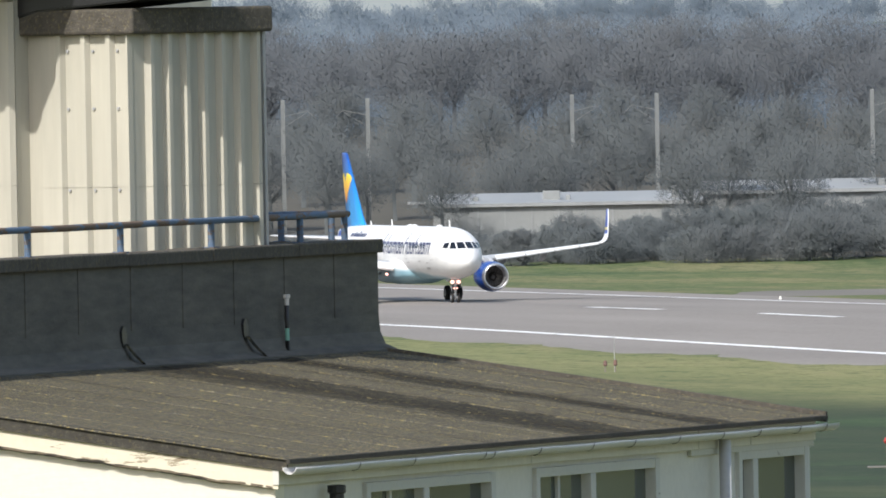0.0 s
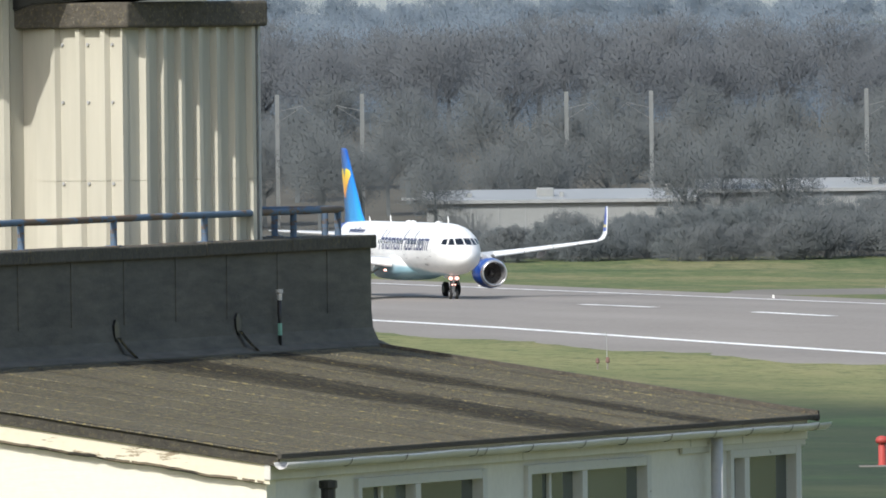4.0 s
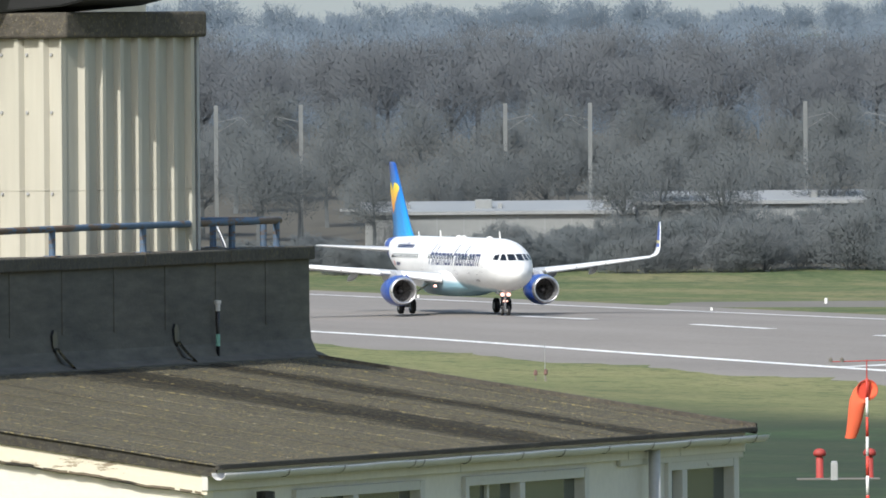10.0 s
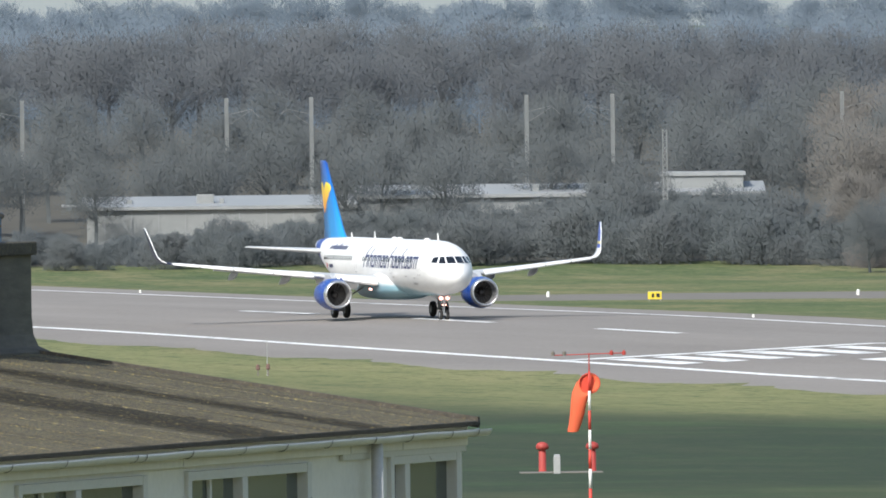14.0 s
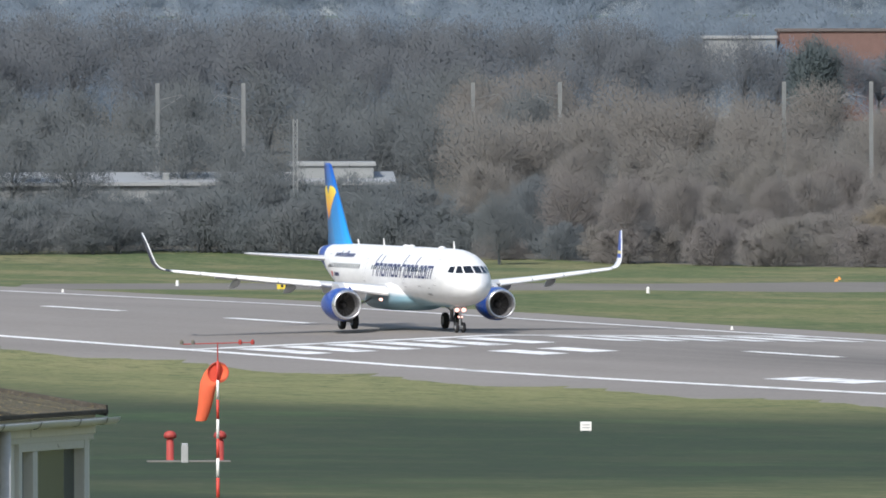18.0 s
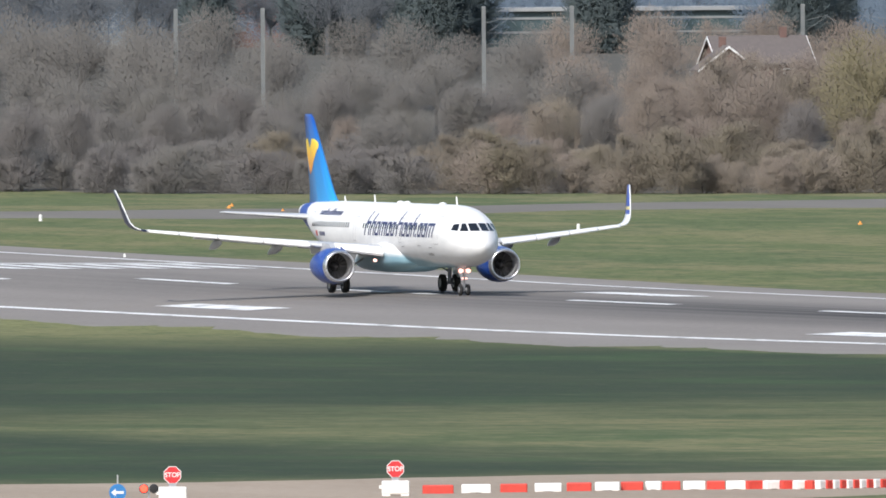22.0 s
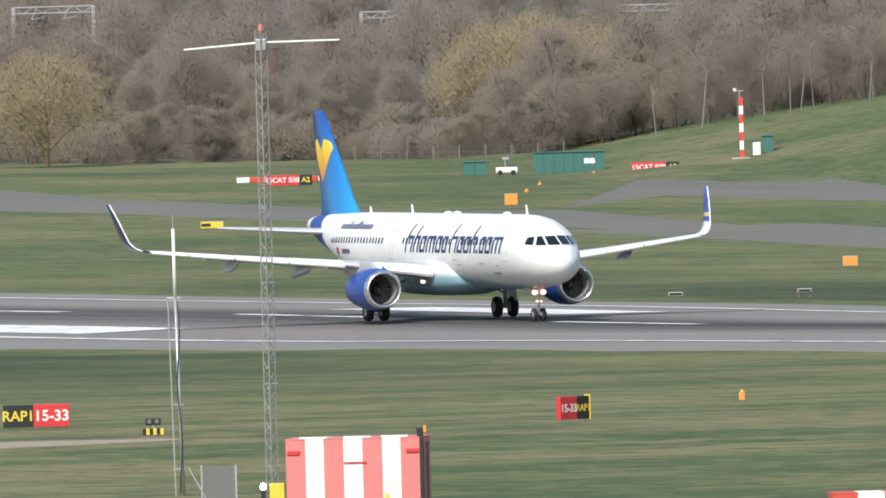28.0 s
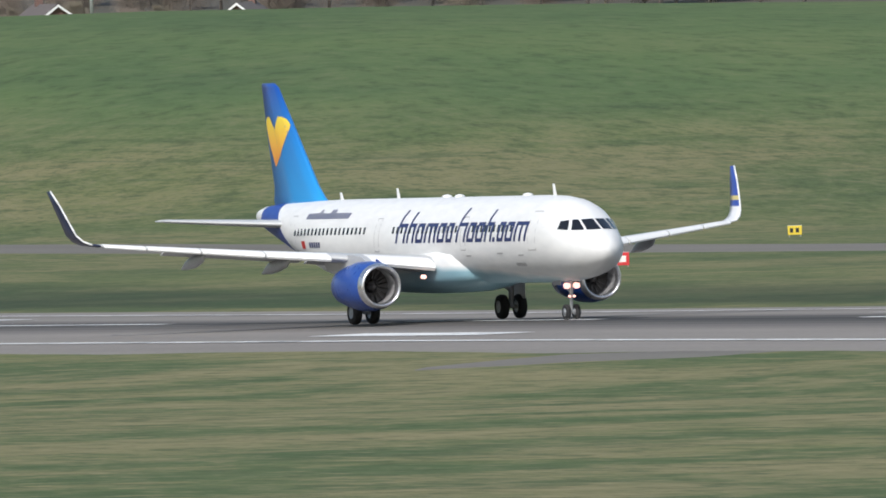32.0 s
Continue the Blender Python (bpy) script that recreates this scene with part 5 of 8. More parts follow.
def bark_material(name, stops, through=0.4):
    n = Nodes(name, 0.95, 0.0, 0.1)
    c = n.ramp(n.random(), stops)
    lo, hi = tuple(x * 0.86 for x in stops[0][1]), tuple(min(1, x * 1.14) for x in stops[-1][1])
    c = n.mix(0.5, c, n.mix(n.noise(n.position(), 0.22, 5, 0.6), lo, hi))
    c = n.mix(0.2, c, n.mix(n.island(), lo, hi))
    n.color(c)
    if through:
        # fine shoots let light past to their far side
        tr = n.node("ShaderNodeBsdfTranslucent", Color=c)
        m = n.t.nodes.new("ShaderNodeMixShader")
        m.inputs[0].default_value = through
        n.t.links.new(n.b.outputs[0], m.inputs[1])
        n.t.links.new(tr.outputs[0], m.inputs[2])
        n.t.links.new(m.outputs[0], n.t.nodes["Material Output"].inputs["Surface"])
    return n.m


M_BARK = bark_material("bark", [(0.0, (0.170, 0.153, 0.142)), (1.0, (0.205, 0.186, 0.172))], 0.4)
M_TWIG = bark_material("bare_twigs", [(0.0, (0.262, 0.218, 0.196)), (0.35, (0.282, 0.226, 0.202)), (0.7, (0.270, 0.232, 0.194)), (1.0, (0.282, 0.252, 0.194))])
# twigs cooled towards grey: haze and cloud are put into the colour
M_MID = bark_material("half_hazed_twigs", [(0.0, (0.196, 0.184, 0.184)), (0.35, (0.212, 0.192, 0.188)), (0.7, (0.204, 0.196, 0.184)), (1.0, (0.214, 0.208, 0.184))])
M_WILLOW = bark_material("willow_shoots", [(0.0, (0.335, 0.275, 0.168)), (1.0, (0.375, 0.305, 0.19))])
M_BIRCH = plain("birch_bark", (0.44, 0.42, 0.39), 0.8, 0.0, 0.25, 1.2)
M_PALE = plain("pale_bark", (0.21, 0.195, 0.178), 0.8, 0.0, 0.3, 1.2)
M_OLIVE = bark_material("olive_budding_shoots", [(0.0, (0.235, 0.212, 0.135)), (1.0, (0.262, 0.235, 0.150))])
M_RUST = bark_material("rust_twigs", [(0.0, (0.36, 0.200, 0.105)), (1.0, (0.40, 0.230, 0.125))])
# needles lightened and blued: distance haze put into their colour
M_NEEDLE = bark_material("hazed_evergreen", [(0.0, (0.105, 0.132, 0.138)), (1.0, (0.120, 0.148, 0.150))])
# bluish dark twigs: haze and cloud shade lie in the base colour
M_DEEP = bark_material("hazed_deep_twigs", [(0.0, (0.142, 0.156, 0.170)), (1.0, (0.155, 0.167, 0.178))])
M_BUSH = bark_material("budding_scrub", [(0.0, (0.207, 0.179, 0.157)), (1.0, (0.242, 0.217, 0.157))])
# darker grey copy of the twigs: cloud shade and haze put into the colour
M_DIM = bark_material("shaded_twigs", [(0.0, (0.136, 0.156, 0.168)), (0.5, (0.137, 0.161, 0.163)), (1.0, (0.155, 0.166, 0.168))])
# blue-grey haze is painted into the base colours of the far woods
M_FAR = bark_material("far_woodland_haze", [(0.0, (0.162, 0.211, 0.265)), (1.0, (0.174, 0.224, 0.279))])
M_FAR2 = bark_material("farther_woodland_haze", [(0.0, (0.196, 0.244, 0.293)), (1.0, (0.210, 0.259, 0.309))])
M_FAR3 = bark_material("farthest_woodland_haze", [(0.0, (0.163, 0.207, 0.251)), (1.0, (0.175, 0.219, 0.264))])


def limb(verts, faces, a, b, r0, r1, n=5):
    a, b = Vector(a), Vector(b)
    q = (b - a).to_track_quat("Z", "Y").to_matrix()
    k = len(verts)
    for c, r in ((a, r0), (b, r1)):
        for i in range(n):
            verts.append(c + q @ Vector((r * math.cos(2 * math.pi * i / n), r * math.sin(2 * math.pi * i / n), 0)))
    for i in range(n):
        j = (i + 1) % n
        faces.append((k + i, k + j, k + n + j))
        faces.append((k + i, k + n + j, k + n + i))


def unit(a):
    return a / np.maximum(np.linalg.norm(a, axis=1, keepdims=True), 1e-6)


def grow(seed, h, spread, twigs, low=0.25, weep=0.0, size=0.27, fill=0.8, thin=1.0):
    """The arrays of a tree: trunk and limbs, and a crown of fine shoots, which shade as one soft mass."""
    rnd, rng = random.Random(seed), np.random.default_rng(seed)
    tv, tf = [], []
    top = Vector((rnd.uniform(-0.4, 0.4), rnd.uniform(-0.4, 0.4), h * 0.86))
    bend = 0.15 if thin == 1.0 else 0.55
    knots = [Vector((0, 0, -0.6)), Vector((rnd.uniform(-bend, bend), rnd.uniform(-bend, bend), h * low)), top * 0.62 + Vector((rnd.uniform(-2, 2) * bend, 0, 0)), top]
    rad = [0.024 * h * thin, 0.018 * h * thin, 0.010 * h * thin, 0.003 * h * thin]
    for i in range(3):
        limb(tv, tf, knots[i], knots[i + 1], rad[i], rad[i + 1], 6)
    lobes = [(*top, h * 0.09)]
    for k in range(rnd.randint(9, 12)):
        u = rnd.uniform(0.0, 0.85)
        base = knots[1].lerp(knots[2], min(1, u * 1.6)) if u < 0.62 else knots[2].lerp(knots[3], (u - 0.62) / 0.38)
        az = rnd.uniform(0, 2 * math.pi)
        reach = spread * rnd.uniform(0.55, 1.0) * (1.0 - 0.55 * u)
        rise = h * rnd.uniform(0.18, 0.36) * (1 - 0.4 * u)
        mid = base + Vector((math.cos(az) * reach * 0.55, math.sin(az) * reach * 0.55, rise * 0.65))
        tip = base + Vector((math.cos(az) * reach, math.sin(az) * reach, rise))
        tip.z = min(tip.z, h * 0.95)
        limb(tv, tf, base, mid, 0.009 * h * thin * (1 - 0.4 * u), 0.006 * h * thin, 5)
        limb(tv, tf, mid, tip, 0.006 * h * thin, 0.002 * h * thin, 4)
        lobes += [(*mid, h * rnd.uniform(0.08, 0.13)), (*tip, h * rnd.uniform(0.07, 0.12))]
        for _ in range(4):
            s = mid.lerp(tip, rnd.uniform(0.2, 1.0))
            e = s + Vector((rnd.uniform(-1, 1), rnd.uniform(-1, 1), rnd.uniform(-0.2, 1.0))).normalized() * h * rnd.uniform(0.08, 0.17)
            e.z = min(e.z, h * 0.97)
            limb(tv, tf, s, e, 0.004 * h * thin, 0.0012 * h * thin, 3)
            lobes.append((*e, h * rnd.uniform(0.05, 0.09)))
    lobes = np.array(lobes)
    # shoots fill an uneven crown, thickest towards its rim, and gather round the limbs' ends
    m = int(twigs * fill)
    e = unit(rng.normal(size=(m, 3)))
    ph = rng.uniform(0, 6.28, 6)
    lump = 1.0 + 0.10 * np.sin(3.1 * e[:, 0] * 2 + ph[0]) * np.sin(2.7 * e[:, 1] * 2 + ph[1]) + 0.09 * np.sin(5.3 * e[:, 2] * 2 + ph[2]) * np.sin(4.9 * e[:, 0] * 2 + ph[3]) + 0.06 * np.sin(9.0 * e[:, 1] + ph[4]) * np.sin(8.0 * e[:, 2] + ph[5])
    r = (rng.uniform(0.02, 1.0, m) ** 0.40 * lump * (1 + 0.08 * rng.normal(size=m)))[:, None]
    body = np.column_stack((e[:, 0] * spread * 0.95, e[:, 1] * spread * 0.95, e[:, 2] * h * (0.96 - low) / 2)) * r + np.array((0, 0, h * (low + 0.96) / 2))
    pick = rng.integers(0, len(lobes), twigs - m)
    ends = lobes[pick, :3] + unit(rng.normal(size=(len(pick), 3))) * lobes[pick, 3:] * rng.uniform(0.2, 1.3, (len(pick), 1))
    at = np.concatenate((body, ends))
    at = at[(at[:, 2] > 0.05)]
    n = len(at)
    out = unit(at - np.array((0, 0, h * (low + 0.75) / 2)))
    way = unit(0.5 * out + rng.normal(size=(n, 3)) * 0.55 + np.array((0, 0, 0.45 - 1.9 * weep)))
    lie = unit(np.array((-0.25, -0.7, 0.6)) + rng.normal(size=(n, 3)) * 0.42)
    side = unit(np.cross(way, lie))
    s = size * rng.uniform(0.5, 1.5, (n, 1)) * (1 + weep)
    wide = size * 0.075 * rng.uniform(0.6, 1.5, (n, 1))
    a, b, c = at - side * wide, at + side * wide, at + way * s
    face = unit(0.30 * out + np.array((-0.2, -0.5, 0.7)))
    flip = np.sum(np.cross(b - a, c - a) * face, axis=1) < 0
    b[flip], c[flip] = c[flip].copy(), b[flip].copy()
    cv = np.stack((a, b, c), axis=1).reshape(-1, 3)
    return np.array([v[:] for v in tv]), np.array(tf), cv, np.arange(len(cv)).reshape(-1, 3), np.repeat(face, 3, axis=0)


def mesh_of(name, co, tri, mat, normals=None):
    co, tri = co.astype(np.float32), tri.astype(np.int32)
    me = bpy.data.meshes.new(name)
    me.vertices.add(len(co))
    me.vertices.foreach_set("co", co.ravel())
    me.loops.add(len(tri) * 3)
    me.loops.foreach_set("vertex_index", tri.ravel())
    me.polygons.add(len(tri))
    me.polygons.foreach_set("loop_start", np.arange(0, len(tri) * 3, 3, dtype=np.int32))
    me.polygons.foreach_set("use_smooth", np.ones(len(tri), dtype=bool))
    me.update(calc_edges=True)
    if normals is not None:
        me.normals_split_custom_set_from_vertices(normals.astype(np.float32))
    me.materials.append(mat)
    return me


def tree_meshes(seed, h, spread, twigs, low=0.25, weep=0.0, size=0.27, mat=None, barkmat=None, fill=0.8, thin=1.0):
    """Trunk with limbs as one mesh, and the crown as another."""
    tv, tf, cv, cf, cn = grow(seed, h, spread, twigs, low, weep, size, fill, thin)
    return mesh_of("trunk", tv, tf, barkmat or (mat if mat else M_BARK)), mesh_of("crown", cv, cf, mat or M_TWIG, cn)


def place_tree(meshes, x, y, scale, turn, name, label, category="tree", group="", sink=0.0):
    ob = new(name)
    ob.matrix_basis = pose(x, y, ground_z(x, y) - sink, 0, 0, turn % 50 - 25)
    tagged(ob, label, category, group)
    for nm, me in zip(("trunk", "crown"), meshes):
        c = new(nm, me)
        c.parent = ob
        c.scale = (scale, scale, scale)
    return ob


def polar(b, d):
    return d * math.sin(radians(b)), d * math.cos(radians(b))


def wood_height(b, d):
    """How tall the wood stands at a bearing: it is cut low before the depot and the houses."""
    if d < 2510:
        return float(np.interp(b, (1.8, 2.4, 3.5, 3.7), (1.0, 0.86, 0.86, 1.0)))
    if d > 2650:
        return float(np.interp(b, (1.0, 1.7, 2.0, 2.1, 2.5, 3.45, 3.7, 5.1, 5.3), (1.16, 1.0, 0.95, 0.79, 0.76, 0.82, 1.0, 1.0, 0.9)))
    return float(np.interp(b, (1.5, 1.8, 2.2, 2.5, 3.45, 3.7, 5.1, 5.3), (1.0, 0.98, 0.92, 0.82, 0.82, 1.0, 1.0, 0.9)))


KINDS = [tree_meshes(20 + k, (9.5, 10.5, 11.5, 9.0, 12.0, 10.0, 8.5, 11.0)[k], (3.9, 3.6, 4.0, 4.0, 3.5, 3.2, 3.9, 3.4)[k], 24000, (0.10, 0.16, 0.12, 0.08, 0.18, 0.14, 0.06, 0.18)[k]) for k in range(8)]
MIDS = [tree_meshes(30 + k, (9.5, 11.0, 9.0, 10.5)[k], (3.9, 3.6, 4.0, 3.5)[k], 24000, (0.10, 0.14, 0.08, 0.16)[k], 0.0, 0.27, M_MID) for k in range(4)]
DIMS = [tree_meshes(40 + k, (9.5, 11.0, 12.0, 10.0)[k], (3.9, 3.6, 3.8, 4.0)[k], 24000, 0.10, 0.0, 0.27, M_DIM) for k in range(4)]
DIMSHRUBS = [tree_meshes(80 + k, (4.2, 5.0, 3.6)[k], (2.9, 2.7, 2.8)[k], 14000, 0.02, 0.0, 0.24, M_DIM, None, 0.45) for k in range(3)]
MIDSHRUBS = [tree_meshes(70 + k, (4.2, 5.0, 3.6)[k], (2.9, 2.7, 2.8)[k], 14000, 0.02, 0.0, 0.24, M_MID, None, 0.45) for k in range(3)]
SHRUBS = [tree_meshes(60 + k, (4.2, 5.0, 3.6, 5.6)[k], (2.9, 2.7, 2.8, 2.6)[k], 14000, 0.02, 0.0, 0.24, M_BUSH if k % 2 else M_TWIG, M_BARK, 0.45) for k in range(4)]
rnd = random.Random(77)
# rows of the wood: distance, spacing, scale; the ground climbs behind the first
for d0, step, lo, hi in ((2462, 0.090, 0.55, 0.85), (2492, 0.105, 0.65, 0.88)):
    b = -1.35
    while b < 10.2:
        d = d0 + rnd.uniform(-24, 24)
        bb = b + rnd.uniform(-0.03, 0.03)
        if d0 > 2510 or bb > (0.45 if d0 < 2460 else 1.45):
            x, y = polar(bb, d)
            sc = rnd.uniform(lo, hi) * wood_height(bb, d0)
            place_tree(rnd.choice(DIMS if bb < 1.58 + rnd.uniform(-0.35, 0.35) else MIDS if bb < 2.9 + rnd.uniform(-0.6, 0.6) else KINDS), x, y, sc, rnd.uniform(0, 360), "bare_tree", "leafless grey-brown tree in the wood" if d0 > 2460 else "bare brown winter tree at the field's edge", "tree", "trees of the wood")
        b += step * rnd.uniform(0.8, 1.25)


def joined_wood(name, rows, mat, seed, label, twigs=6500, size=0.42, span=(-1.4, 10.3), lump=0.0, low=0.30, spread=4.2):
    """Trees too far in to be told apart: trunks and shoots in one mesh of triangles."""
    rnd = random.Random(seed)
    kit = [grow(200 + k + 10 * seed, 11.0, spread, twigs, low, 0.0, size) for k in range(4)]
    cos, idx, nor, base = [], [], [], 0
    for d0, step, sc0, sc1 in rows:
        b = span[0]
        while b < span[1]:
            if 2640 < d0 < 2850 and (2.5 < b < 3.5 or 2.05 < b < 3.5 and d0 < 2700):
                b += step
                continue
            x, y = polar(b + rnd.uniform(-0.03, 0.03), d0 + rnd.uniform(-26, 26))
            sc, a = rnd.uniform(sc0, sc1) * (wood_height(b, d0) if d0 < 2850 else 1.0), rnd.uniform(-0.45, 0.45)
            sc *= 1.0 + lump * noise.noise((b * 5.0, d0, seed))
            rot = np.array(((math.cos(a), -math.sin(a), 0), (math.sin(a), math.cos(a), 0), (0, 0, 1)))
            tv, tf, cv, cf, cn = kit[rnd.randrange(4)]
            here = np.array((x, y, ground_z(x, y)))
            for v, f, nn in ((tv, tf, None), (cv, cf, cn)):
                cos.append((v * sc) @ rot.T + here)
                idx.append(f + base)
                nor.append((nn if nn is not None else unit(0.12 * v * np.array((1, 1, 0)) + np.array((-0.2, -0.5, 0.7)))) @ rot.T)
                base += len(v)
            b += step * rnd.uniform(0.8, 1.2)
    me = mesh_of(name, np.concatenate(cos), np.concatenate(idx), mat, np.concatenate(nor))
    return tagged(new(name, me), label, "trees", kind="stuff")


joined_wood("middle_wood", ((2530, 0.11, 0.72, 0.95), (2565, 0.12, 0.75, 0.95), (2605, 0.13, 0.80, 1.0)), M_DIM, 9, "leafless trees in the middle of the wood, greyed for cloud shade", 7500, 0.38, (-1.2, 1.6))
joined_wood("brown_middle_wood", ((2522, 0.11, 0.75, 0.98), (2560, 0.12, 0.75, 0.98), (2600, 0.13, 0.80, 1.02)), M_MID, 11, "leafless brown trees in the middle of the wood, greyed for haze", 7500, 0.38, (1.5, 2.9))
joined_wood("ruddy_middle_wood", ((2522, 0.11, 0.75, 0.98), (2560, 0.12, 0.75, 0.98), (2600, 0.13, 0.80, 1.02)), M_TWIG, 12, "leafless red-brown trees in the middle of the wood", 7500, 0.38, (2.9, 7.6))
joined_wood("deep_wood", ((2690, 0.12, 0.82, 1.0), (2805, 0.10, 0.86, 1.02)), M_DEEP, 8, "leafless wood that climbs the rise, dimmed and blued for haze", 7500, 0.38, (-1.2, 7.6))
# these three rows carry their haze in the material colour
joined_wood("skyline_wood", ((2900, 0.055, 0.46, 0.66), (3060, 0.055, 0.46, 0.72)), M_FAR, 3, "woods on the first rise, tinted blue-grey for haze", 3200, 0.62, (-1.2, 3.8), 0.3, 0.05, 6.5)
joined_wood("farther_wood", ((3650, 0.045, 0.42, 0.56), (3800, 0.045, 0.42, 0.60)), M_FAR2, 4, "woods along the skyline, tinted pale blue for haze", 2400, 0.85, (-1.2, 3.8), 0.3, 0.05, 7.5)
joined_wood("farthest_wood", ((4400, 0.035, 0.42, 0.62),), M_FAR3, 6, "tree clumps on the horizon, tinted grey-blue for haze", 2400, 0.95, (-1.2, 3.8), 0.6, 0.05, 8.0)
for d0, step, lo, hi in ((2352, 0.085, 0.55, 0.75), (2395, 0.09, 0.7, 0.95)):
    b = 5.62
    while b < 9.4:
        x, y = polar(b, max(d0, float(np.interp(b, MOUND_B, MOUND_CREST)) + 45) + (95 if b > 7.45 else 0) + rnd.uniform(-14, 14))
        place_tree(rnd.choice(KINDS), x, y, rnd.uniform(lo, hi), rnd.uniform(0, 360), "bare_tree", "bare brown winter tree behind the grassed mound", "tree", "trees of the wood")
        b += step * (1.0 if b < 7.6 else 2.2) * rnd.uniform(0.8, 1.2)
b = 5.70
while b < 8.3:
    x, y = polar(b, max(2375, float(np.interp(b, MOUND_B, MOUND_CREST)) + 60) + (45 if b > 7.45 else 0) + rnd.uniform(-14, 14))
    place_tree(rnd.choice(SHRUBS), x, y, rnd.uniform(0.95, 1.5) * (0.5 if b > 7.45 else 1.0), rnd.uniform(0, 360), "scrub_bush", "brown scrub bush behind the grassed mound", "bush", "scrub along the wood", 0.3)
    b += 0.035 * rnd.uniform(0.8, 1.2)
# scrub along the foot of the wood
b = -1.3
while b < 5.75:
    edge = float(np.interp(b, (-1.3, 1.2, 2.2, 3.4, 4.4, 5.75), (2474, 2470, 2415, 2385, 2405, 2350)))
    for k in range(3):
        d = edge + 2 + (9 if b < 0.6 else 18) * k + rnd.uniform(0, 9)
        x, y = polar(b + rnd.uniform(-0.03, 0.03), d)
        sc = rnd.uniform(0.5, 0.8) if b < 0.12 else rnd.uniform(0.65, 1.0) if b < 0.42 else rnd.uniform(0.9, 1.2) if b < 0.9 else rnd.uniform(1.15, 1.5) if b < 1.4 else rnd.uniform(0.7, 1.2)
        place_tree(rnd.choice(DIMSHRUBS if b < 1.65 + rnd.uniform(-0.3, 0.3) else MIDSHRUBS if b < 2.7 + rnd.uniform(-0.5, 0.5) else SHRUBS), x, y, sc, rnd.uniform(0, 360), "scrub_bush", "leafless scrub bush at the foot of the wood", "bush", "scrub along the wood", 0.5)
    b += 0.066 * rnd.uniform(0.8, 1.2)
# thin trees before the house
for k, (x, y, h) in enumerate(((139.4, 2506, 9.4), (141.8, 2512, 9.0), (144.3, 2508, 9.2), (147.2, 2511, 8.6), (150.0, 2507, 9.0))):
    place_tree(tree_meshes(180 + k, h, 2.2, 5000, 0.12, 0, 0.30, fill=0.35), x, y, 1.0, 40 * k, "bare_tree", "thin leafless tree before the brick house", "tree", "trees of the wood")
# the willows, the rust-coloured tree, birches and evergreens that stand out
WILLOW = tree_meshes(91, 8.2, 5.0, 17000, 0.10, 0.12, 0.27, M_WILLOW)
OLIVE = tree_meshes(93, 9.0, 3.8, 16000, 0.12, 0.0, 0.28, M_OLIVE)
place_tree(OLIVE, 150.3, 2470, 1.35, 20, "budding_tree", "tall pale olive tree with opening buds in the wood")
place_tree(OLIVE, 167.0, 2480, 1.3, 0, "budding_tree", "tall pale olive tree with opening buds in the wood")
place_tree(OLIVE, 171.5, 2486, 1.2, 35, "budding_tree", "tall pale olive tree with opening buds in the wood")
place_tree(WILLOW, 238.5, 2428, 1.30, 210, "willow_tree", "golden budding willow at the wood's edge")
place_tree(WILLOW, 243.0, 2432, 1.38, 300, "willow_tree", "golden budding willow at the wood's edge")
place_tree(WILLOW, 194.8, 2366, 1.20, 60, "willow_tree", "golden budding willow at the wood's edge")
place_tree(WILLOW, 255.0, 2476, 1.0, 80, "willow_tree", "golden budding willow at the wood's edge")
place_tree(tree_meshes(92, 9.0, 3.6, 6000, 0.3, 0, 0.30, M_RUST), 191.5, 2545, 0.85, 30, "rust_tree", "tree with rust-orange old leaves in the wood")
for k, (x, y, s) in enumerate(((153.0, 2402, 1.10), (155.8, 2406, 1.0), (157.4, 2403, 1.08), (161.8, 2406, 0.85), (165.5, 2404, 0.78), (169.0, 2402, 0.72), (174.6, 2404, 0.75))):
    place_tree(tree_meshes(100 + k, 10.0, 1.9, 1300, 0.30, 0, 0.27, M_TWIG, M_BIRCH, fill=0.0, thin=0.40), x, y, s, 50 * k, "birch_tree", "slender white-barked birch at the wood's edge", "tree", "birches")
x, y = polar(6.563, 2318)
place_tree(tree_meshes(171, 9.0, 4.6, 900, 0.22, 0, 0.30, M_TWIG, plain("dark_oak_bark", (0.075, 0.066, 0.058), 0.9, 0.0, 0.25, 1.0), fill=0.0, thin=1.25), x, y, 1.0, 20, "oak_tree", "dark gnarled leafless oak behind the grassed mound")
for k in range(16):
    b = 5.93 + 0.055 * k + rnd.uniform(-0.05, 0.05)
    x, y = polar(b, max(2330, float(np.interp(b, MOUND_B, MOUND_CREST)) + 25) + rnd.uniform(-8, 8))
    place_tree(tree_meshes(150 + k % 7, 10.5, 2.2, 2200, 0.4, 0, 0.27, M_TWIG, M_PALE, fill=0.3, thin=0.34), x, y, rnd.uniform(0.6, 1.15), 50 * k, "birch_tree", "slender pale-trunked birch behind the mound", "tree", "birches")
for k, (b, d, s) in enumerate(((2.375, 2790, 1.2), (2.44, 2800, 1.1), (2.62, 2780, 1.2), (2.67, 2790, 1.3), (2.58, 2800, 1.25), (2.164, 2770, 0.92), (3.35, 2780, 1.1), (3.40, 2790, 1.0), (2.95, 2780, 1.2), (4.15, 2800, 1.1))):
    x, y = polar(b, d)
    place_tree(tree_meshes(120 + k % 4, 10.5, 2.9, 14000, 0.0, 0.15, 0.6, M_NEEDLE), x, y, s, 30 * k, "evergreen_tree", "dark evergreen tree behind the wood", "tree", "evergreens", 0.8)

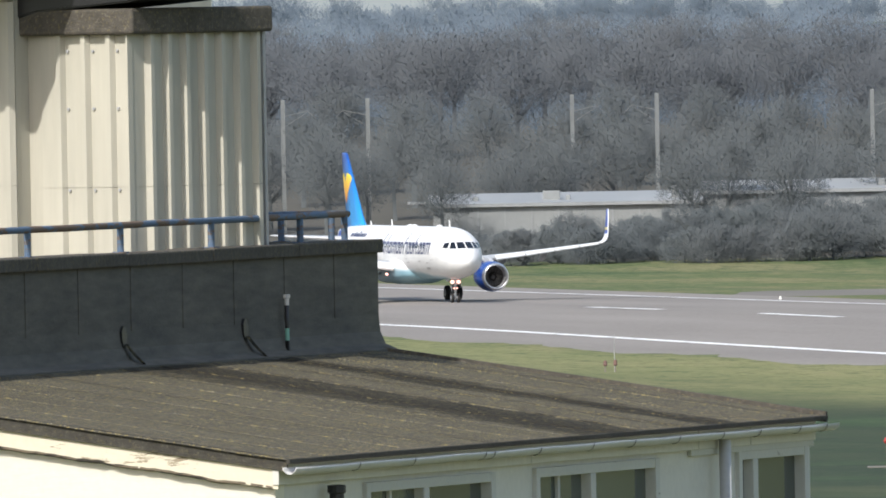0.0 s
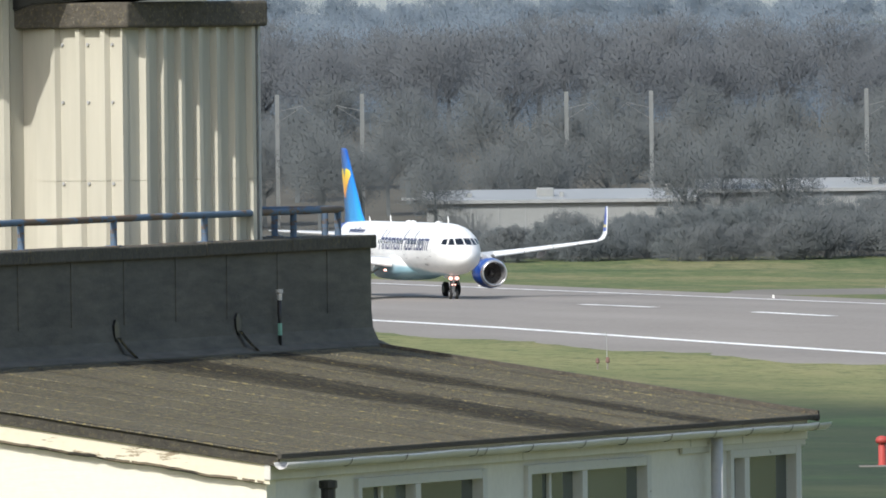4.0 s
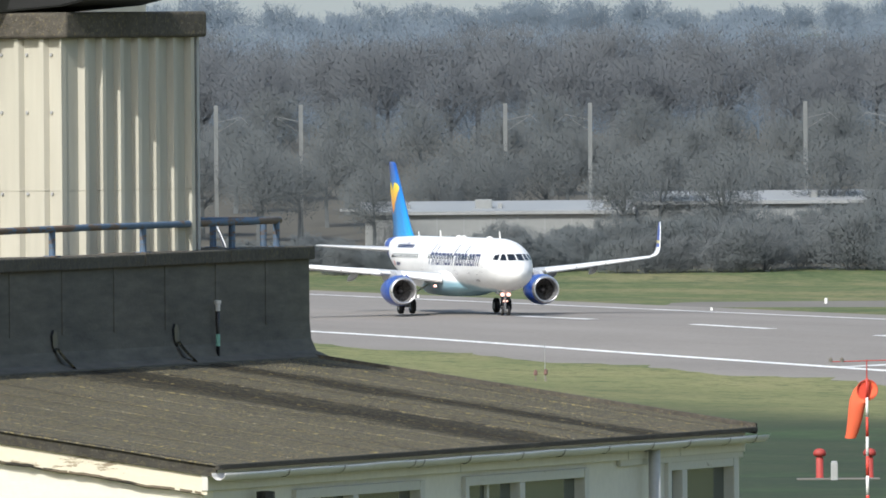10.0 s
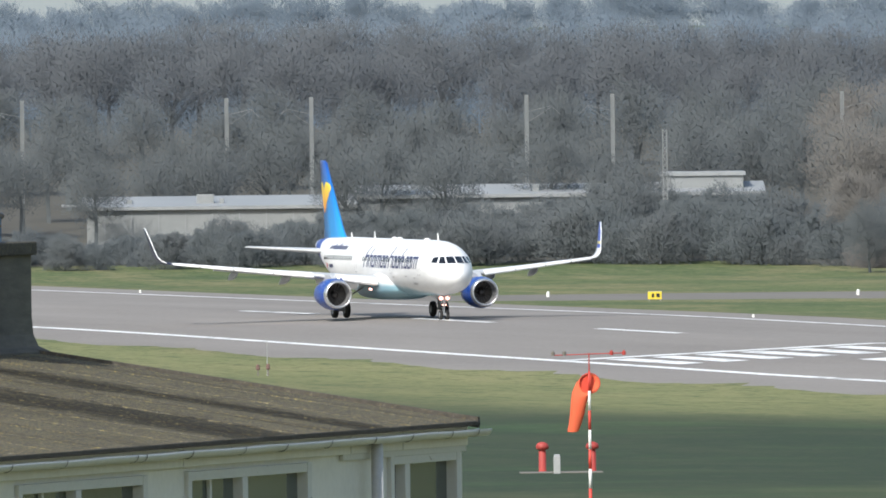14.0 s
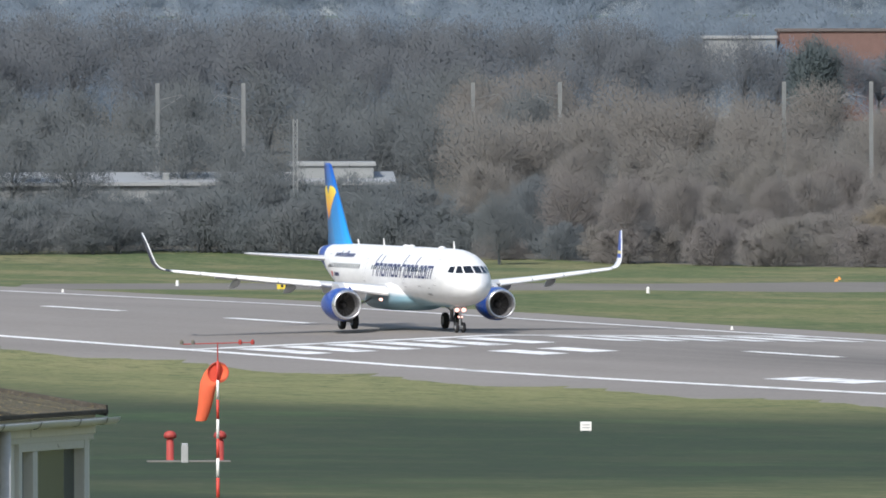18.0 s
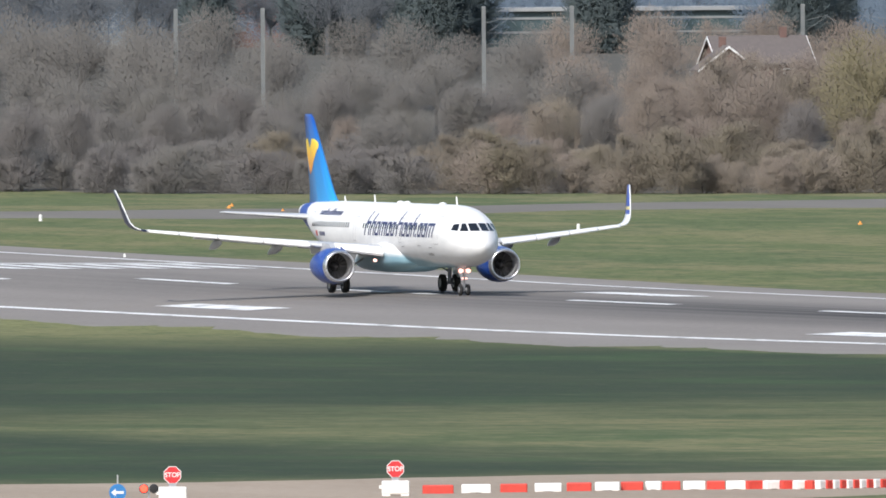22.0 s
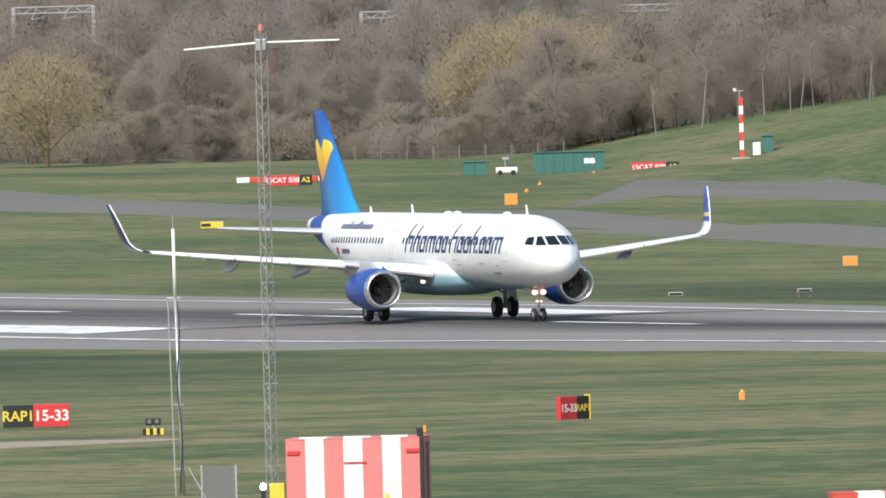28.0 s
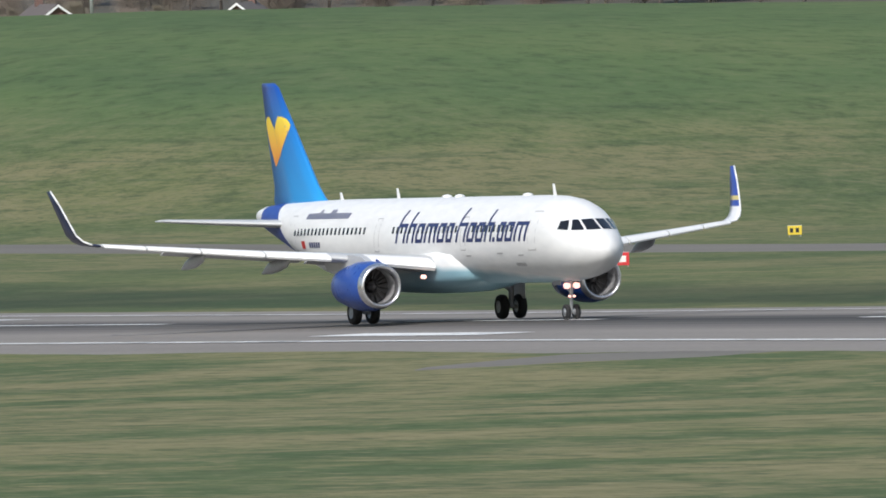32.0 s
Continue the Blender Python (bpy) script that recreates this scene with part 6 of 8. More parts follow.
# hazy sky low over the horizon
M_HAZE = glowing("hazy_sky", (0.24, 0.265, 0.285), 0.30)
tagged(part("backdrop", boxed(-700, 700, 4860, 4862, -60, 140), M_HAZE), "pale grey hazy sky low over the horizon", "sky", kind="structure")
# the floor of the wood
M_LITTER = plain("leaf_litter", (0.080, 0.074, 0.058), 0.95, 0.0, 0.25, 0.3)
FLOOR_B = (-3, -1, 0, 1.2, 2.2, 3.4, 4.4, 5.6, 5.9, 6.3, 6.8, 7.5, 9, 12)
FLOOR_D = (2478, 2478, 2478, 2474, 2417, 2387, 2407, 2352, 2400, 2440, 2440, 2440, 2440, 2440)
sheet("woodland_floor", [polar(b, d) for b, d in zip(FLOOR_B, FLOOR_D)], [polar(b, 4700) for b in FLOOR_B], 0.10, M_LITTER, "brown leaf litter under the bare trees", "woodland floor", 5, 60)


# ---- railway masts and the buildings in and behind the wood ----
M_GALV = plain("galvanised_steel", (0.40, 0.405, 0.40), 0.5, 0.3, 0.15, 1.0)
M_MAST = plain("weathered_mast_steel", (0.27, 0.285, 0.285), 0.75, 0.0, 0.15, 1.0)
M_SHEDW = plain("shed_cladding", (0.25, 0.262, 0.262), 0.5, 0.0, 0.08, 0.2)
M_SHEDR = plain("shed_roof", (0.28, 0.292, 0.295), 0.6, 0.0, 0.12, 0.2)
M_BRICK = plain("red_brick", (0.17, 0.105, 0.09), 0.9, 0.0, 0.2, 1.5)
M_TILE = plain("brown_roof_tile", (0.13, 0.112, 0.105), 0.85, 0.0, 0.2, 2.0)
M_TEAL = plain("teal_glazing", (0.055, 0.088, 0.095), 0.5, 0.0, 0.2, 0.4)


def lattice(bm, h, w, bays, r=0.03, top=None):
    top = top or w
    c = lambda i, t: Vector(((w + (top - w) * t) / 2 * (1, -1, -1, 1)[i], (w + (top - w) * t) / 2 * (1, 1, -1, -1)[i], h * t))
    for i in range(4):
        tube(bm, c(i, 0), c(i, 1), r * 1.3, r * 1.3, 5)
    for k in range(bays):
        for i in range(4):
            j = (i + 1) % 4
            a, b = (i, j) if k % 2 else (j, i)
            tube(bm, c(a, k / bays), c(b, (k + 1) / bays), r, r, 4)
            if k % 2 == 0:
                tube(bm, c(i, k / bays), c(j, k / bays), r, r, 4)
    return bm


mast_bm = bmesh.new()
box(mast_bm, -0.15, 0.15, -0.03, 0.03, -4.5, 8.5)
box(mast_bm, -0.03, 0.03, -0.15, 0.15, -4.5, 8.5)
box(mast_bm, -0.17, -0.13, -0.15, 0.15, -4.5, 8.5)
box(mast_bm, 0.13, 0.17, -0.15, 0.15, -4.5, 8.5)
first = None
for k, x in enumerate((-34.5, -26.7, -14.5, -6.7, 12.1, 19.9, 39.7, 47.6, 68.7, 76.7, 97.3, 105.3, 125.6, 133.7, 154.9, 163.0, 183.0, 191.0)):
    x *= 2548 / 2650
    y = math.sqrt(2548**2 - x * x)
    if first is None:
        first = thing("railway_mast", Matrix(), "grey steel electrification mast above the trees", "railway mast", "masts along the railway")
        mast = part("column", mast_bm, M_MAST, first)
        bm = bmesh.new()
        tube(bm, (0, 0, 7.0), (2.2, 0, 7.5), 0.018, 0.018, 6)
        tube(bm, (0, 0, 6.0), (2.2, 0, 7.4), 0.015, 0.015, 6)
        tube(bm, (2.2, 0, 7.5), (2.9, 0, 6.8), 0.013, 0.013, 5)
        part("cantilever_arm", bm, M_MAST, first)
        ob = first
    else:
        ob = copy_thing(first, Matrix())
    ob.matrix_basis = pose(x, y, 15.46 - 8.5, 0, 0, 180 if k % 2 else 0)
# portal frames of the railway farther along
for x0, x1, y, zt in ((208.2, 215.4, 2562, 12.5), (239.1, 246.3, 2559, 11.3), (262.0, 269.5, 2557, 11.3)):
    ob = thing("railway_portal", pose(x0, y, 0), "grey steel railway portal with a lattice beam", "railway portal", "portals along the railway")
    w = x1 - x0
    for xx in (0, w):
        part("column", boxed(xx - 0.17, xx + 0.17, -0.16, 0.16, ground_z(x0 + xx, y) - 0.5, zt, 0.03), M_GALV, ob)
    bm = bmesh.new()
    for dz in (0.0, -0.55):
        tube(bm, (0, 0, zt + dz), (w, 0, zt + dz), 0.06, 0.06, 6)
    for i in range(8):
        tube(bm, (w * i / 8, 0, zt - 0.55 * (i % 2)), (w * (i + 1) / 8, 0, zt - 0.55 * ((i + 1) % 2)), 0.035, 0.035, 5)
    part("beam", bm, M_GALV, ob)
    bm = bmesh.new()
    for xx in (w * 0.3, w * 0.7):
        tube(bm, (xx, 0, zt), (xx - 0.5, 0, zt - 1.1), 0.04, 0.04, 5)
        tube(bm, (xx - 0.5, 0, zt - 1.1), (xx + 0.6, 0, zt - 0.9), 0.03, 0.03, 5)
    part("registration_arms", bm, M_GALV, ob)
# the white sheds
shed = thing("industrial_shed", pose(0.2, 2512, -0.25), "long pale grey industrial shed half hidden by bushes", "building")
gz = ground_z(20, 2490) - 0.5
part("wall", boxed(-1.0, 22.5, 0, 24, gz, 6.2, 0.03), M_SHEDW, shed, "pale grey clad wall")
part("wall", boxed(22.6, 58.0, 6, 30, gz, 6.9, 0.03), M_SHEDW, shed, "pale grey clad wall")
bm = prism(bmesh.new(), [(-0.4, 6.2), (24.4, 6.2), (24.4, 6.5), (12, 7.3), (-0.4, 6.5)], "x", -1.4, 22.55)
part("roof", bm, M_SHEDR, shed, "grey sheeted roof")
bm = prism(bmesh.new(), [(5.6, 6.9), (30.4, 6.9), (30.4, 7.2), (18, 8.0), (5.6, 7.2)], "x", 22.56, 58.4)
part("roof", bm, M_SHEDR, shed, "grey sheeted roof")
for x in np.arange(0.5, 57, 2.35):
    part("wall_rib", boxed(x, x + 0.12, -0.06 if x < 22 else 5.94, 0.0 if x < 22 else 6.0, gz, 6.1), M_SHEDR, shed)
for x, w, h in ((8.6, 1.5, 0.75), (2.5, 0.5, 0.35), (10.6, 0.4, 0.4), (19.8, 0.7, 1.0), (38, 0.6, 0.5), (30, 0.5, 0.4)):
    part("roof_vent", boxed(x, x + w, 3 if x < 22 else 9, 4.2 if x < 22 else 10.2, 6.5 if x < 22 else 7.1, 6.75 + h if x < 22 else 7.5 + h, 0.06), M_SHEDW, shed, "white rooftop unit")
part("canopy", boxed(-3.2, -0.9, -1.0, 3.0, 6.55, 6.75), M_SHEDR, shed)
store = thing("white_store", pose(53, 2522, -0.3), "white store with a flat roof behind bushes", "building")
part("wall", boxed(-3.4, 3.7, 0, 10, 0, 8.6, 0.03), M_SHEDW, store)
part("roof_edge", boxed(-3.6, 3.9, -0.2, 10.2, 8.6, 8.95, 0.03), M_SHEDR, store)
bm = lattice(bmesh.new(), 12.3, 0.36, 26, 0.03)
tagged(part("lattice_mast", bm, M_SHEDW), "white lattice mast beside the store", "mast").matrix_basis = pose(49.2, 2489, 0.3)


def house(x, y, w, d, h, roof, turn, label, z=None):
    ob = thing("house", pose(x, y, ground_z(x, y) if z is None else z, 0, 0, turn), label, "house")
    part("wall", boxed(-w / 2, w / 2, -d / 2, d / 2, -7, h), M_BRICK, ob, "red brick walls")
    part("gable", prism(bmesh.new(), [(-d / 2, h), (d / 2, h), (0, h + roof * 0.96)], "x", -w / 2, w / 2), M_BRICK, ob)
    for sgn in (-1, 1):
        bm = bmesh.new()
        prism(bm, [(sgn * (d / 2 + 0.35), h - 0.25), (0, h + roof), (0, h + roof + 0.16), (sgn * (d / 2 + 0.35), h - 0.08)], "x", -w / 2 - 0.3, w / 2 + 0.3)
        part("roof", bm, M_TILE, ob, "brown tiled roof")
        for e in (-1, 1):
            bm = bmesh.new()
            prism(bm, [(sgn * (d / 2 + 0.35), h - 0.32), (0, h + roof - 0.1), (0, h + roof + 0.12), (sgn * (d / 2 + 0.35), h - 0.1)], "x", e * (w / 2 + 0.31), e * (w / 2 + 0.37))
            part("bargeboard", bm, M_WHITE, ob, "white bargeboard")
    for xx in (-w / 4, w / 4):
        win = part("window", boxed(xx - 0.55, xx + 0.55, -d / 2 - 0.05, -d / 2 - 0.01, h * 0.45, h * 0.85), M_WHITE, ob)
        part("pane", boxed(xx - 0.45, xx + 0.45, -d / 2 - 0.07, -d / 2 - 0.055, h * 0.49, h * 0.81), M_PANE, win)
    part("chimney", boxed(w / 4, w / 4 + 0.6, -0.3, 0.3, h, h + roof + 0.9, 0.02), M_BRICK, ob)
    return ob


house(144.4, 2536, 8.4, 6.2, 3.4, 2.2, 12, "brick house with a brown tiled roof in the trees", 7.0)
house(141.2, 2529, 4.0, 4.8, 2.9, 1.9, 96, "brick house wing with a white gable edge", 7.0)
for k, x in enumerate((137.5, 140.0, 142.5, 145.0, 147.5, 150.0)):
    place_tree(KINDS[k % 8], x, 2508 + 3 * (k % 3), 0.80 + 0.05 * (k % 2), 70 * k, "bare_tree", "bare brown tree before the brick house", "tree", "trees of the wood")
house(179, 2625, 9.0, 6.5, 4.2, 2.4, -15, "red brick house among the trees", 4.4)
house(322.0, 2380, 7.0, 5.0, 2.9, 1.9, 80, "brick house with white gable edge behind the mound", 5.0)
house(335.5, 2381, 7.0, 5.5, 2.9, 2.0, 98, "brick house with white gable edges behind the mound", 5.0)
house(353.5, 2388, 8.0, 5.0, 2.6, 1.9, 70, "low brick house behind the mound", 5.0)
for x, y in ((306.4, 2209), (314.7, 2208), (290.8, 2241), (286.9, 2262), (264.5, 2254.5)):
    ob = thing("utility_pole", pose(x, y, ground_z(x, y)), "pale grey pole behind the grassed mound", "pole", "poles behind the mound")
    bm = bmesh.new()
    tube(bm, (0, 0, -0.5), (0, 0, 7.5), 0.15, 0.11, 10)
    part("shaft", bm, M_GALV, ob, smooth=True)
    part("collar", lathe(bmesh.new(), [(2.4, 0.16), (2.55, 0.16)], 10, "Z", caps=True), M_STEEL, ob)
depot = thing("glazed_depot", pose(131, 2878, 0), "long teal glazed building behind the wood", "building")
part("wall", boxed(0, 36, 0, 15, 4, 13.4, 0.03), M_TEAL, depot, "teal glazed wall")
part("roof", boxed(-0.5, 36.5, -0.5, 15.5, 13.4, 13.8, 0.03), M_SHEDR, depot)
for k in range(19):
    part("glazing_bar", boxed(k * 2 - 0.06, k * 2 + 0.06, -0.08, 0.0, 4, 13.3), M_TEAL, depot)
for z in (11.2, 12.6):
    part("rail_band", boxed(0, 36, -0.1, -0.085, z, z + 0.22), M_SHEDW, depot)
blk = thing("white_block", pose(98.6, 2900, 0), "white flat-roofed block behind the trees", "building")
part("wall", boxed(0, 7.1, 0, 8, 4, 18.2, 0.03), M_SHEDW, blk)
part("roof", boxed(-0.2, 7.3, -0.2, 8.2, 18.2, 18.5, 0.03), M_SHEDR, blk)
blk2 = thing("brick_block", pose(106.2, 2902, 0), "brick block with a low roof behind the trees", "building")
part("wall", boxed(0, 13, 0, 8, 4, 18.9, 0.03), M_BRICK, blk2)
part("roof", boxed(-0.2, 13.2, -0.2, 8.2, 18.9, 19.2, 0.03), M_TILE, blk2)
wall_r = thing("red_wall", pose(219.3, 2540, 0.6), "low red brick bridge wall in the wood", "wall")
part("wall", boxed(0, 10.6, 0, 0.8, 1.0, 7.7, 0.03), M_BRICK, wall_r)
part("coping", boxed(-0.1, 10.7, -0.1, 0.9, 7.7, 7.9, 0.03), M_COPING, wall_r)


# ---- things on the airfield ----
M_FADED = plain("faded_red", (0.64, 0.20, 0.19), 0.6, 0.0, 0.1, 0.8)
M_CABRED = plain("cabin_red", (0.70, 0.135, 0.135), 0.55, 0.0, 0.08, 0.8)
M_STORERED = plain("store_red", (0.60, 0.085, 0.055), 0.55, 0.0, 0.08, 0.8)
M_BRIGHTRED = plain("bright_red", (0.60, 0.06, 0.04), 0.55, 0.0, 0.12, 1.0)
M_OFFWHITE = plain("off_white_paint", (0.82, 0.80, 0.76), 0.6, 0.0, 0.08, 1.0)
M_YELLOW = plain("sign_yellow", (0.72, 0.55, 0.05), 0.5, 0.0, 0.1, 1.5)
M_ORANGE = plain("orange_board", (0.70, 0.30, 0.06), 0.6, 0.0, 0.12, 1.5)
M_SIGNRED = plain("sign_red", (0.60, 0.035, 0.04), 0.45, 0.0, 0.08, 1.0)
M_SIGNBLACK = plain("sign_black", (0.018, 0.018, 0.02), 0.5, 0.0, 0.1, 1.0)
M_GREEN = plain("green_cabin_paint", (0.045, 0.15, 0.125), 0.6, 0.0, 0.12, 0.8)
M_CONC = plain("concrete", (0.42, 0.40, 0.36), 0.9, 0.0, 0.15, 1.2)
M_SOCK = plain("windsock_cloth", (0.66, 0.115, 0.045), 0.8, 0.0, 0.1, 2.0)
M_SOCKIN = plain("windsock_lining", (0.58, 0.06, 0.03), 0.8, 0.0, 0.1, 2.0)
M_LAMPW = glowing("white_lamp", (1.0, 0.97, 0.9), 4.0)
M_LAMPR = glowing("red_lamp", (1.0, 0.06, 0.03), 3.0)
M_DULLRED = plain("dull_red_paint", (0.36, 0.05, 0.04), 0.6, 0.0, 0.15, 2.0)
M_DUSTY = plain("dusty_concrete", (0.17, 0.155, 0.13), 0.95, 0.0, 0.25, 0.6)
M_MESH = plain("grey_mesh", (0.16, 0.17, 0.16), 0.6, 0.2, 0.15, 5.0)
M_BLUE = plain("sign_blue", (0.03, 0.18, 0.45), 0.5, 0.0, 0.1, 1.0)


def facing(x, y, turn=0.0, z=None):
    """A pose on the ground whose -y side looks back to the viewer."""
    return pose(x, y, ground_z(x, y) if z is None else z, 0, 0, -math.degrees(math.atan2(x, y)) + turn)


def lettering(text, size, mat, parent, x, y, z, label=""):
    cu = bpy.data.curves.new("lettering", "FONT")
    cu.body, cu.size, cu.extrude, cu.align_x, cu.align_y = text, size, 0.006, "CENTER", "CENTER"
    cu.offset = size * 0.02
    me_ob = new("tmp", cu)
    me = bpy.data.meshes.new_from_object(me_ob.evaluated_get(bpy.context.evaluated_depsgraph_get()))
    bpy.data.objects.remove(me_ob)
    me.materials.clear()
    me.materials.append(mat)
    ob = new("lettering", me)
    ob.parent = parent
    ob.matrix_basis = pose(x, y, z, 90, 0, 0)
    return tagged(ob, label) if label else ob


def legs(ob, xs, h, r=0.03, y=0.0):
    for x in xs:
        bm = bmesh.new()
        tube(bm, (x, y, -0.1), (x, y, h), r, r, 6)
        part("leg", bm, M_GALV, ob)


# the windsock
sock = thing("windsock", facing(23.9, 1402), "red and white windsock pole with a drooping orange sock", "windsock")
H = 7.55
for k in range(7):
    z0, z1 = H * 0.88 * k / 7, H * 0.88 * (k + 1) / 7
    bm = bmesh.new()
    tube(bm, (0, 0, z0 - (0.2 if k == 0 else 0)), (0, 0, z1), 0.085 - 0.004 * k, 0.085 - 0.004 * (k + 1), 12)
    part("pole_band", bm, M_BRIGHTRED if k % 2 == 0 else M_OFFWHITE, sock, "red pole band" if k % 2 == 0 else "white pole band", True)
bm = bmesh.new()
tube(bm, (0, 0, H * 0.88), (0, 0, H), 0.035, 0.03, 8)
part("pole_top", bm, M_DULLRED, sock)
bm = bmesh.new()
tube(bm, (-1.75, 0, H - 0.1), (1.75, 0, H - 0.02), 0.03, 0.03, 6)
part("cross_arm", bm, M_DULLRED, sock)
for x in (-1.75, -1.2, 1.1, 1.7):
    part("obstruction_lamp", lathe(bmesh.new(), [(H - 0.12, 0.09), (H + 0.04, 0.10), (H + 0.12, 0.03)], 10, "Z", (x, 0, 0), caps=True), M_DULLRED if x > 0 else M_DUSTY, sock)
bm = bmesh.new()
rings = []
for k, (x, z, r) in enumerate(((0.02, H - 1.48, 0.48), (-0.22, H - 1.62, 0.47), (-0.42, H - 1.95, 0.44), (-0.52, H - 2.4, 0.40), (-0.60, H - 2.95, 0.36), (-0.72, H - 3.5, 0.31), (-0.82, H - 3.8, 0.28))):
    a = min(1.35, 0.12 + 0.36 * k)
    ring = []
    for i in range(20):
        t = 2 * math.pi * i / 20
        u, w = r * math.cos(t), r * math.sin(t) * (0.95 if k < 2 else 0.75)
        # the mouth looks back to the viewer; the tail hangs
        ring.append(Vector((x + u * 0.98, 0.20 + w * math.sin(a) - 0.0 * k, z + w * math.cos(a) + 0.03 * noise.noise((i, k, 0)))))
    rings.append(ring)
loft(bm, rings, caps=False)
bmesh.ops.recalc_face_normals(bm, faces=bm.faces)
part("sock", bm, M_SOCK, sock, "orange cloth sock hanging slack", True)
bm = bmesh.new()
rr = [Vector((0.02 + 0.50 * math.cos(2 * math.pi * i / 24), 0.17 + 0.06 * math.sin(2 * math.pi * i / 24), H - 1.48 + 0.49 * math.sin(2 * math.pi * i / 24))) for i in range(24)]
for i in range(24):
    tube(bm, rr[i], rr[(i + 1) % 24], 0.025, 0.025, 6)
part("hoop", bm, M_SOCKIN, sock, "red sock hoop")
bm = bmesh.new()
bm.faces.new([bm.verts.new((0.02 + 0.47 * math.cos(2 * math.pi * i / 24), 0.26 + 0.05 * math.sin(2 * math.pi * i / 24), H - 1.48 + 0.46 * math.sin(2 * math.pi * i / 24))) for i in range(24)])
part("lining", bm, M_SOCKIN, sock, "darker red inside of the sock")
# beacons by the windsock
for k, (x, y) in enumerate(((24.1, 1566), (26.8, 1565))):
    ob = thing("approach_light", facing(x, y), "red post light with a rounded head on a concrete pad", "light", "red post lights")
    part("post", lathe(bmesh.new(), [(-0.1, 0.24), (0.05, 0.24), (0.06, 0.2), (1.15, 0.2), (1.18, 0.14), (1.2, 0.14)], 16, "Z", caps=True), M_DULLRED, ob, smooth=True)
    part("head", lathe(bmesh.new(), [(1.2, 0.2), (1.24, 0.33), (1.4, 0.36), (1.55, 0.28), (1.63, 0.1)], 16, "Z", caps=True), M_DULLRED, ob, "rounded red lamp head", True)
ob = thing("grey_cabinet", facing(24.75, 1557), "small grey metal cabinet on a pad", "cabinet")
part("body", boxed(-0.19, 0.19, -0.2, 0.2, 0, 0.95, 0.04), M_GALV, ob)
part("lid", boxed(-0.16, 0.16, -0.17, 0.17, 0.95, 1.05, 0.03), M_STEEL, ob)
tagged(part("concrete_pad", boxed(-1.3, 3.2, -2, 2, -0.02, 0.04, 0.01), M_DUSTY), "worn concrete pad under the post lights", "pad", kind="structure").matrix_basis = pose(24.1, 1562, ground_z(25, 1562))

# white marker and yellow boards
ob = thing("distance_board", facing(50.2, 1683), "small white marker board on the grass", "marker")
part("board", boxed(-0.33, 0.33, -0.06, 0.06, 0.05, 0.58, 0.02), M_OFFWHITE, ob)
for z in (0.2, 0.36):
    part("unreadable_line", boxed(-0.22, 0.22, -0.067, -0.062, z, z + 0.06), M_GALV, ob)
legs(ob, (-0.25, 0.25), 0.06)


def board(x, y, w, h, mat, label, bars=None, turn=0.0, foot=0.12, barmat=None):
    ob = thing("sign_board", facing(x, y, turn), label, "sign")
    part("panel", boxed(-w / 2, w / 2, -0.09, 0.09, foot, foot + h, 0.02), mat, ob)
    part("edge", boxed(-w / 2 - 0.02, w / 2 + 0.02, -0.07, 0.07, foot + h, foot + h + 0.03), M_STEEL, ob)
    for x0, x1 in bars or ():
        part("unreadable_mark", boxed(x0, x1, -0.097, -0.092, foot + h * 0.25, foot + h * 0.75), barmat or M_SIGNBLACK, ob)
    legs(ob, (-w * 0.4, w * 0.4), foot + 0.02)
    return ob


board(44.0, 2273, 1.1, 0.62, M_YELLOW, "yellow taxiway sign with black marks", ((-0.25, -0.05), (0.12, 0.4)))
board(285.0, 1704, 0.85, 0.55, M_YELLOW, "yellow taxiway sign with black marks", ((-0.3, -0.1), (0.05, 0.25)))
board(255.8, 1588, 0.75, 0.72, M_SIGNRED, "red holding sign in the grass", ((-0.2, 0.2),), 0, 0.1, M_OFFWHITE)
board(164.6, 1748, 0.8, 0.42, M_YELLOW, "yellow taxiway sign beside the runway", ((-0.3, -0.1), (0.05, 0.28)))
board(150.1, 2110, 0.22, 0.85, M_YELLOW, "narrow yellow marker board in the grass")
board(178.0, 2022, 1.6, 0.45, M_YELLOW, "black and yellow taxiway sign", ((-0.75, -0.1),))
ob = thing("stake_lights", facing(11.4, 1990), "pair of small dull red lamps on stakes beside a thin pole", "light")
for xx, h in ((-0.35, 0.75), (0.35, 0.8)):
    part("stake", boxed(xx - 0.05, xx + 0.05, -0.05, 0.05, -0.1, h * 0.6), M_DUSTY, ob)
    part("lamp_head", lathe(bmesh.new(), [(h * 0.55, 0.08), (h * 0.62, 0.15), (h, 0.12), (h + 0.06, 0.03)], 10, "Z", (xx, 0, 0), caps=True), M_BRICK, ob)
part("thin_pole", tube(bmesh.new(), (0.3, 0, 0), (0.3, 0, 2.6), 0.03, 0.02, 6), M_GALV, ob)
board(249.7, 1637, 1.1, 0.5, M_YELLOW, "yellow and black taxiway sign beside the runway", ((0.12, 0.52),))
for x, y, w, h in ((208.6, 1706, 0.75, 0.6), (209.7, 1706, 0.62, 0.5), (95.4, 2194, 0.62, 1.0), (206, 2091, 0.95, 0.80), (261.3, 1741, 1.35, 0.62), (198.2, 1796, 0.95, 0.6), (147.7, 1864, 0.8, 0.4)):
    board(x, y, w, h, M_ORANGE, "orange marker board on the grass", None, 0, 0.05)
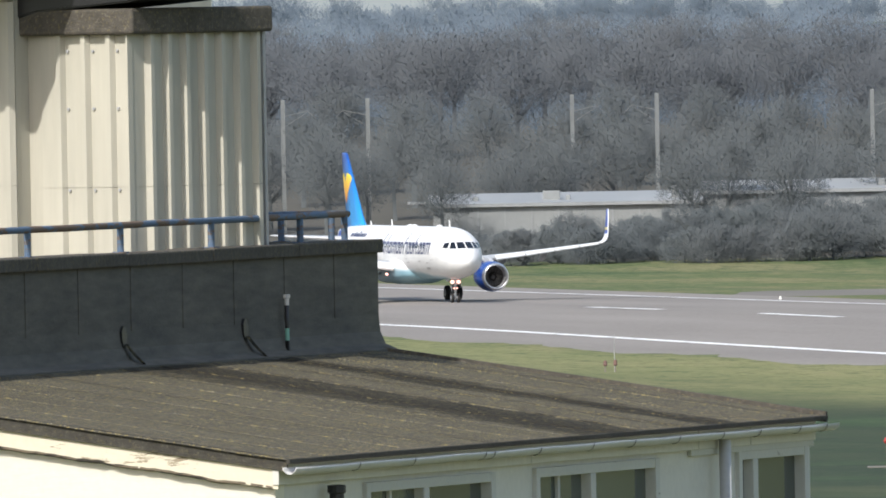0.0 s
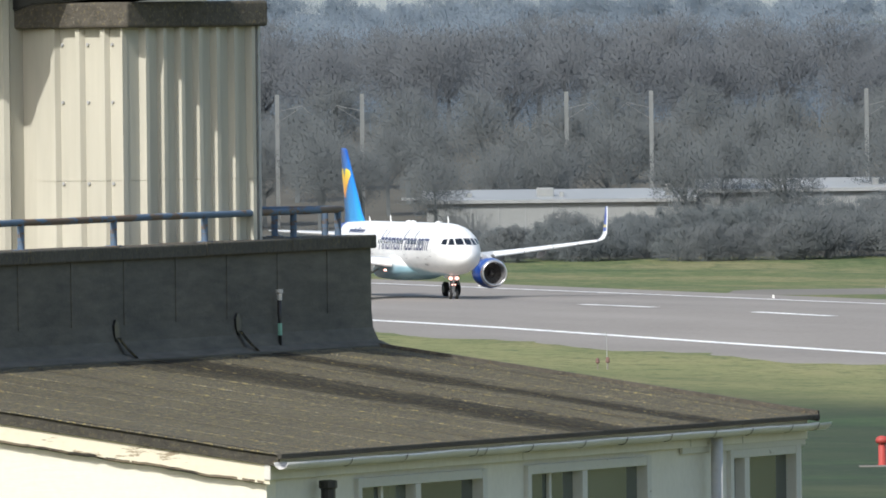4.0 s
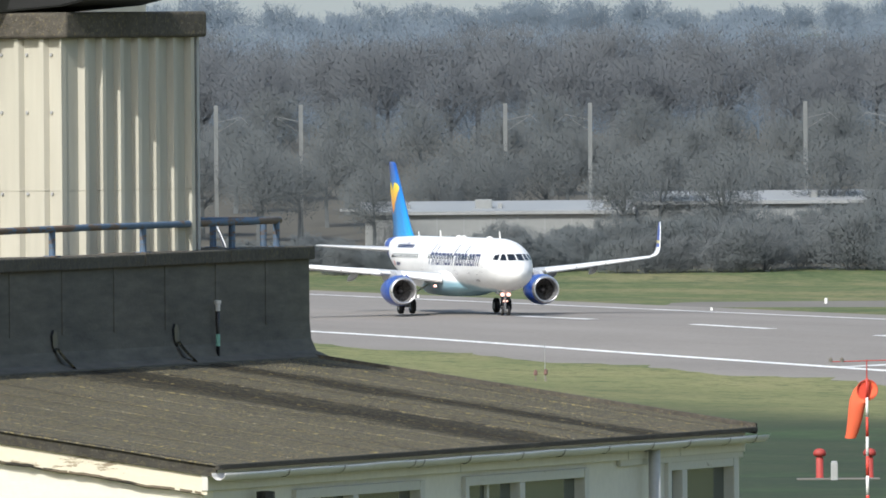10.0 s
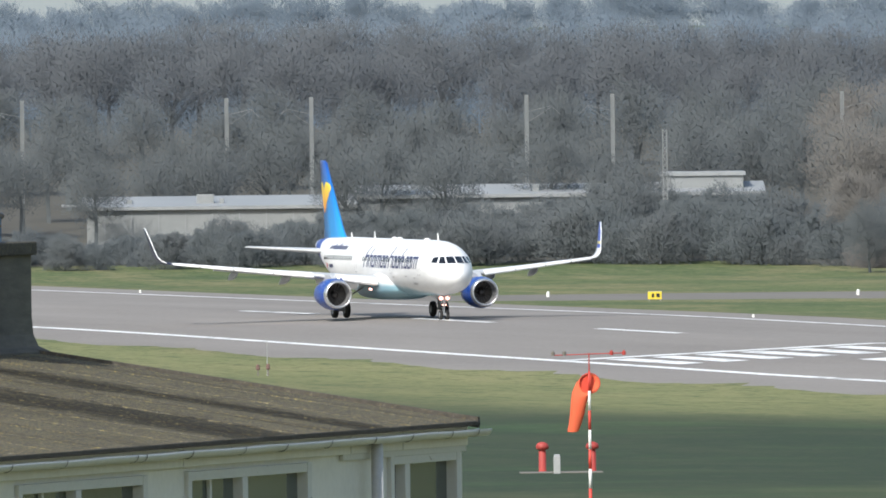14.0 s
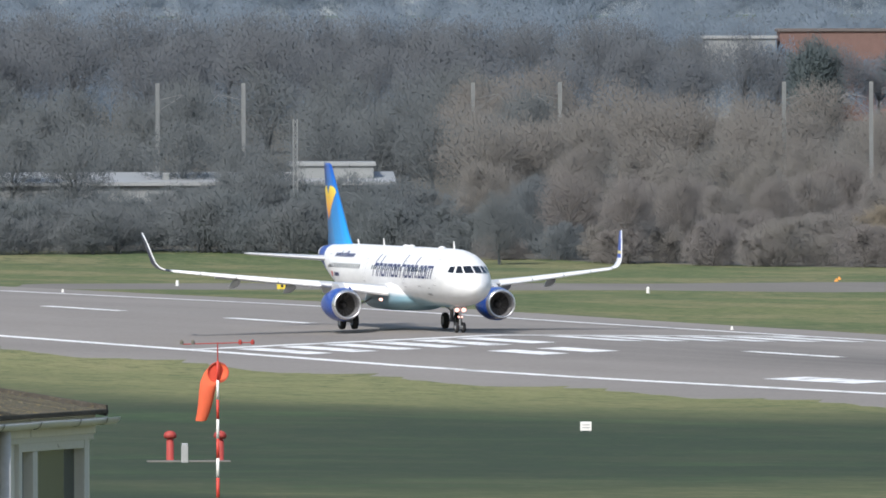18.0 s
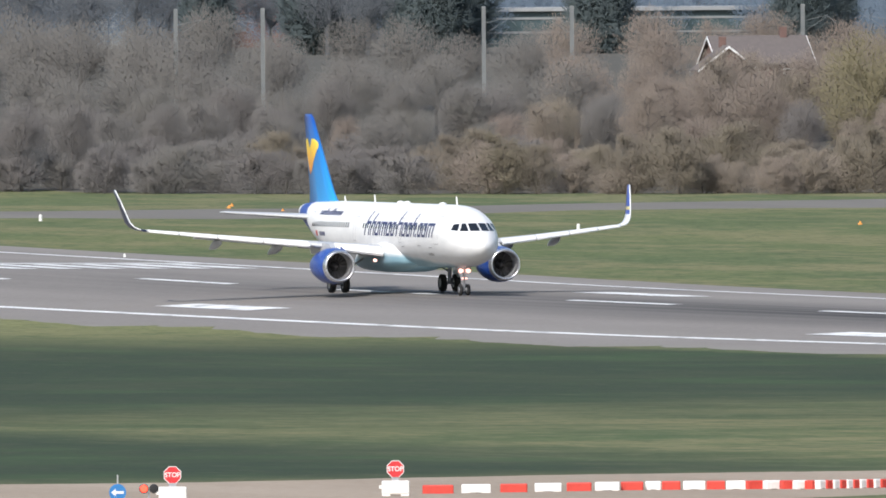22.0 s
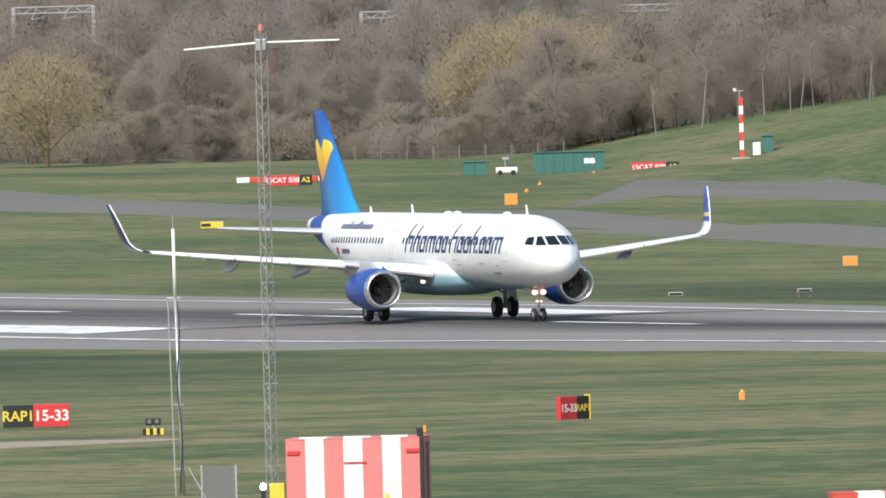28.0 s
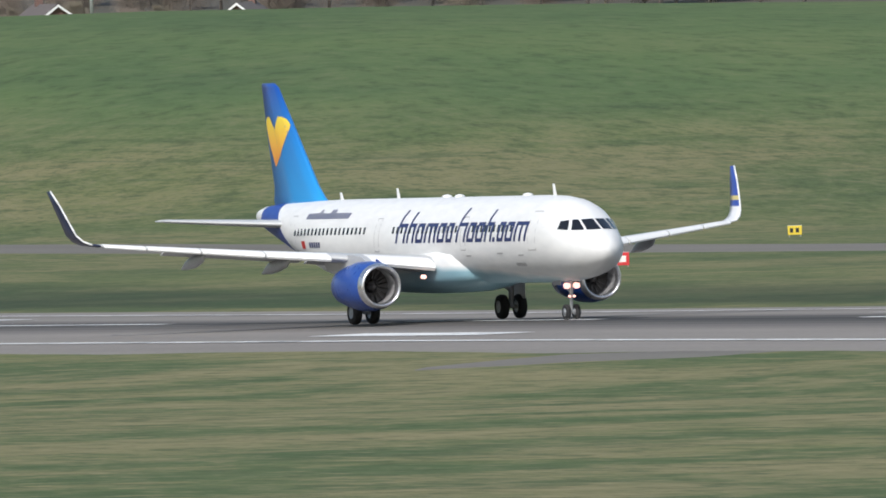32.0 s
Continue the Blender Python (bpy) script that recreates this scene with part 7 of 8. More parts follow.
for x, y in ((90.2, 2334), (92.8, 2296), (89.5, 2322), (217.0, 2180), (213.0, 2150), (132.5, 2190), (226.0, 2228)):
    ob = thing("edge_marker", facing(x, y), "low yellow edge marker light", "marker", "edge markers")
    part("base", lathe(bmesh.new(), [(0, 0.18), (0.08, 0.17), (0.14, 0.08), (0.22, 0.07), (0.26, 0.04)], 12, "Z", caps=True), M_ORANGE, ob)
for x, y, mat in ((150.6, 2150, M_OFFWHITE), (163.5, 2140, M_OFFWHITE), (174.0, 2185, M_OFFWHITE), (60.5, 2290, M_OFFWHITE), (72.0, 2250, M_OFFWHITE), (36.0, 2300, M_OFFWHITE), (110.0, 2170, M_OFFWHITE), (184.5, 1990, M_OFFWHITE)):
    ob = thing("post_marker", facing(x, y), "small white post marker in the grass", "marker", "post markers")
    part("post", lathe(bmesh.new(), [(-0.05, 0.13), (0.4, 0.13), (0.5, 0.09), (0.52, 0.02)], 10, "Z", caps=True), mat, ob)
for k in range(4):
    x, y = 173.8 + 7.55 * k, 1668
    ob = thing("path_light_unit", facing(x, y), "low grey lamp box on short legs in the grass", "light", "approach path lights")
    part("box", boxed(-0.42, 0.42, -0.45, 0.45, 0.30, 0.52, 0.03), M_CONC, ob, "grey lamp box")
    part("lens_panel", boxed(-0.36, 0.36, -0.458, -0.452, 0.34, 0.48), M_SIGNBLACK, ob)
    for xx in (-0.33, 0.33):
        part("leg", boxed(xx - 0.04, xx + 0.04, -0.3, 0.3, -0.05, 0.31), M_DUSTY, ob)
rnd = random.Random(21)
for s in range(1690, 2300, 100):
    for o in (25.5,):
        p = on_run(s, o, 0.06)
        ob = thing("runway_edge_light", pose(p.x, p.y, p.z), "small white runway edge light", "light", "runway edge lights")
        part("lamp", lathe(bmesh.new(), [(0, 0.13), (0.05, 0.12), (0.1, 0.08), (0.24, 0.08), (0.28, 0.03)], 10, "Z", caps=True), M_OFFWHITE, ob)

# holding position signs
ob = thing("holding_sign", facing(102.3, 1252), "black and red lit holding sign with RAP1 and 15-33", "sign")
part("black_panel", boxed(-1.45, -0.12, -0.12, 0.12, 0.08, 1.06, 0.02), M_SIGNBLACK, ob, "black panel with yellow letters")
part("red_panel", boxed(-0.11, 1.45, -0.12, 0.12, 0.08, 1.06, 0.02), M_SIGNRED, ob, "red panel with white figures")
lettering("RAP1", 0.62, M_YELLOW, ob, -0.79, -0.125, 0.55, "yellow letters")
lettering("15-33", 0.66, M_WHITE, ob, 0.67, -0.125, 0.55, "white figures")
legs(ob, (-1.2, 0, 1.2), 0.1)
ob = thing("holding_sign", facing(123.4, 1228, 52), "red and black holding sign seen at an angle", "sign")
part("red_panel", boxed(-1.0, 0.15, -0.12, 0.12, 0.08, 1.06, 0.02), M_SIGNRED, ob)
part("black_panel", boxed(0.16, 1.0, -0.12, 0.12, 0.08, 1.06, 0.02), M_SIGNBLACK, ob)
part("yellow_edge", boxed(1.005, 1.05, -0.16, 0.16, 0.04, 1.12, 0.01), M_YELLOW, ob, "yellow end plate")
lettering("15-33", 0.48, M_WHITE, ob, -0.43, -0.125, 0.55)
lettering("RAP1", 0.42, M_YELLOW, ob, 0.58, -0.125, 0.55)
legs(ob, (-0.8, 0.8), 0.1)


def cat_sign(x, y, flip, w=4.2):
    ob = thing("category_sign", facing(x, y), "red holding sign with white lettering and a black A2 panel", "sign")
    bw = 1.0
    if flip:
        part("black_panel", boxed(w / 2 - bw, w / 2, -0.1, 0.1, 0.05, 0.85, 0.02), M_SIGNBLACK, ob)
        part("red_panel", boxed(-w / 2, w / 2 - bw - 0.01, -0.1, 0.1, 0.05, 0.85, 0.02), M_SIGNRED, ob)
        lettering("15CAT II/III", 0.55, M_WHITE, ob, -bw / 2, -0.105, 0.45)
        lettering("A2", 0.55, M_YELLOW, ob, w / 2 - bw / 2, -0.105, 0.45)
    else:
        part("black_panel", boxed(-w / 2, -w / 2 + bw, -0.1, 0.1, 0.05, 0.85, 0.02), M_SIGNBLACK, ob)
        part("red_panel", boxed(-w / 2 + bw + 0.01, w / 2, -0.1, 0.1, 0.05, 0.85, 0.02), M_SIGNRED, ob)
        lettering("A2", 0.55, M_YELLOW, ob, -w / 2 + bw / 2, -0.105, 0.45)
        lettering("15CAT II/III", 0.55, M_WHITE, ob, bw / 2, -0.105, 0.45)
    legs(ob, (-w * 0.4, 0, w * 0.4), 0.06)


cat_sign(139.7, 2193, False)
cat_sign(200.3, 2207, True, 3.6)
cat_sign(230.4, 2224, True, 3.7)
board(203.8, 2212, 1.35, 0.62, M_SIGNRED, "small dim red sign behind the taxiway", ((-0.5, 0.5),), 0, 0.1, M_BRIGHTRED)
for k in range(8):
    ob = thing("barrier_block", facing(199.0 + 1.06 * k, 2232), "low white and red barrier block far across the field", "barrier", "far barrier blocks")
    part("block", boxed(-0.5, 0.5, -0.2, 0.2, 0, 0.42, 0.05), M_OFFWHITE if k % 2 == 0 else M_BRIGHTRED, ob)

# runway guard light on its striped base
ob = thing("guard_light", facing(105.0, 1224), "yellow and black striped base with twin lamp head", "light")
for k in range(6):
    part("stripe", boxed(-0.45 + 0.15 * k, -0.30 + 0.15 * k - 0.004, -0.25, 0.25, 0.0, 0.28, 0.02, Matrix.Shear("XY", 4, (0, 0))), M_YELLOW if k % 2 else M_SIGNBLACK, ob)
part("post", boxed(-0.05, 0.05, -0.05, 0.05, 0.28, 0.45), M_STEEL, ob)
part("head", boxed(-0.33, 0.33, -0.14, 0.14, 0.42, 0.72, 0.05), M_SIGNBLACK, ob, "black twin lamp head")
for x in (-0.16, 0.16):
    part("lens", lathe(bmesh.new(), [(-0.155, 0.005), (-0.15, 0.09), (-0.14, 0.1)], 12, "Y", (x, 0, 0.57), caps=True), M_DUSTY, ob)
ob = thing("marker_block", facing(135.7, 1275), "small yellow marker block in the grass", "marker")
part("block", boxed(-0.14, 0.14, -0.14, 0.14, 0, 0.4, 0.04), M_ORANGE, ob)
part("stub", boxed(-0.04, 0.04, -0.04, 0.04, 0.4, 0.5), M_YELLOW, ob)


# stop signs on white concrete blocks, a keep-left disc and a stop lamp
def stop_sign(x, y):
    ob = thing("stop_sign", facing(x, y), "red octagonal STOP sign on a white barrier block", "stop sign")
    part("block", boxed(-0.56, 0.56, -0.3, 0.3, 0.12, 0.66, 0.06), M_OFFWHITE, ob, "white plastic barrier block")
    for xx in (-0.38, 0.38):
        part("foot", boxed(xx - 0.17, xx + 0.17, -0.28, 0.28, -0.02, 0.13, 0.03), M_OFFWHITE, ob)
    part("lug", boxed(-0.66, -0.56, -0.08, 0.08, 0.34, 0.48, 0.02), M_OFFWHITE, ob)
    part("bracket", boxed(-0.15, 0.15, -0.03, 0.03, 0.66, 0.80), M_STEEL, ob)
    bm = lathe(bmesh.new(), [(-0.03, 0.375), (0.02, 0.375)], 8, "Y", (0, 0, 1.13), caps=True)
    bmesh.ops.transform(bm, matrix=Matrix.Translation((0, 0, 1.13)) @ pose(0, 0, 0, 0, 22.5, 0) @ Matrix.Translation((0, 0, -1.13)), verts=bm.verts)
    part("border", bm, M_WHITE, ob, "white border of the octagon")
    bm = lathe(bmesh.new(), [(-0.036, 0.345), (-0.031, 0.345)], 8, "Y", (0, 0, 1.13), caps=True)
    bmesh.ops.transform(bm, matrix=Matrix.Translation((0, 0, 1.13)) @ pose(0, 0, 0, 0, 22.5, 0) @ Matrix.Translation((0, 0, -1.13)), verts=bm.verts)
    face = part("octagon", bm, M_SIGNRED, ob, "red octagon face")
    lettering("STOP", 0.26, M_WHITE, face, 0, -0.04, 1.13, "white letters")
    return ob


stop_sign(51.3, 1159)
stop_sign(41.95, 1149)
ob = thing("stop_lamp", facing(40.95, 1147.5), "pair of red stop lamps on a short post", "lamp")
part("post", boxed(-0.04, 0.04, -0.04, 0.04, -0.05, 0.5), M_STEEL, ob)
for x, m in ((-0.2, M_LAMPR), (0.2, M_SIGNBLACK)):
    part("housing", lathe(bmesh.new(), [(-0.16, 0.17), (-0.15, 0.19), (0.1, 0.17)], 14, "Y", (x, 0, 0.62), caps=True), M_SIGNBLACK, ob)
    part("lens", lathe(bmesh.new(), [(-0.18, 0.01), (-0.172, 0.14), (-0.165, 0.15)], 14, "Y", (x, 0, 0.62), caps=True), m, ob)
ob = thing("keep_left_sign", facing(39.55, 1143), "round blue sign with a white arrow on a post", "sign")
part("post", boxed(-0.03, 0.03, 0.03, 0.08, -0.05, 1.25), M_GALV, ob)
part("disc", lathe(bmesh.new(), [(-0.02, 0.34), (0.02, 0.34)], 24, "Y", (0, 0, 0.55), caps=True), M_BLUE, ob)
part("arrow", prism(bmesh.new(), [(-0.25, 0.55), (-0.08, 0.71), (-0.08, 0.6), (0.24, 0.6), (0.24, 0.5), (-0.08, 0.5), (-0.08, 0.39)], "y", -0.03, -0.024), M_WHITE, ob)

# the row of red and white barrier blocks, which turns away at its end
row = [(420, 475), (490, 542), (560, 608), (622, 670), (680, 724), (731, 775), (778, 818), (822, 850), (851, 884), (888, 928), (929, 962), (963, 998), (999, 1028), (1030, 1058), (1059, 1080), (1081, 1104), (1105, 1118), (1119, 1132), (1133, 1145), (1146, 1158), (1159, 1170), (1171, 1182), (1183, 1194), (1195, 1207), (1208, 1220), (1221, 1233), (1234, 1250)]
for k, (a, b) in enumerate(row):
    c = (a + b) / 2
    x = 52.6 + (c - 420) * 0.0230
    y = float(np.interp(c, (420, 830, 1050, 1120, 1250), (1163.5, 1168, 1167, 1166, 1168)))
    w = (b - a) * 0.0230
    turn = 0 if c < 1000 else 25 if c < 1110 else 50
    ln = w / math.cos(radians(turn)) if turn < 60 else 1.0
    red = k % 2 == 0
    ob = thing("barrier_block", facing(x, y, turn), ("red" if red else "white") + " plastic barrier block on the service road edge", "barrier", "row of barrier blocks")
    bm = boxed(-ln / 2, ln / 2, -0.2, 0.2, 0.0, 0.40, 0.05)
    part("block", bm, M_BRIGHTRED if red else M_OFFWHITE, ob)
    part("foot_slot", boxed(-ln * 0.18, ln * 0.18, -0.205, -0.198, 0.0, 0.07), M_SIGNBLACK if not red else M_SIGNRED, ob)

# fence and cabins in front of the wood
fence = thing("field_fence", Matrix(), "grey wire fence with concrete posts below the wood", "fence")
for k in list(range(12, 20)) + list(range(34, 43)):
    b = 3.55 + 0.052 * k
    x, y = polar(b, float(np.interp(b, (3.5, 4.2, 4.8, 5.8), (2372, 2372, 2380, 2330))))
    part("post", boxed(x - 0.05, x + 0.05, y - 0.05, y + 0.05, ground_z(x, y) - 0.2, ground_z(x, y) + 1.35, 0.01), M_DUSTY, fence)
bm = bmesh.new()
for zz in (0.4, 0.8, 1.25):
    for k in list(range(12, 19)) + list(range(34, 42)):
        pts = []
        for q in (k, k + 1):
            b = 3.55 + 0.052 * q
            x, y = polar(b, float(np.interp(b, (3.5, 4.2, 4.8, 5.8), (2372, 2372, 2380, 2330))))
            pts.append((x, y, ground_z(x, y) + zz))
        tube(bm, pts[0], pts[1], 0.006, 0.006, 4)
tagged(part("wire", bm, M_GALV, fence), kind="stuff")
for x, y, w, h, lab in ((224.9, 2236, 5.5, 1.65, "long green metal equipment cabin"), (217.7, 2238, 1.7, 1.05, "small green metal cabin"), (239.1, 2223, 0.85, 1.25, "green metal cabinet on a slab")):
    ob = thing("equipment_cabin", facing(x, y), lab, "cabin", "green cabins")
    part("body", boxed(-w / 2, w / 2, 0, 1.6, 0, h, 0.02), M_GREEN, ob)
    part("roof", boxed(-w / 2 - 0.08, w / 2 + 0.08, -0.1, 1.7, h, h + 0.08, 0.02), M_GREEN, ob)
    n = int(w / 0.9)
    for k in range(1, n + 1):
        part("panel_joint", boxed(-w / 2 + w * k / (n + 1) - 0.015, -w / 2 + w * k / (n + 1) + 0.015, -0.015, -0.002, 0.05, h - 0.05), M_SIGNBLACK, ob)
    if w > 3:
        for k in (0.25, 0.33):
            part("notice", boxed(w * k - 0.2, w * k + 0.2, -0.03, -0.018, h * 0.45, h * 0.7), M_OFFWHITE, ob)
ob = thing("white_trailer", facing(220.0, 2236), "low white trailer beside the green cabin", "trailer")
part("body", boxed(-0.85, 0.85, -0.4, 0.6, 0.2, 0.62, 0.06), M_OFFWHITE, ob)
part("mast", boxed(-0.15, -0.08, 0, 0.07, 0.62, 1.35), M_STEEL, ob)
part("head", boxed(-0.35, 0.2, -0.05, 0.1, 1.2, 1.4, 0.03), M_STEEL, ob)
for xx in (-0.5, 0.5):
    part("wheel", lathe(bmesh.new(), [(-0.42, 0.1), (-0.42, 0.2), (-0.3, 0.2), (-0.3, 0.1)], 14, "Y", (xx, 0, 0.2), caps=True), M_TYRE, ob)
ob = thing("striped_mast", facing(237.1, 2223), "red and white banded mast with instruments on a slab", "mast")
for k in range(7):
    part("band", boxed(-0.16, 0.16, -0.16, 0.16, 0.05 + 0.68 * k, 0.05 + 0.68 * (k + 1), 0.01), M_BRIGHTRED if k % 2 == 0 else M_OFFWHITE, ob)
part("slab", boxed(-0.8, 0.8, -0.8, 0.8, -0.05, 0.12, 0.02), M_CONC, ob)
bm = bmesh.new()
tube(bm, (-0.1, 0, 4.8), (-0.1, 0, 5.3), 0.04, 0.04, 6)
tube(bm, (-0.5, 0, 5.3), (0.2, 0, 5.3), 0.03, 0.03, 6)
part("instrument_arm", bm, M_STEEL, ob)
part("sensor", lathe(bmesh.new(), [(5.28, 0.12), (5.5, 0.12)], 10, "Z", (-0.45, 0, 0), caps=True), M_OFFWHITE, ob)
ob = thing("white_cabinet", facing(238.25, 2223), "white metal cabinet beside the mast", "cabinet")
part("body", boxed(-0.3, 0.3, -0.2, 0.3, 0, 1.0, 0.02), M_OFFWHITE, ob)
part("door_line", boxed(-0.01, 0.01, -0.206, -0.201, 0.05, 0.95), M_STEEL, ob)


# ---- the near masts and cabins ----
def lattice3(h, w, bays, r):
    bm = bmesh.new()
    c = lambda i, t: Vector((w * math.cos(2 * math.pi * i / 3 + 0.5), w * math.sin(2 * math.pi * i / 3 + 0.5), h * t))
    for i in range(3):
        tube(bm, c(i, 0), c(i, 1), r * 1.5, r * 1.5, 6)
    for k in range(bays):
        for i in range(3):
            a, b = (i, (i + 1) % 3) if k % 2 else ((i + 1) % 3, i)
            tube(bm, c(a, k / bays), c(b, (k + 1) / bays), r, r, 4)
    return bm


M_TOWER = plain("dull_zinc_lattice", (0.30, 0.30, 0.29), 0.6, 0.2, 0.15, 1.0)
tower = thing("lattice_tower", facing(97.0, 1079), "grey lattice radio tower with a long top boom", "tower")
TH_ = 17.3
part("lattice", lattice3(TH_, 0.25, 46, 0.016), M_TOWER, tower, "galvanised steel lattice")
bm = bmesh.new()
tube(bm, (-2.9, 0, TH_ - 0.65), (0, 0, TH_ - 0.45), 0.035, 0.045, 8)
tube(bm, (0, 0, TH_ - 0.45), (2.95, 0, TH_ - 0.42), 0.045, 0.035, 8)
part("boom", bm, M_OFFWHITE, tower, "white boom aerial")
part("head", boxed(-0.2, 0.2, -0.2, 0.2, TH_ - 0.75, TH_ - 0.3, 0.04), M_STEEL, tower)
part("top_lamp", lathe(bmesh.new(), [(TH_, 0.08), (TH_ + 0.2, 0.08), (TH_ + 0.25, 0.04)], 10, "Z", caps=True), M_FADED, tower)
for z in (0.9, 4.0, 7.8, 11.5):
    part("collar", lathe(bmesh.new(), [(z, 0.30), (z + 0.06, 0.30)], 3, "Z", caps=False), M_STEEL, tower)

whip = thing("aerial_pole", facing(93.0, 1073), "slender pole with a white tube aerial on top", "aerial")
bm = bmesh.new()
tube(bm, (0.12, 0, -0.1), (0, 0, 7.4), 0.075, 0.065, 10)
part("pole", bm, M_STEEL, whip, smooth=True)
bm = bmesh.new()
tube(bm, (0, 0, 7.4), (-0.02, 0, 10.0), 0.075, 0.06, 10)
part("aerial_tube", bm, M_OFFWHITE, whip, "white tube aerial", True)
bm = bmesh.new()
tube(bm, (-0.02, 0, 10.0), (-0.02, 0, 10.5), 0.02, 0.02, 6)
part("tip", bm, M_STEEL, whip)
bm = bmesh.new()
tube(bm, (-0.16, 0, -0.1), (-0.28, 0, 7.35), 0.03, 0.03, 6)
tube(bm, (-0.32, 0, 7.4), (0.2, 0, 7.4), 0.05, 0.05, 6)
part("stay_pole", bm, M_GALV, whip)
bm = bmesh.new()
pts = [(0.06 + 0.07 * math.sin(k * 0.9), -0.08, 7.3 - 0.6 * k) for k in range(13)]
for p, q in zip(pts, pts[1:]):
    tube(bm, p, q, 0.022, 0.022, 5)
part("cable", bm, M_SIGNBLACK, whip, "loose black cable")
for z in (1.0, 3.4):
    part("clamp", boxed(-0.24, 0.22, -0.06, 0.06, z, z + 0.06), M_STEEL, whip)


def striped_cabin(name, m, w, d, h, bands, label, cat, red, cut=0.0):
    """A cabin whose front is painted in upright bands, red first."""
    ob = thing(name, m, label, cat)
    part("shell", boxed(-w / 2 + cut + 0.01, w / 2 - 0.01, 0.02, d, 0, h - 0.02, 0.02), red, ob)
    x = -w / 2 + cut
    for k, f in enumerate(bands):
        f -= cut / w if k == 0 else 0.0
        part("painted_band", boxed(x, x + w * f, -0.005, 0.03, 0.0, h - 0.03), red if k % 2 == 0 else M_OFFWHITE, ob, "red band" if k % 2 == 0 else "white band")
        part("roof_band", boxed(x, x + w * f, 0.0, d, h - 0.02, h + 0.02), red if k % 2 == 0 else M_OFFWHITE, ob)
        x += w * f
    return ob


hut = striped_cabin("equipment_hut", facing(92.4, 996, -6), 4.75, 3.0, 3.28, (0.145, 0.135, 0.145, 0.14, 0.145, 0.135, 0.155), "faded red and white striped equipment container", "container", M_FADED)
part("corner_post", boxed(2.30, 2.44, -0.05, 0.1, 0, 3.3, 0.02), M_SIGNBLACK, hut)
part("edge_pipe", boxed(2.5, 2.6, 0.1, 0.2, 0, 3.15, 0.02), M_SIGNBLACK, hut, "black pipe at the corner")
part("door_bar", boxed(-0.35, 0.45, -0.05, -0.01, 2.42, 2.47), M_SIGNRED, hut)
part("door_handle", boxed(0.72, 1.05, -0.08, -0.01, 0.9, 0.98, 0.01), M_STEEL, hut)
part("warning_plate", prism(bmesh.new(), [(1.02, 1.2), (1.24, 1.2), (1.13, 1.42)], "y", -0.03, -0.012), M_YELLOW, hut, "yellow warning triangle")
for x in (-2.1, 2.05):
    part("lifting_lug", boxed(x - 0.22, x + 0.22, -0.06, -0.006, 2.75, 2.9, 0.02), M_SIGNRED, hut)
for x in (-1.35, 0.2, 1.5):
    part("roof_strip", boxed(x - 0.55, x + 0.4, 0.05, 0.3, 3.3, 3.36, 0.01), M_OFFWHITE, hut)
part("lamp", boxed(2.2, 2.42, 0.1, 0.3, 3.3, 3.62, 0.03), M_SIGNBLACK, hut)
part("lamp_face", boxed(2.43, 2.55, 0.08, 0.26, 3.42, 3.68, 0.03), M_ORANGE, hut, "amber lamp")
# cage, yellow cabinet and globe lamp by the tower
cage = thing("mesh_cage", facing(91.2, 1036), "grey mesh cage with a steel frame", "cage")
for x in (-0.62, 0.62):
    for y in (0, 1.0):
        part("upright", boxed(x - 0.03, x + 0.03, y - 0.03, y + 0.03, 0, 1.75), M_GALV, cage)
for y in (0, 1.0):
    part("mesh_panel", boxed(-0.6, 0.6, y - 0.006, y + 0.006, 0.02, 1.72), M_MESH, cage, "dark grey mesh panel")
part("brace", boxed(-0.02, 0.02, -0.03, -0.01, 0, 1.9, 0.0, pose(-0.2, 0, 0.05, 0, -28, 0)), M_GALV, cage)
ob = thing("yellow_cabinet", facing(93.3, 1036), "yellow metal cabinet at the tower's foot", "cabinet")
part("body", boxed(-0.27, 0.27, 0, 0.4, 0.15, 1.05, 0.03), M_YELLOW, ob)
part("plinth", boxed(-0.22, 0.22, 0.02, 0.38, -0.05, 0.16), M_STEEL, ob)
ob = thing("globe_lamp", facing(92.8, 1036), "small white globe lamp on a post", "lamp")
part("post", boxed(-0.08, 0.08, -0.06, 0.06, -0.05, 0.82), M_SIGNBLACK, ob)
part("globe", lathe(bmesh.new(), [(0.8, 0.03), (0.85, 0.1), (0.95, 0.12), (1.04, 0.09), (1.08, 0.02)], 12, "Z", caps=True), M_LAMPW, ob, "white globe", True)

# the long radio cabin
van = striped_cabin("radio_cabin", facing(112.8, 943.3, 9.0), 12.1, 3.2, 3.22, (0.222, 0.150, 0.152, 0.135, 0.122, 0.128, 0.091), "long red and white striped radio cabin with aerials", "cabin", M_CABRED, 1.06)
for x0, x1, z0, z1 in ((-1.10, -0.28, 1.42, 2.45), (0.30, 1.08, 1.92, 2.48), (4.28, 5.55, 1.55, 2.55)):
    win = part("window", boxed(x0, x1, -0.05, 0.0, z0, z1, 0.05), M_SIGNBLACK, van, "dark rounded cabin window")
    part("pane", boxed(x0 + 0.06, x1 - 0.06, -0.058, -0.052, z0 + 0.06, z1 - 0.06), M_PANE, win)
    part("hood", boxed(x0 + 0.1, x1 - 0.1, -0.08, -0.02, z1 - 0.01, z1 + 0.05, 0.01), M_SIGNBLACK, win)
part("papers", boxed(5.0, 5.4, -0.064, -0.060, 1.6, 2.0), M_OFFWHITE, van)
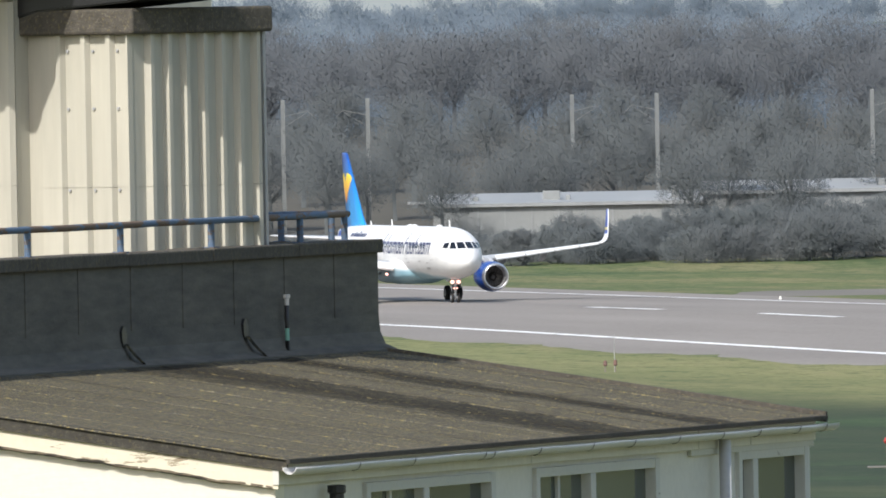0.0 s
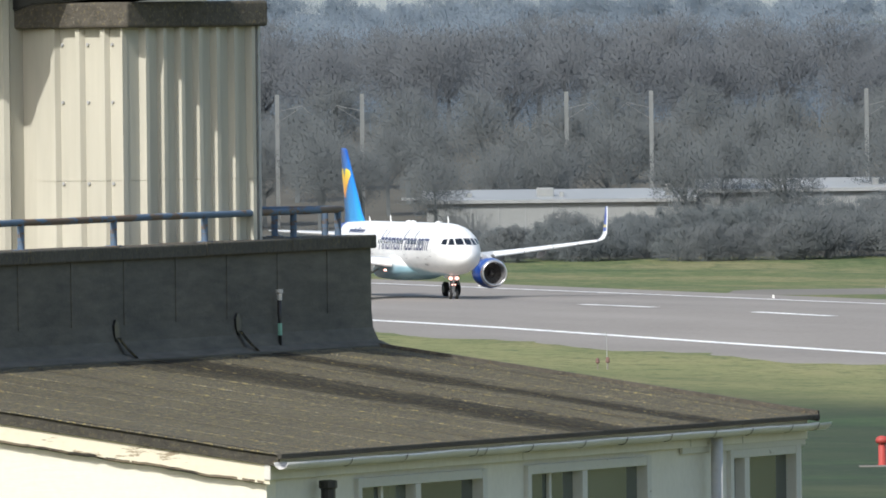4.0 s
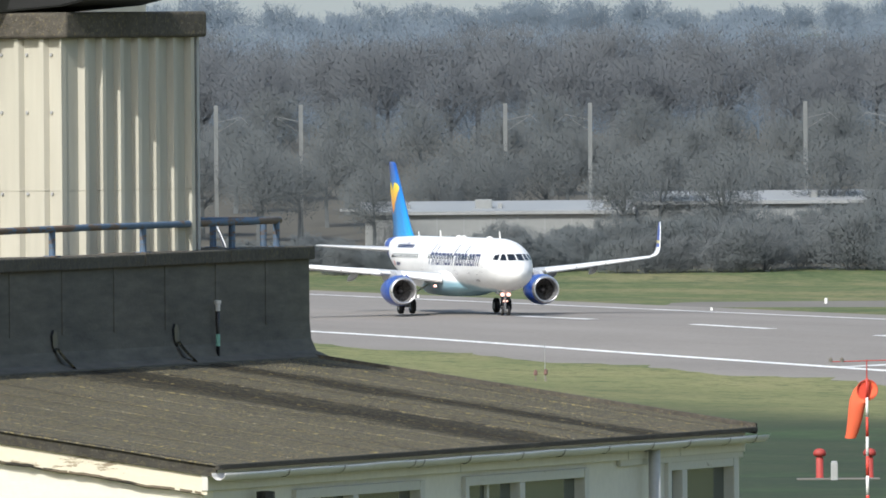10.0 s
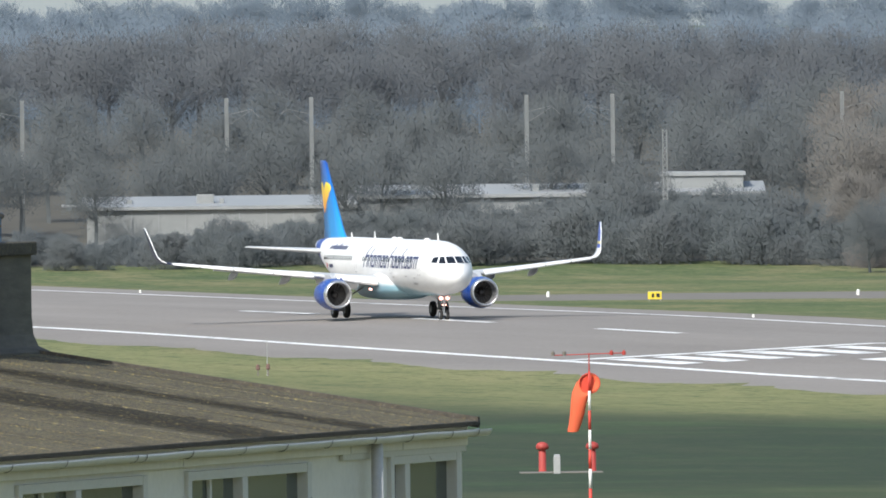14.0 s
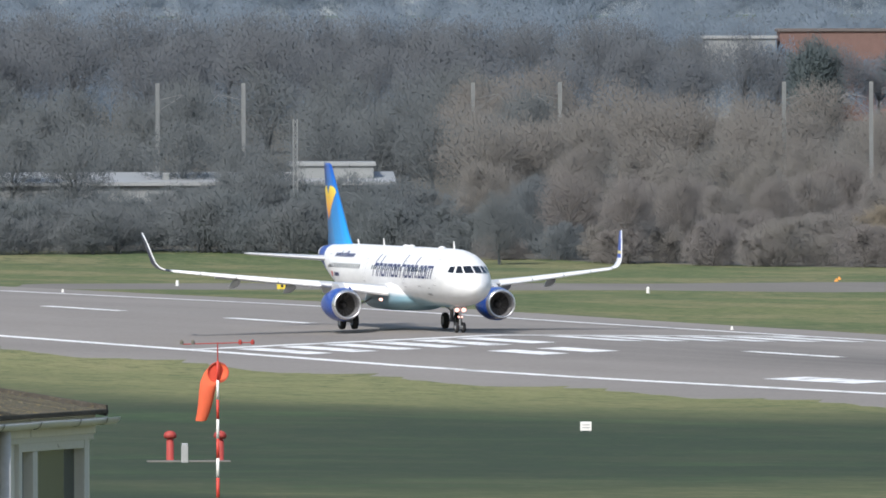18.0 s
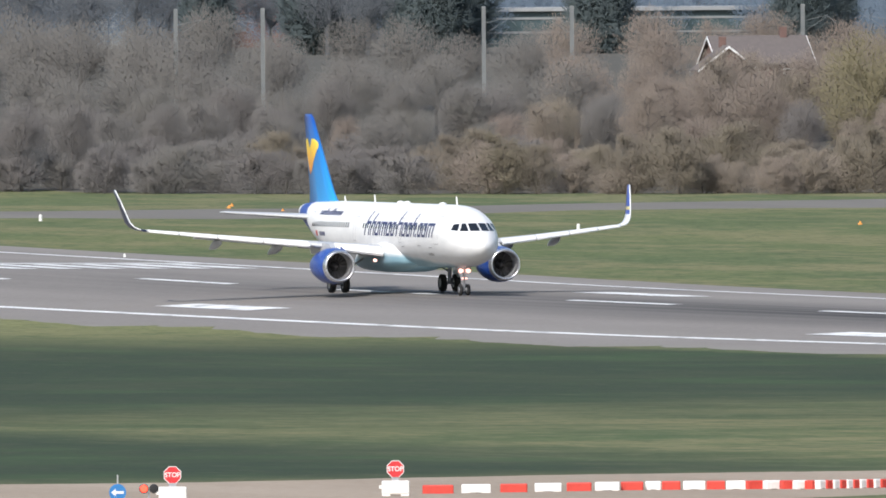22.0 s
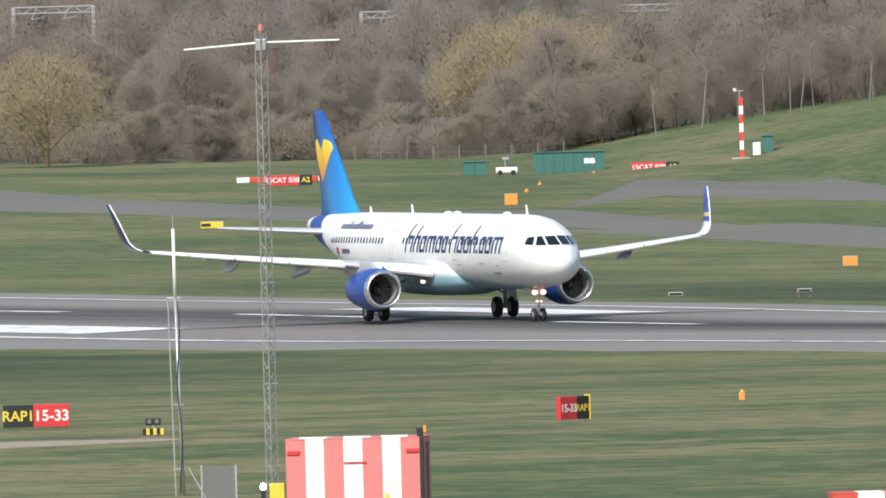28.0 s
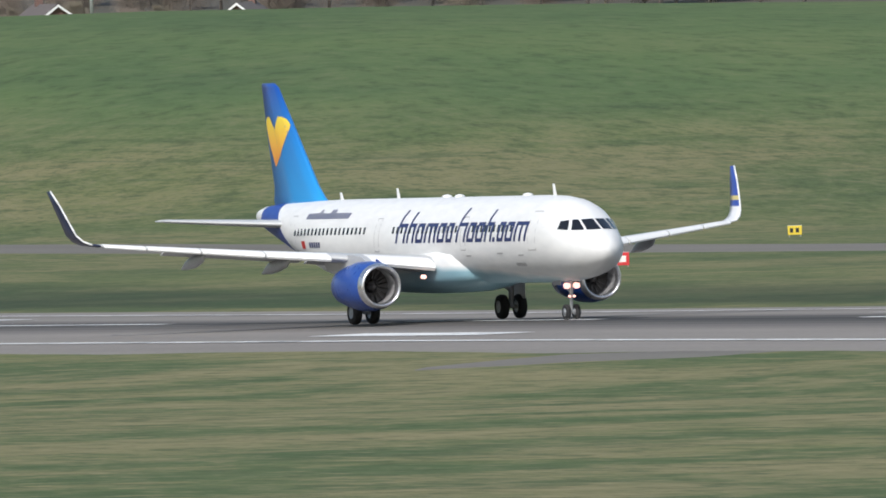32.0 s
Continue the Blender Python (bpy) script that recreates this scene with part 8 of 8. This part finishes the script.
part("vent_box", boxed(2.02, 2.32, -0.12, 0.0, 2.55, 2.90, 0.02), M_STEEL, van, "grey vent box")
for x in (-2.6, 3.35):
    part("panel_joint", boxed(x - 0.02, x + 0.02, -0.014, -0.006, 0, 3.1), M_STEEL, van)
for x in (-3.36, 6.0):
    part("corner_trim", boxed(x - 0.03, x + 0.03, -0.035, -0.006, 0, 3.18), M_CABRED if x > 0 else M_OFFWHITE, van)
part("gutter_strip", boxed(-4.97, 6.03, -0.05, -0.006, 3.08, 3.13), M_OFFWHITE, van)
part("roof_lamp", lathe(bmesh.new(), [(3.2, 0.05), (3.32, 0.05), (3.36, 0.02)], 8, "Z", (5.95, 0.1, 0), caps=True), M_OFFWHITE, van)
for x, z0, z1 in ((-3.25, 1.9, 2.9), (-3.05, 0.6, 3.4), (-2.98, 2.2, 3.6)):
    part("cable", tube(bmesh.new(), (x, -0.10, z0), (x + 0.04, -0.10, z1), 0.022, 0.022, 6), M_STEEL, van)
part("cable_run", boxed(-3.4, 5.9, -0.03, -0.008, 2.98, 3.01), M_STEEL, van)
# the cabin's red is dulled here: shade put into the paint colour
part("porch", boxed(-5.80, -4.99, 0.6, 3.0, 0, 3.02, 0.02), plain("dull_red_paint", (0.36, 0.10, 0.11), 0.7, 0.0, 0.12, 1.0), van, "end porch, its red dulled to look shaded")
# a flat black panel stands for the shaded doorway
part("porch_door", boxed(-5.66, -5.42, 0.585, 0.596, 0.9, 2.5), M_SIGNBLACK, van, "dark open doorway")
part("door_leaf", boxed(-5.24, -5.02, 0.54, 0.59, 0.9, 2.85), M_OFFWHITE, van, "pale door folded back")
part("roof_edge", boxed(-5.86, -4.97, 0.5, 3.05, 3.025, 3.13), M_STEEL, van)
for k, (x, y, z0, z1, fat) in enumerate(((-5.71, 1.2, 3.1, 3.95, 0.06), (-5.40, 0.5, 2.2, 3.9, 0.07), (-5.79, 1.2, 3.95, 5.85, 0.03), (-5.34, 0.5, 3.9, 5.55, 0.03), (-4.78, -0.1, 2.6, 3.7, 0.055), (-4.80, -0.1, 3.7, 5.45, 0.025), (-4.45, 1.5, 3.2, 4.05, 0.05), (-3.25, -0.1, 1.6, 4.2, 0.05), (-3.25, -0.1, 4.2, 5.65, 0.03), (-1.82, -0.1, 2.65, 3.85, 0.06), (-1.82, -0.1, 3.85, 5.6, 0.025), (-5.33, 1.2, 5.85, 7.55, 0.03))):
    bm = bmesh.new()
    tube(bm, (x, y, z0), (x, y, z1), fat, fat * 0.8, 8)
    part("aerial", bm, M_OFFWHITE if fat > 0.04 else M_GALV, van, "white rod aerial" if fat > 0.04 else "thin grey rod aerial")
for a, b, r in (((-5.83, 1.2, 5.85), (-5.28, 1.2, 5.85), 0.025), ((-6.08, 1.2, 3.9), (-4.03, 1.2, 3.9), 0.02), ((-5.45, 0.45, 2.55), (-3.0, -0.12, 2.75), 0.02), ((-3.4, -0.1, 4.05), (-3.05, -0.1, 4.2), 0.03)):
    bm = bmesh.new()
    tube(bm, a, b, r, r, 6)
    part("cross_tube", bm, M_GALV, van)
low = striped_cabin("store_cabin", facing(103.8, 924.2, 4), 5.15, 2.4, 2.35, (0.16, 0.17, 0.12, 0.22, 0.33), "low red and white striped store cabin", "cabin", M_STORERED)
part("corner_post", boxed(2.55, 2.68, -0.04, 0.1, 0, 2.4, 0.01), M_OFFWHITE, low)
part("hatch", boxed(0.75, 1.55, -0.5, -0.01, 1.2, 1.95, 0.03), M_OFFWHITE, low, "white hooded hatch")
part("hatch_hood", boxed(0.70, 1.62, -0.6, 0.0, 1.95, 2.05, 0.01), M_STEEL, low)
# mast beside it
mast2 = thing("aerial_mast", facing(108.75, 938.2), "lattice aerial mast with a red lamp on a white tube", "mast")
part("lattice", lattice3(10.1, 0.20, 32, 0.014), M_TOWER, mast2)
bm = bmesh.new()
tube(bm, (-0.1, 0, 10.1), (-0.12, 0, 12.5), 0.075, 0.07, 10)
part("aerial_tube", bm, M_OFFWHITE, mast2, "white tube aerial", True)
part("lamp", lathe(bmesh.new(), [(12.5, 0.075), (12.75, 0.08), (12.82, 0.03)], 10, "Z", (-0.12, 0, 0), caps=True), M_SIGNRED, mast2, "red lamp")
part("platform", boxed(-0.3, 0.3, -0.2, 0.2, 10.02, 10.1, 0.01), M_STEEL, mast2)


motions()
